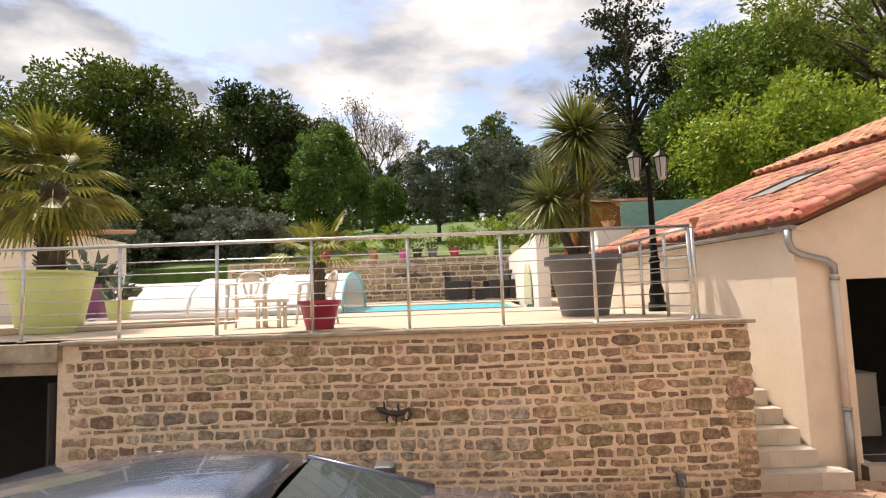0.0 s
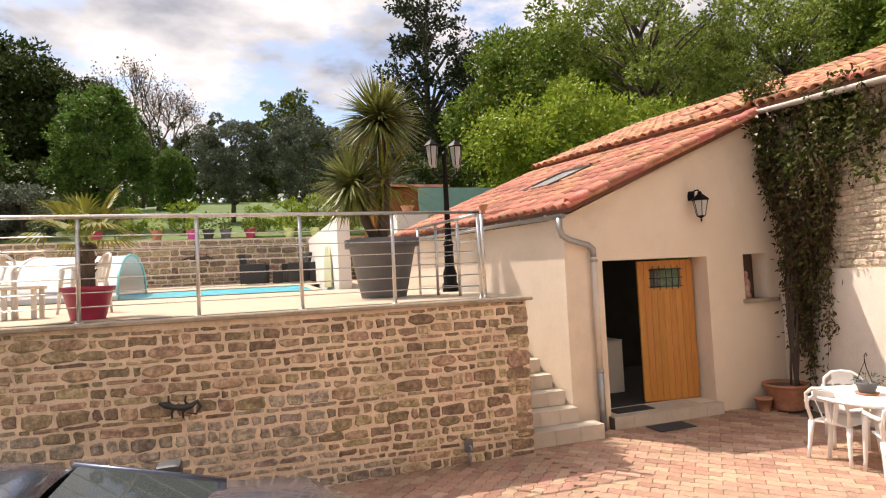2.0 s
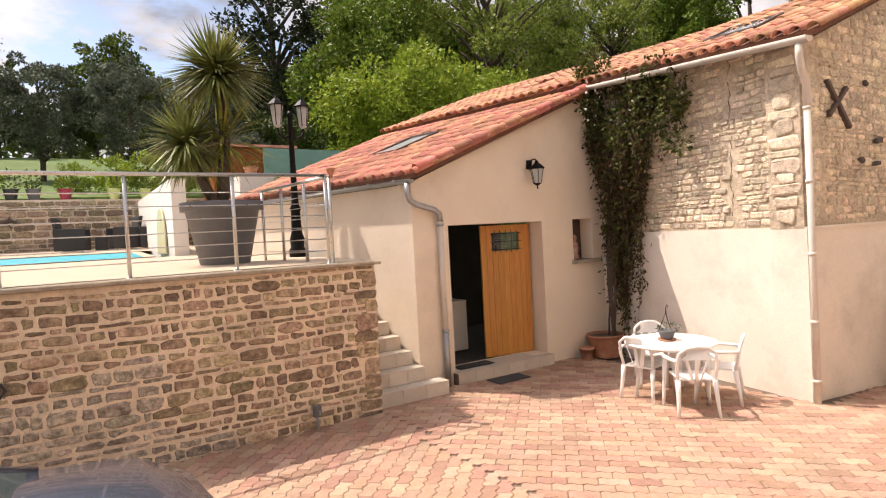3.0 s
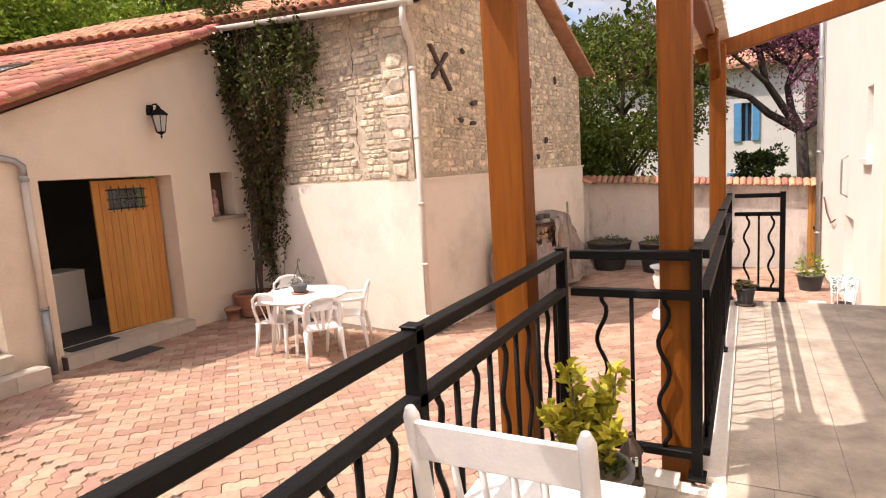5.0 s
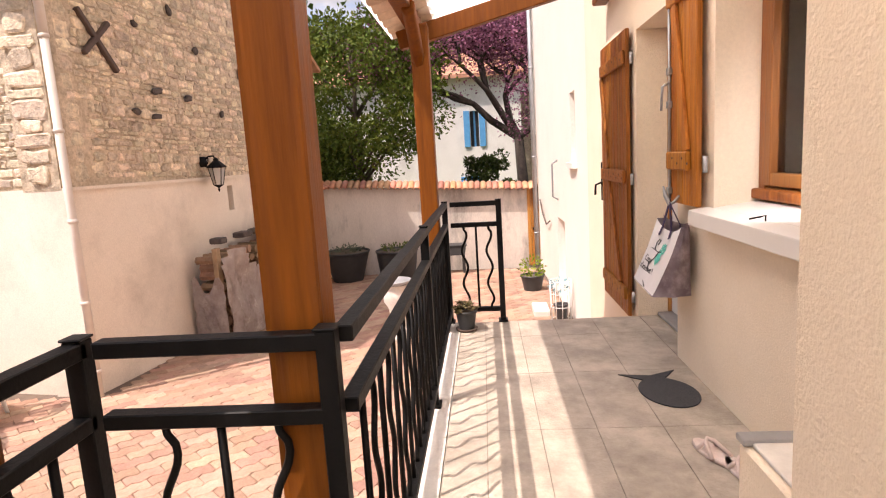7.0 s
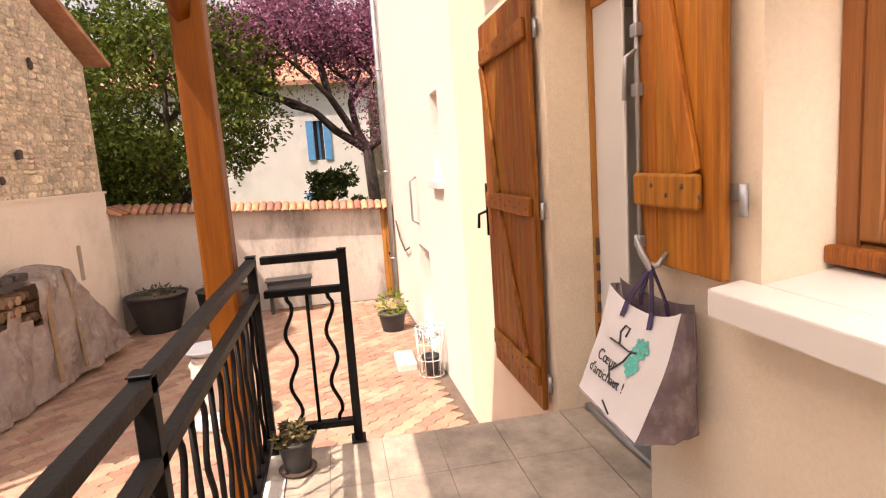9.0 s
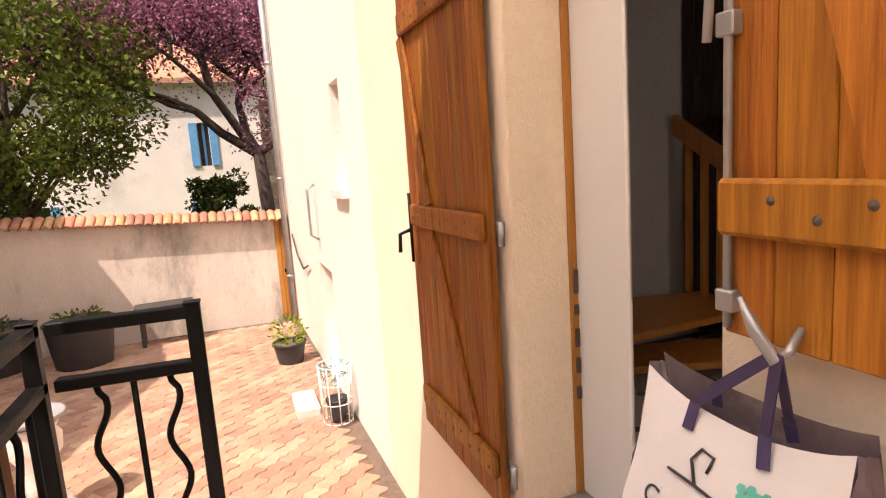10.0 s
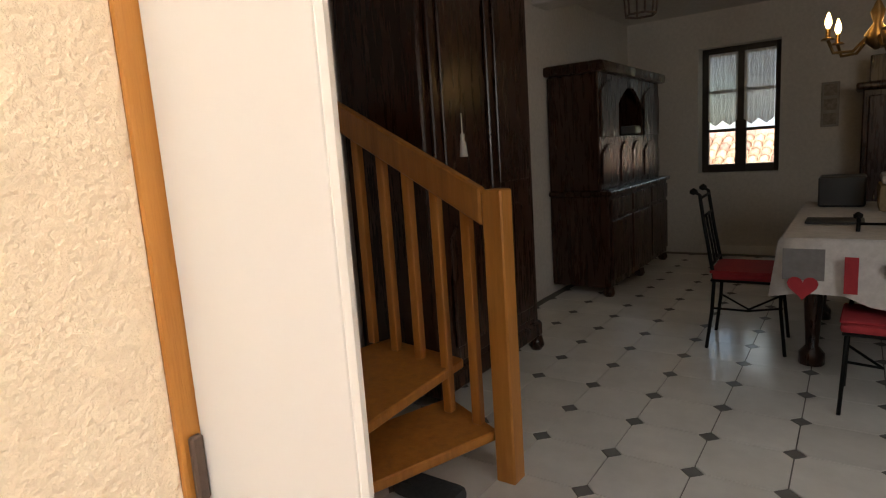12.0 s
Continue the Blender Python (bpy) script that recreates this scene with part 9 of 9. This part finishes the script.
# barn: gable and side
bh = bpy.data.objects["wall_barn_gable_high"]
ang = math.atan2(gd.y, gd.x)


def gable_top(u):
    k = u / gl
    return lerp(3.36, 4.74, k / 0.52) if k < 0.52 else lerp(4.74, 3.12, (k - 0.52) / 0.48)


def gw_(u, out, z):
    q = BC + gd * u + gn * 0.032
    return Matrix.Translation((q.x, q.y, z)) @ Matrix.Rotation(ang, 4, "Z")


lay_wall("stone", gl, 1.25, 4.7, (0.04, 0.105), (0.07, 0.24), 0.015, 0.020, RUBBLE, bh, gw_, lambda u, z: 0.3 < u < 2.6 and z < 3.3, 42, lambda u, z: z > gable_top(u) - 0.06 or u < 0.42, rough=0.5, bend=0.08, stuff_label="pale rubble stones of the barn gable")
bs_ = bpy.data.objects["wall_barn_side_high"]
sd = (BC - BJ).normalized()
sl_ = (BC - BJ).length
sang = math.atan2(sd.y, sd.x)


def sw_(u, out, z):
    q = BJ + sd * u + Vector((0.034, 0, 0))
    return Matrix.Translation((q.x, q.y, z)) @ Matrix.Rotation(sang, 4, "Z")


lay_wall("stone", sl_, 1.25, 3.85, (0.045, 0.085), (0.08, 0.21), 0.012, 0.024, RUBBLE, bs_, sw_, lambda u, z: u > 1.4, 43, lambda u, z: z > lerp(3.9, 3.45, u / sl_) - 0.08 or (2.66 < u < 2.86 and noise.noise((u * 3, z * 2.2, 0)) > -0.15), stuff_label="pale rubble stones of the barn side wall")
gw2 = bpy.data.objects["wall_garden"]
lay_wall("stone", 12.0, 1.45, 2.95, (0.10, 0.17), (0.2, 0.55), 0.03, 0.03, STONE, gw2, lambda u, o, z: Matrix.Translation((-7 + u, 20.79, z)), lambda u, z: False, 44, stuff_label="stones of the garden wall")

# large corner stones of the barn
z = 1.26
while z < 3.25:
    h = q_r.uniform(0.08, 0.19)
    v, f = stone_geo(q_r, q_r.uniform(0.18, 0.38), h, 0.015, 0.3)
    ob = mesh_ob("quoin", v, f, RUBBLE, bs_)
    ob.matrix_basis = pose(8.366, 3.76, z + h / 2, 0, 0, -90)
    v, f = stone_geo(q_r, q_r.uniform(0.24, 0.40), h, 0.015, 0.3)
    ob = mesh_ob("quoin", v, f, RUBBLE, bh)
    ob.matrix_basis = gw_(0.21, 0, z + h / 2)
    z += h + 0.014

# crack in the barn side: near-black tube, its shade put into the colour
bm = bmesh.new()
pts = []
for k in range(40):
    z = 3.5 - k * 0.054
    q = BJ + sd * (2.75 + 0.07 * noise.noise((k * 0.31, 1.0, 0)) + 0.05 * noise.noise((k * 1.3, 4.0, 0))) - Vector((0.004, 0, 0))
    pts.append((q.x + 0.028, q.y, z))
tube(bm, pts, [0.0015 + 0.009 * abs(noise.noise((k * 0.6, 2.0, 7.0))) for k in range(40)], 5)
structure(part("crack", bm, SHADE_DARK), "dark crack running down the barn wall", "crack")


# ---- clay roof tiles ----
def tile_mesh(name, mat, ln=0.42, r0=0.098, r1=0.08, seg=6):
    v, f = [], []
    for y, r in ((0, r0), (ln, r1)):
        for rr in (r, r - 0.014):
            for k in range(seg + 1):
                a = math.pi * k / seg
                v.append((rr * math.cos(a), y, rr * math.sin(a) * 0.98))
    n = seg + 1
    for k in range(seg):
        f.append((k, k + 1, 2 * n + k + 1, 2 * n + k))
        f.append((n + k + 1, n + k, 3 * n + k, 3 * n + k + 1))
        f.append((k + 1, k, n + k, n + k + 1))
    f.append((0, 2 * n, 3 * n, n))
    f.append((n - 1, 2 * n - 1, 4 * n - 1, 3 * n - 1))
    me = shared(name, v, f, mat)
    me.polygons.foreach_set("use_smooth", [True] * len(me.polygons))
    return me


def tile_roof(slab, quad, mat, pitch=0.2, step=0.34, skip=lambda u, v: False, seed=1):
    """Rows of cover tiles from the eave edge quad[0]-quad[3] up to the ridge quad[1]-quad[2]."""
    me = tile_mesh("roof_tile", mat, 0.40, 0.086, 0.068)
    jv, jf, made = [], [], 0
    tv, tf = [v.co.copy() for v in me.vertices], [tuple(q.vertices) for q in me.polygons]
    r = np.random.default_rng(seed)
    a, b, c, d = [Vector(q) for q in quad]
    wide, deep = (d - a).length, (b - a).length
    nu, nv = int(wide / pitch), int(deep / step)
    nrm = (b - a).cross(d - a).normalized()
    if nrm.z < 0:
        nrm = -nrm
    for i in range(nu + 1):
        for j in range(nv):
            u, v = i / nu, (j + 0.0) / nv
            if skip(u, v):
                continue
            p = (a.lerp(d, u)).lerp(b.lerp(c, u), v) + nrm * (0.012 + r.normal() * 0.003)
            up = (b.lerp(c, u) - a.lerp(d, u)).normalized()
            z = (nrm * 1.0 + up * -0.06).normalized()
            x = up.cross(z).normalized()
            z = x.cross(up)
            m = Matrix.Translation(p - up * 0.06) @ Matrix((x, up, z)).transposed().to_4x4() @ Matrix.Rotation(r.normal() * 0.02, 4, "Z")
            if made < 300:
                ob = new("roof_tile", me)
                ob.parent = slab
                ob.matrix_basis = m
                made += 1
            else:
                o = len(jv)
                jv.extend([tuple(m @ q) for q in tv])
                jf.extend([tuple(k + o for k in q) for q in tf])
    if jv:
        ob = mesh_ob("roof_tiles_joined", jv, jf, mat, slab)
        ob["kind"], ob["label"] = "stuff", "clay tiles of the upper roof rows"
    return nu * nv


tile_roof(roof_low, LR, TILE_R, 0.205, 0.33, lambda u, v: 0.42 < u < 0.56 and 0.40 < v < 0.66, 1)
tile_roof(roof_up, UR, TILE_O, 0.205, 0.33, lambda u, v: 0.3 < u < 0.42 and 0.3 < v < 0.5, 2)
tile_roof(roof_barn, BR, TILE_O, 0.205, 0.33, lambda u, v: 0.3 < u < 0.5 and 0.22 < v < 0.44, 3)


def roof_point(quad, u, v, lift):
    a, b, c, d = [Vector(q) for q in quad]
    n = (b - a).cross(d - a).normalized()
    n = n if n.z > 0 else -n
    return a.lerp(d, u).lerp(b.lerp(c, u), v) + n * lift


for quad, u0, u1, v0, v1 in ((LR, 0.42, 0.56, 0.40, 0.66), (BR, 0.3, 0.5, 0.24, 0.46)):
    sk = empty("skylight", tuple(roof_point(quad, (u0 + u1) / 2, v0, 0.0)), "roof window with a grey metal frame", "skylight", "skylights")
    iv = sk.matrix_world.inverted()
    cs4 = [roof_point(quad, u, v, 0.065) for u, v in ((u0, v0), (u1, v0), (u1, v1), (u0, v1))]
    bm = bmesh.new()
    prism(bm, cs4, Vector((0, 0, -0.02)))
    bmesh.ops.transform(bm, matrix=iv, verts=bm.verts)
    part("pane", bm, surf("skylight_glass", (0.34, 0.36, 0.38), (0.42, 0.44, 0.46), 3, 0.12) if "skylight_glass" not in bpy.data.materials else bpy.data.materials["skylight_glass"], sk)
    for p, q in zip(cs4, cs4[1:] + cs4[:1]):
        bm = bevelled(bar(bmesh.new(), p, q, 0.05, 0.06), 0.006)
        bmesh.ops.transform(bm, matrix=iv, verts=bm.verts)
        part("frame", bm, IRON_B, sk)
# verge tiles along the front of the pool house roof
ver = tile_mesh("verge_tile", TILE_R)
for k in range(11):
    p = Vector(LR[0]).lerp(Vector(LR[1]), k / 11)
    up = (Vector(LR[1]) - Vector(LR[0])).normalized()
    ob = new("verge_tile", ver)
    ob.parent = roof_low
    ob.matrix_basis = Matrix.Translation(p + Vector((0, 0.02, 0.05))) @ Matrix((Vector((0, 1, 0)) * -1, up, Vector((0, -1, 0)).cross(up))).transposed().to_4x4()

# coping tiles on the yard wall
wy = bpy.data.objects["wall_yard"]
cop = tile_mesh("coping_tile", TILE_O, 0.30, 0.068, 0.056)
for i in range(38):
    k = i / 37
    x, y, z = lerp(15.3, 15.7, k), lerp(3.0, -1.72, k), lerp(0.82, 0.52, k)
    for s in (0, 1):
        ob = new("coping_tile", cop)
        ob.parent = wy
        ob.matrix_basis = Matrix.Translation((x + 0.11, y, z + 0.10)) @ Matrix.Rotation(-math.pi / 2 if s else math.pi / 2, 4, "Z") @ Matrix.Rotation(math.radians(-24), 4, "X") @ Matrix.Translation((0, 0.0, 0))
for i in range(7):
    ob = new("coping_tile", cop)
    ob.parent = wy
    ob.matrix_basis = Matrix.Translation((14.72 + i * 0.115, 3.05, 0.92)) @ Matrix.Rotation(math.pi, 4, "Z") @ Matrix.Rotation(math.radians(-24), 4, "X")

# ---- pavers of the yard ----
PL, PW = 0.265, 0.1325


def paver_outline():
    """An interlocking paver with the same wave along its two long sides."""
    L2, W2, a = PL / 2 - 0.0025, PW / 2 - 0.003, 0.016
    top = [(L2 * k / 4, W2 + a * math.sin(2 * math.pi * k / 4)) for k in (-4, -3, -2, -1, 0, 1, 2, 3, 4)]
    return top + [(x, y - 2 * W2) for x, y in reversed(top)]


ol = paver_outline()
n = len(ol)
pv = [(x, y, -0.03) for x, y in ol] + [(x, y, -0.004) for x, y in ol] + [(x * 0.965, y * 0.93, 0.0) for x, y in ol]
pf = []
for i in range(n):
    j = (i + 1) % n
    pf.append((j, i, n + i, n + j))
    pf.append((n + j, n + i, 2 * n + i, 2 * n + j))
pf.append(tuple(2 * n + i for i in reversed(range(n))))
pme = (shared("paver", pv, pf, PAVER), shared("paver", pv, pf, PAVER_C))
pva = np.array(pv)
r = np.random.default_rng(6)
jv, jf, single = ([], []), ([], []), 0


def zone(ang, inside):
    global single
    ca, sa = math.cos(ang), math.sin(ang)
    for j in range(-94, 95):
        for i in range(-51, 52):
            lx, ly = i * PL + (PL / 2 if j % 2 else 0), j * PW
            x, y = 6.0 + ca * lx - sa * ly, 3.0 + sa * lx + ca * ly
            if not inside(x, y):
                continue
            c = int(noise.noise((i * 0.9, j * 0.9, 5.0)) + r.normal() * 0.25 > 0.0)
            z = yard_z(x, y) + 0.004 + r.normal() * 0.0012
            if 4.3 < x < 6.2 and 2.2 < y < 5.4 and single < 300:
                ob = new("paver", pme[c])
                ob.parent = yard
                ob.matrix_basis = Matrix.Translation((x, y, z)) @ Matrix.Rotation(ang, 4, "Z") @ Matrix.Rotation(r.normal() * 0.006, 4, "X")
                single += 1
            else:
                o = len(jv[c])
                q = pva.copy()
                w = np.stack([ca * q[:, 0] - sa * q[:, 1] + x, sa * q[:, 0] + ca * q[:, 1] + y, q[:, 2] + z], 1)
                jv[c].extend(map(tuple, w))
                jf[c].extend([tuple(k + o for k in f) for f in pf])


def in_yard(x, y):
    if y < -1.5 or x > 15.4 or y > 7.2 or x < 0.2:
        return False
    if y < 0.42 and x < 4.2 or y < -0.14 and x < 7.5:
        return False
    if y > PY - 0.02 or (x > 8.32 + 0.17 * (y - 3.53) and y > 3.45 - 0.088 * (x - 8.36)):
        return False
    if x > 8.36 and y > 3.50 - 0.092 * (x - 8.36):
        return False
    if y > WY and x < 4.3:
        return False
    return True


zone(math.radians(-43), lambda x, y: in_yard(x, y) and x > 4.22)
zone(math.radians(47), lambda x, y: in_yard(x, y) and x <= 4.22)
for c, mat, lab in ((0, PAVER, "pink interlocking concrete pavers"), (1, PAVER_C, "cream interlocking concrete pavers")):
    ob = mesh_ob("pavers_joined", jv[c], jf[c], mat, yard)
    ob["kind"], ob["label"] = "stuff", lab
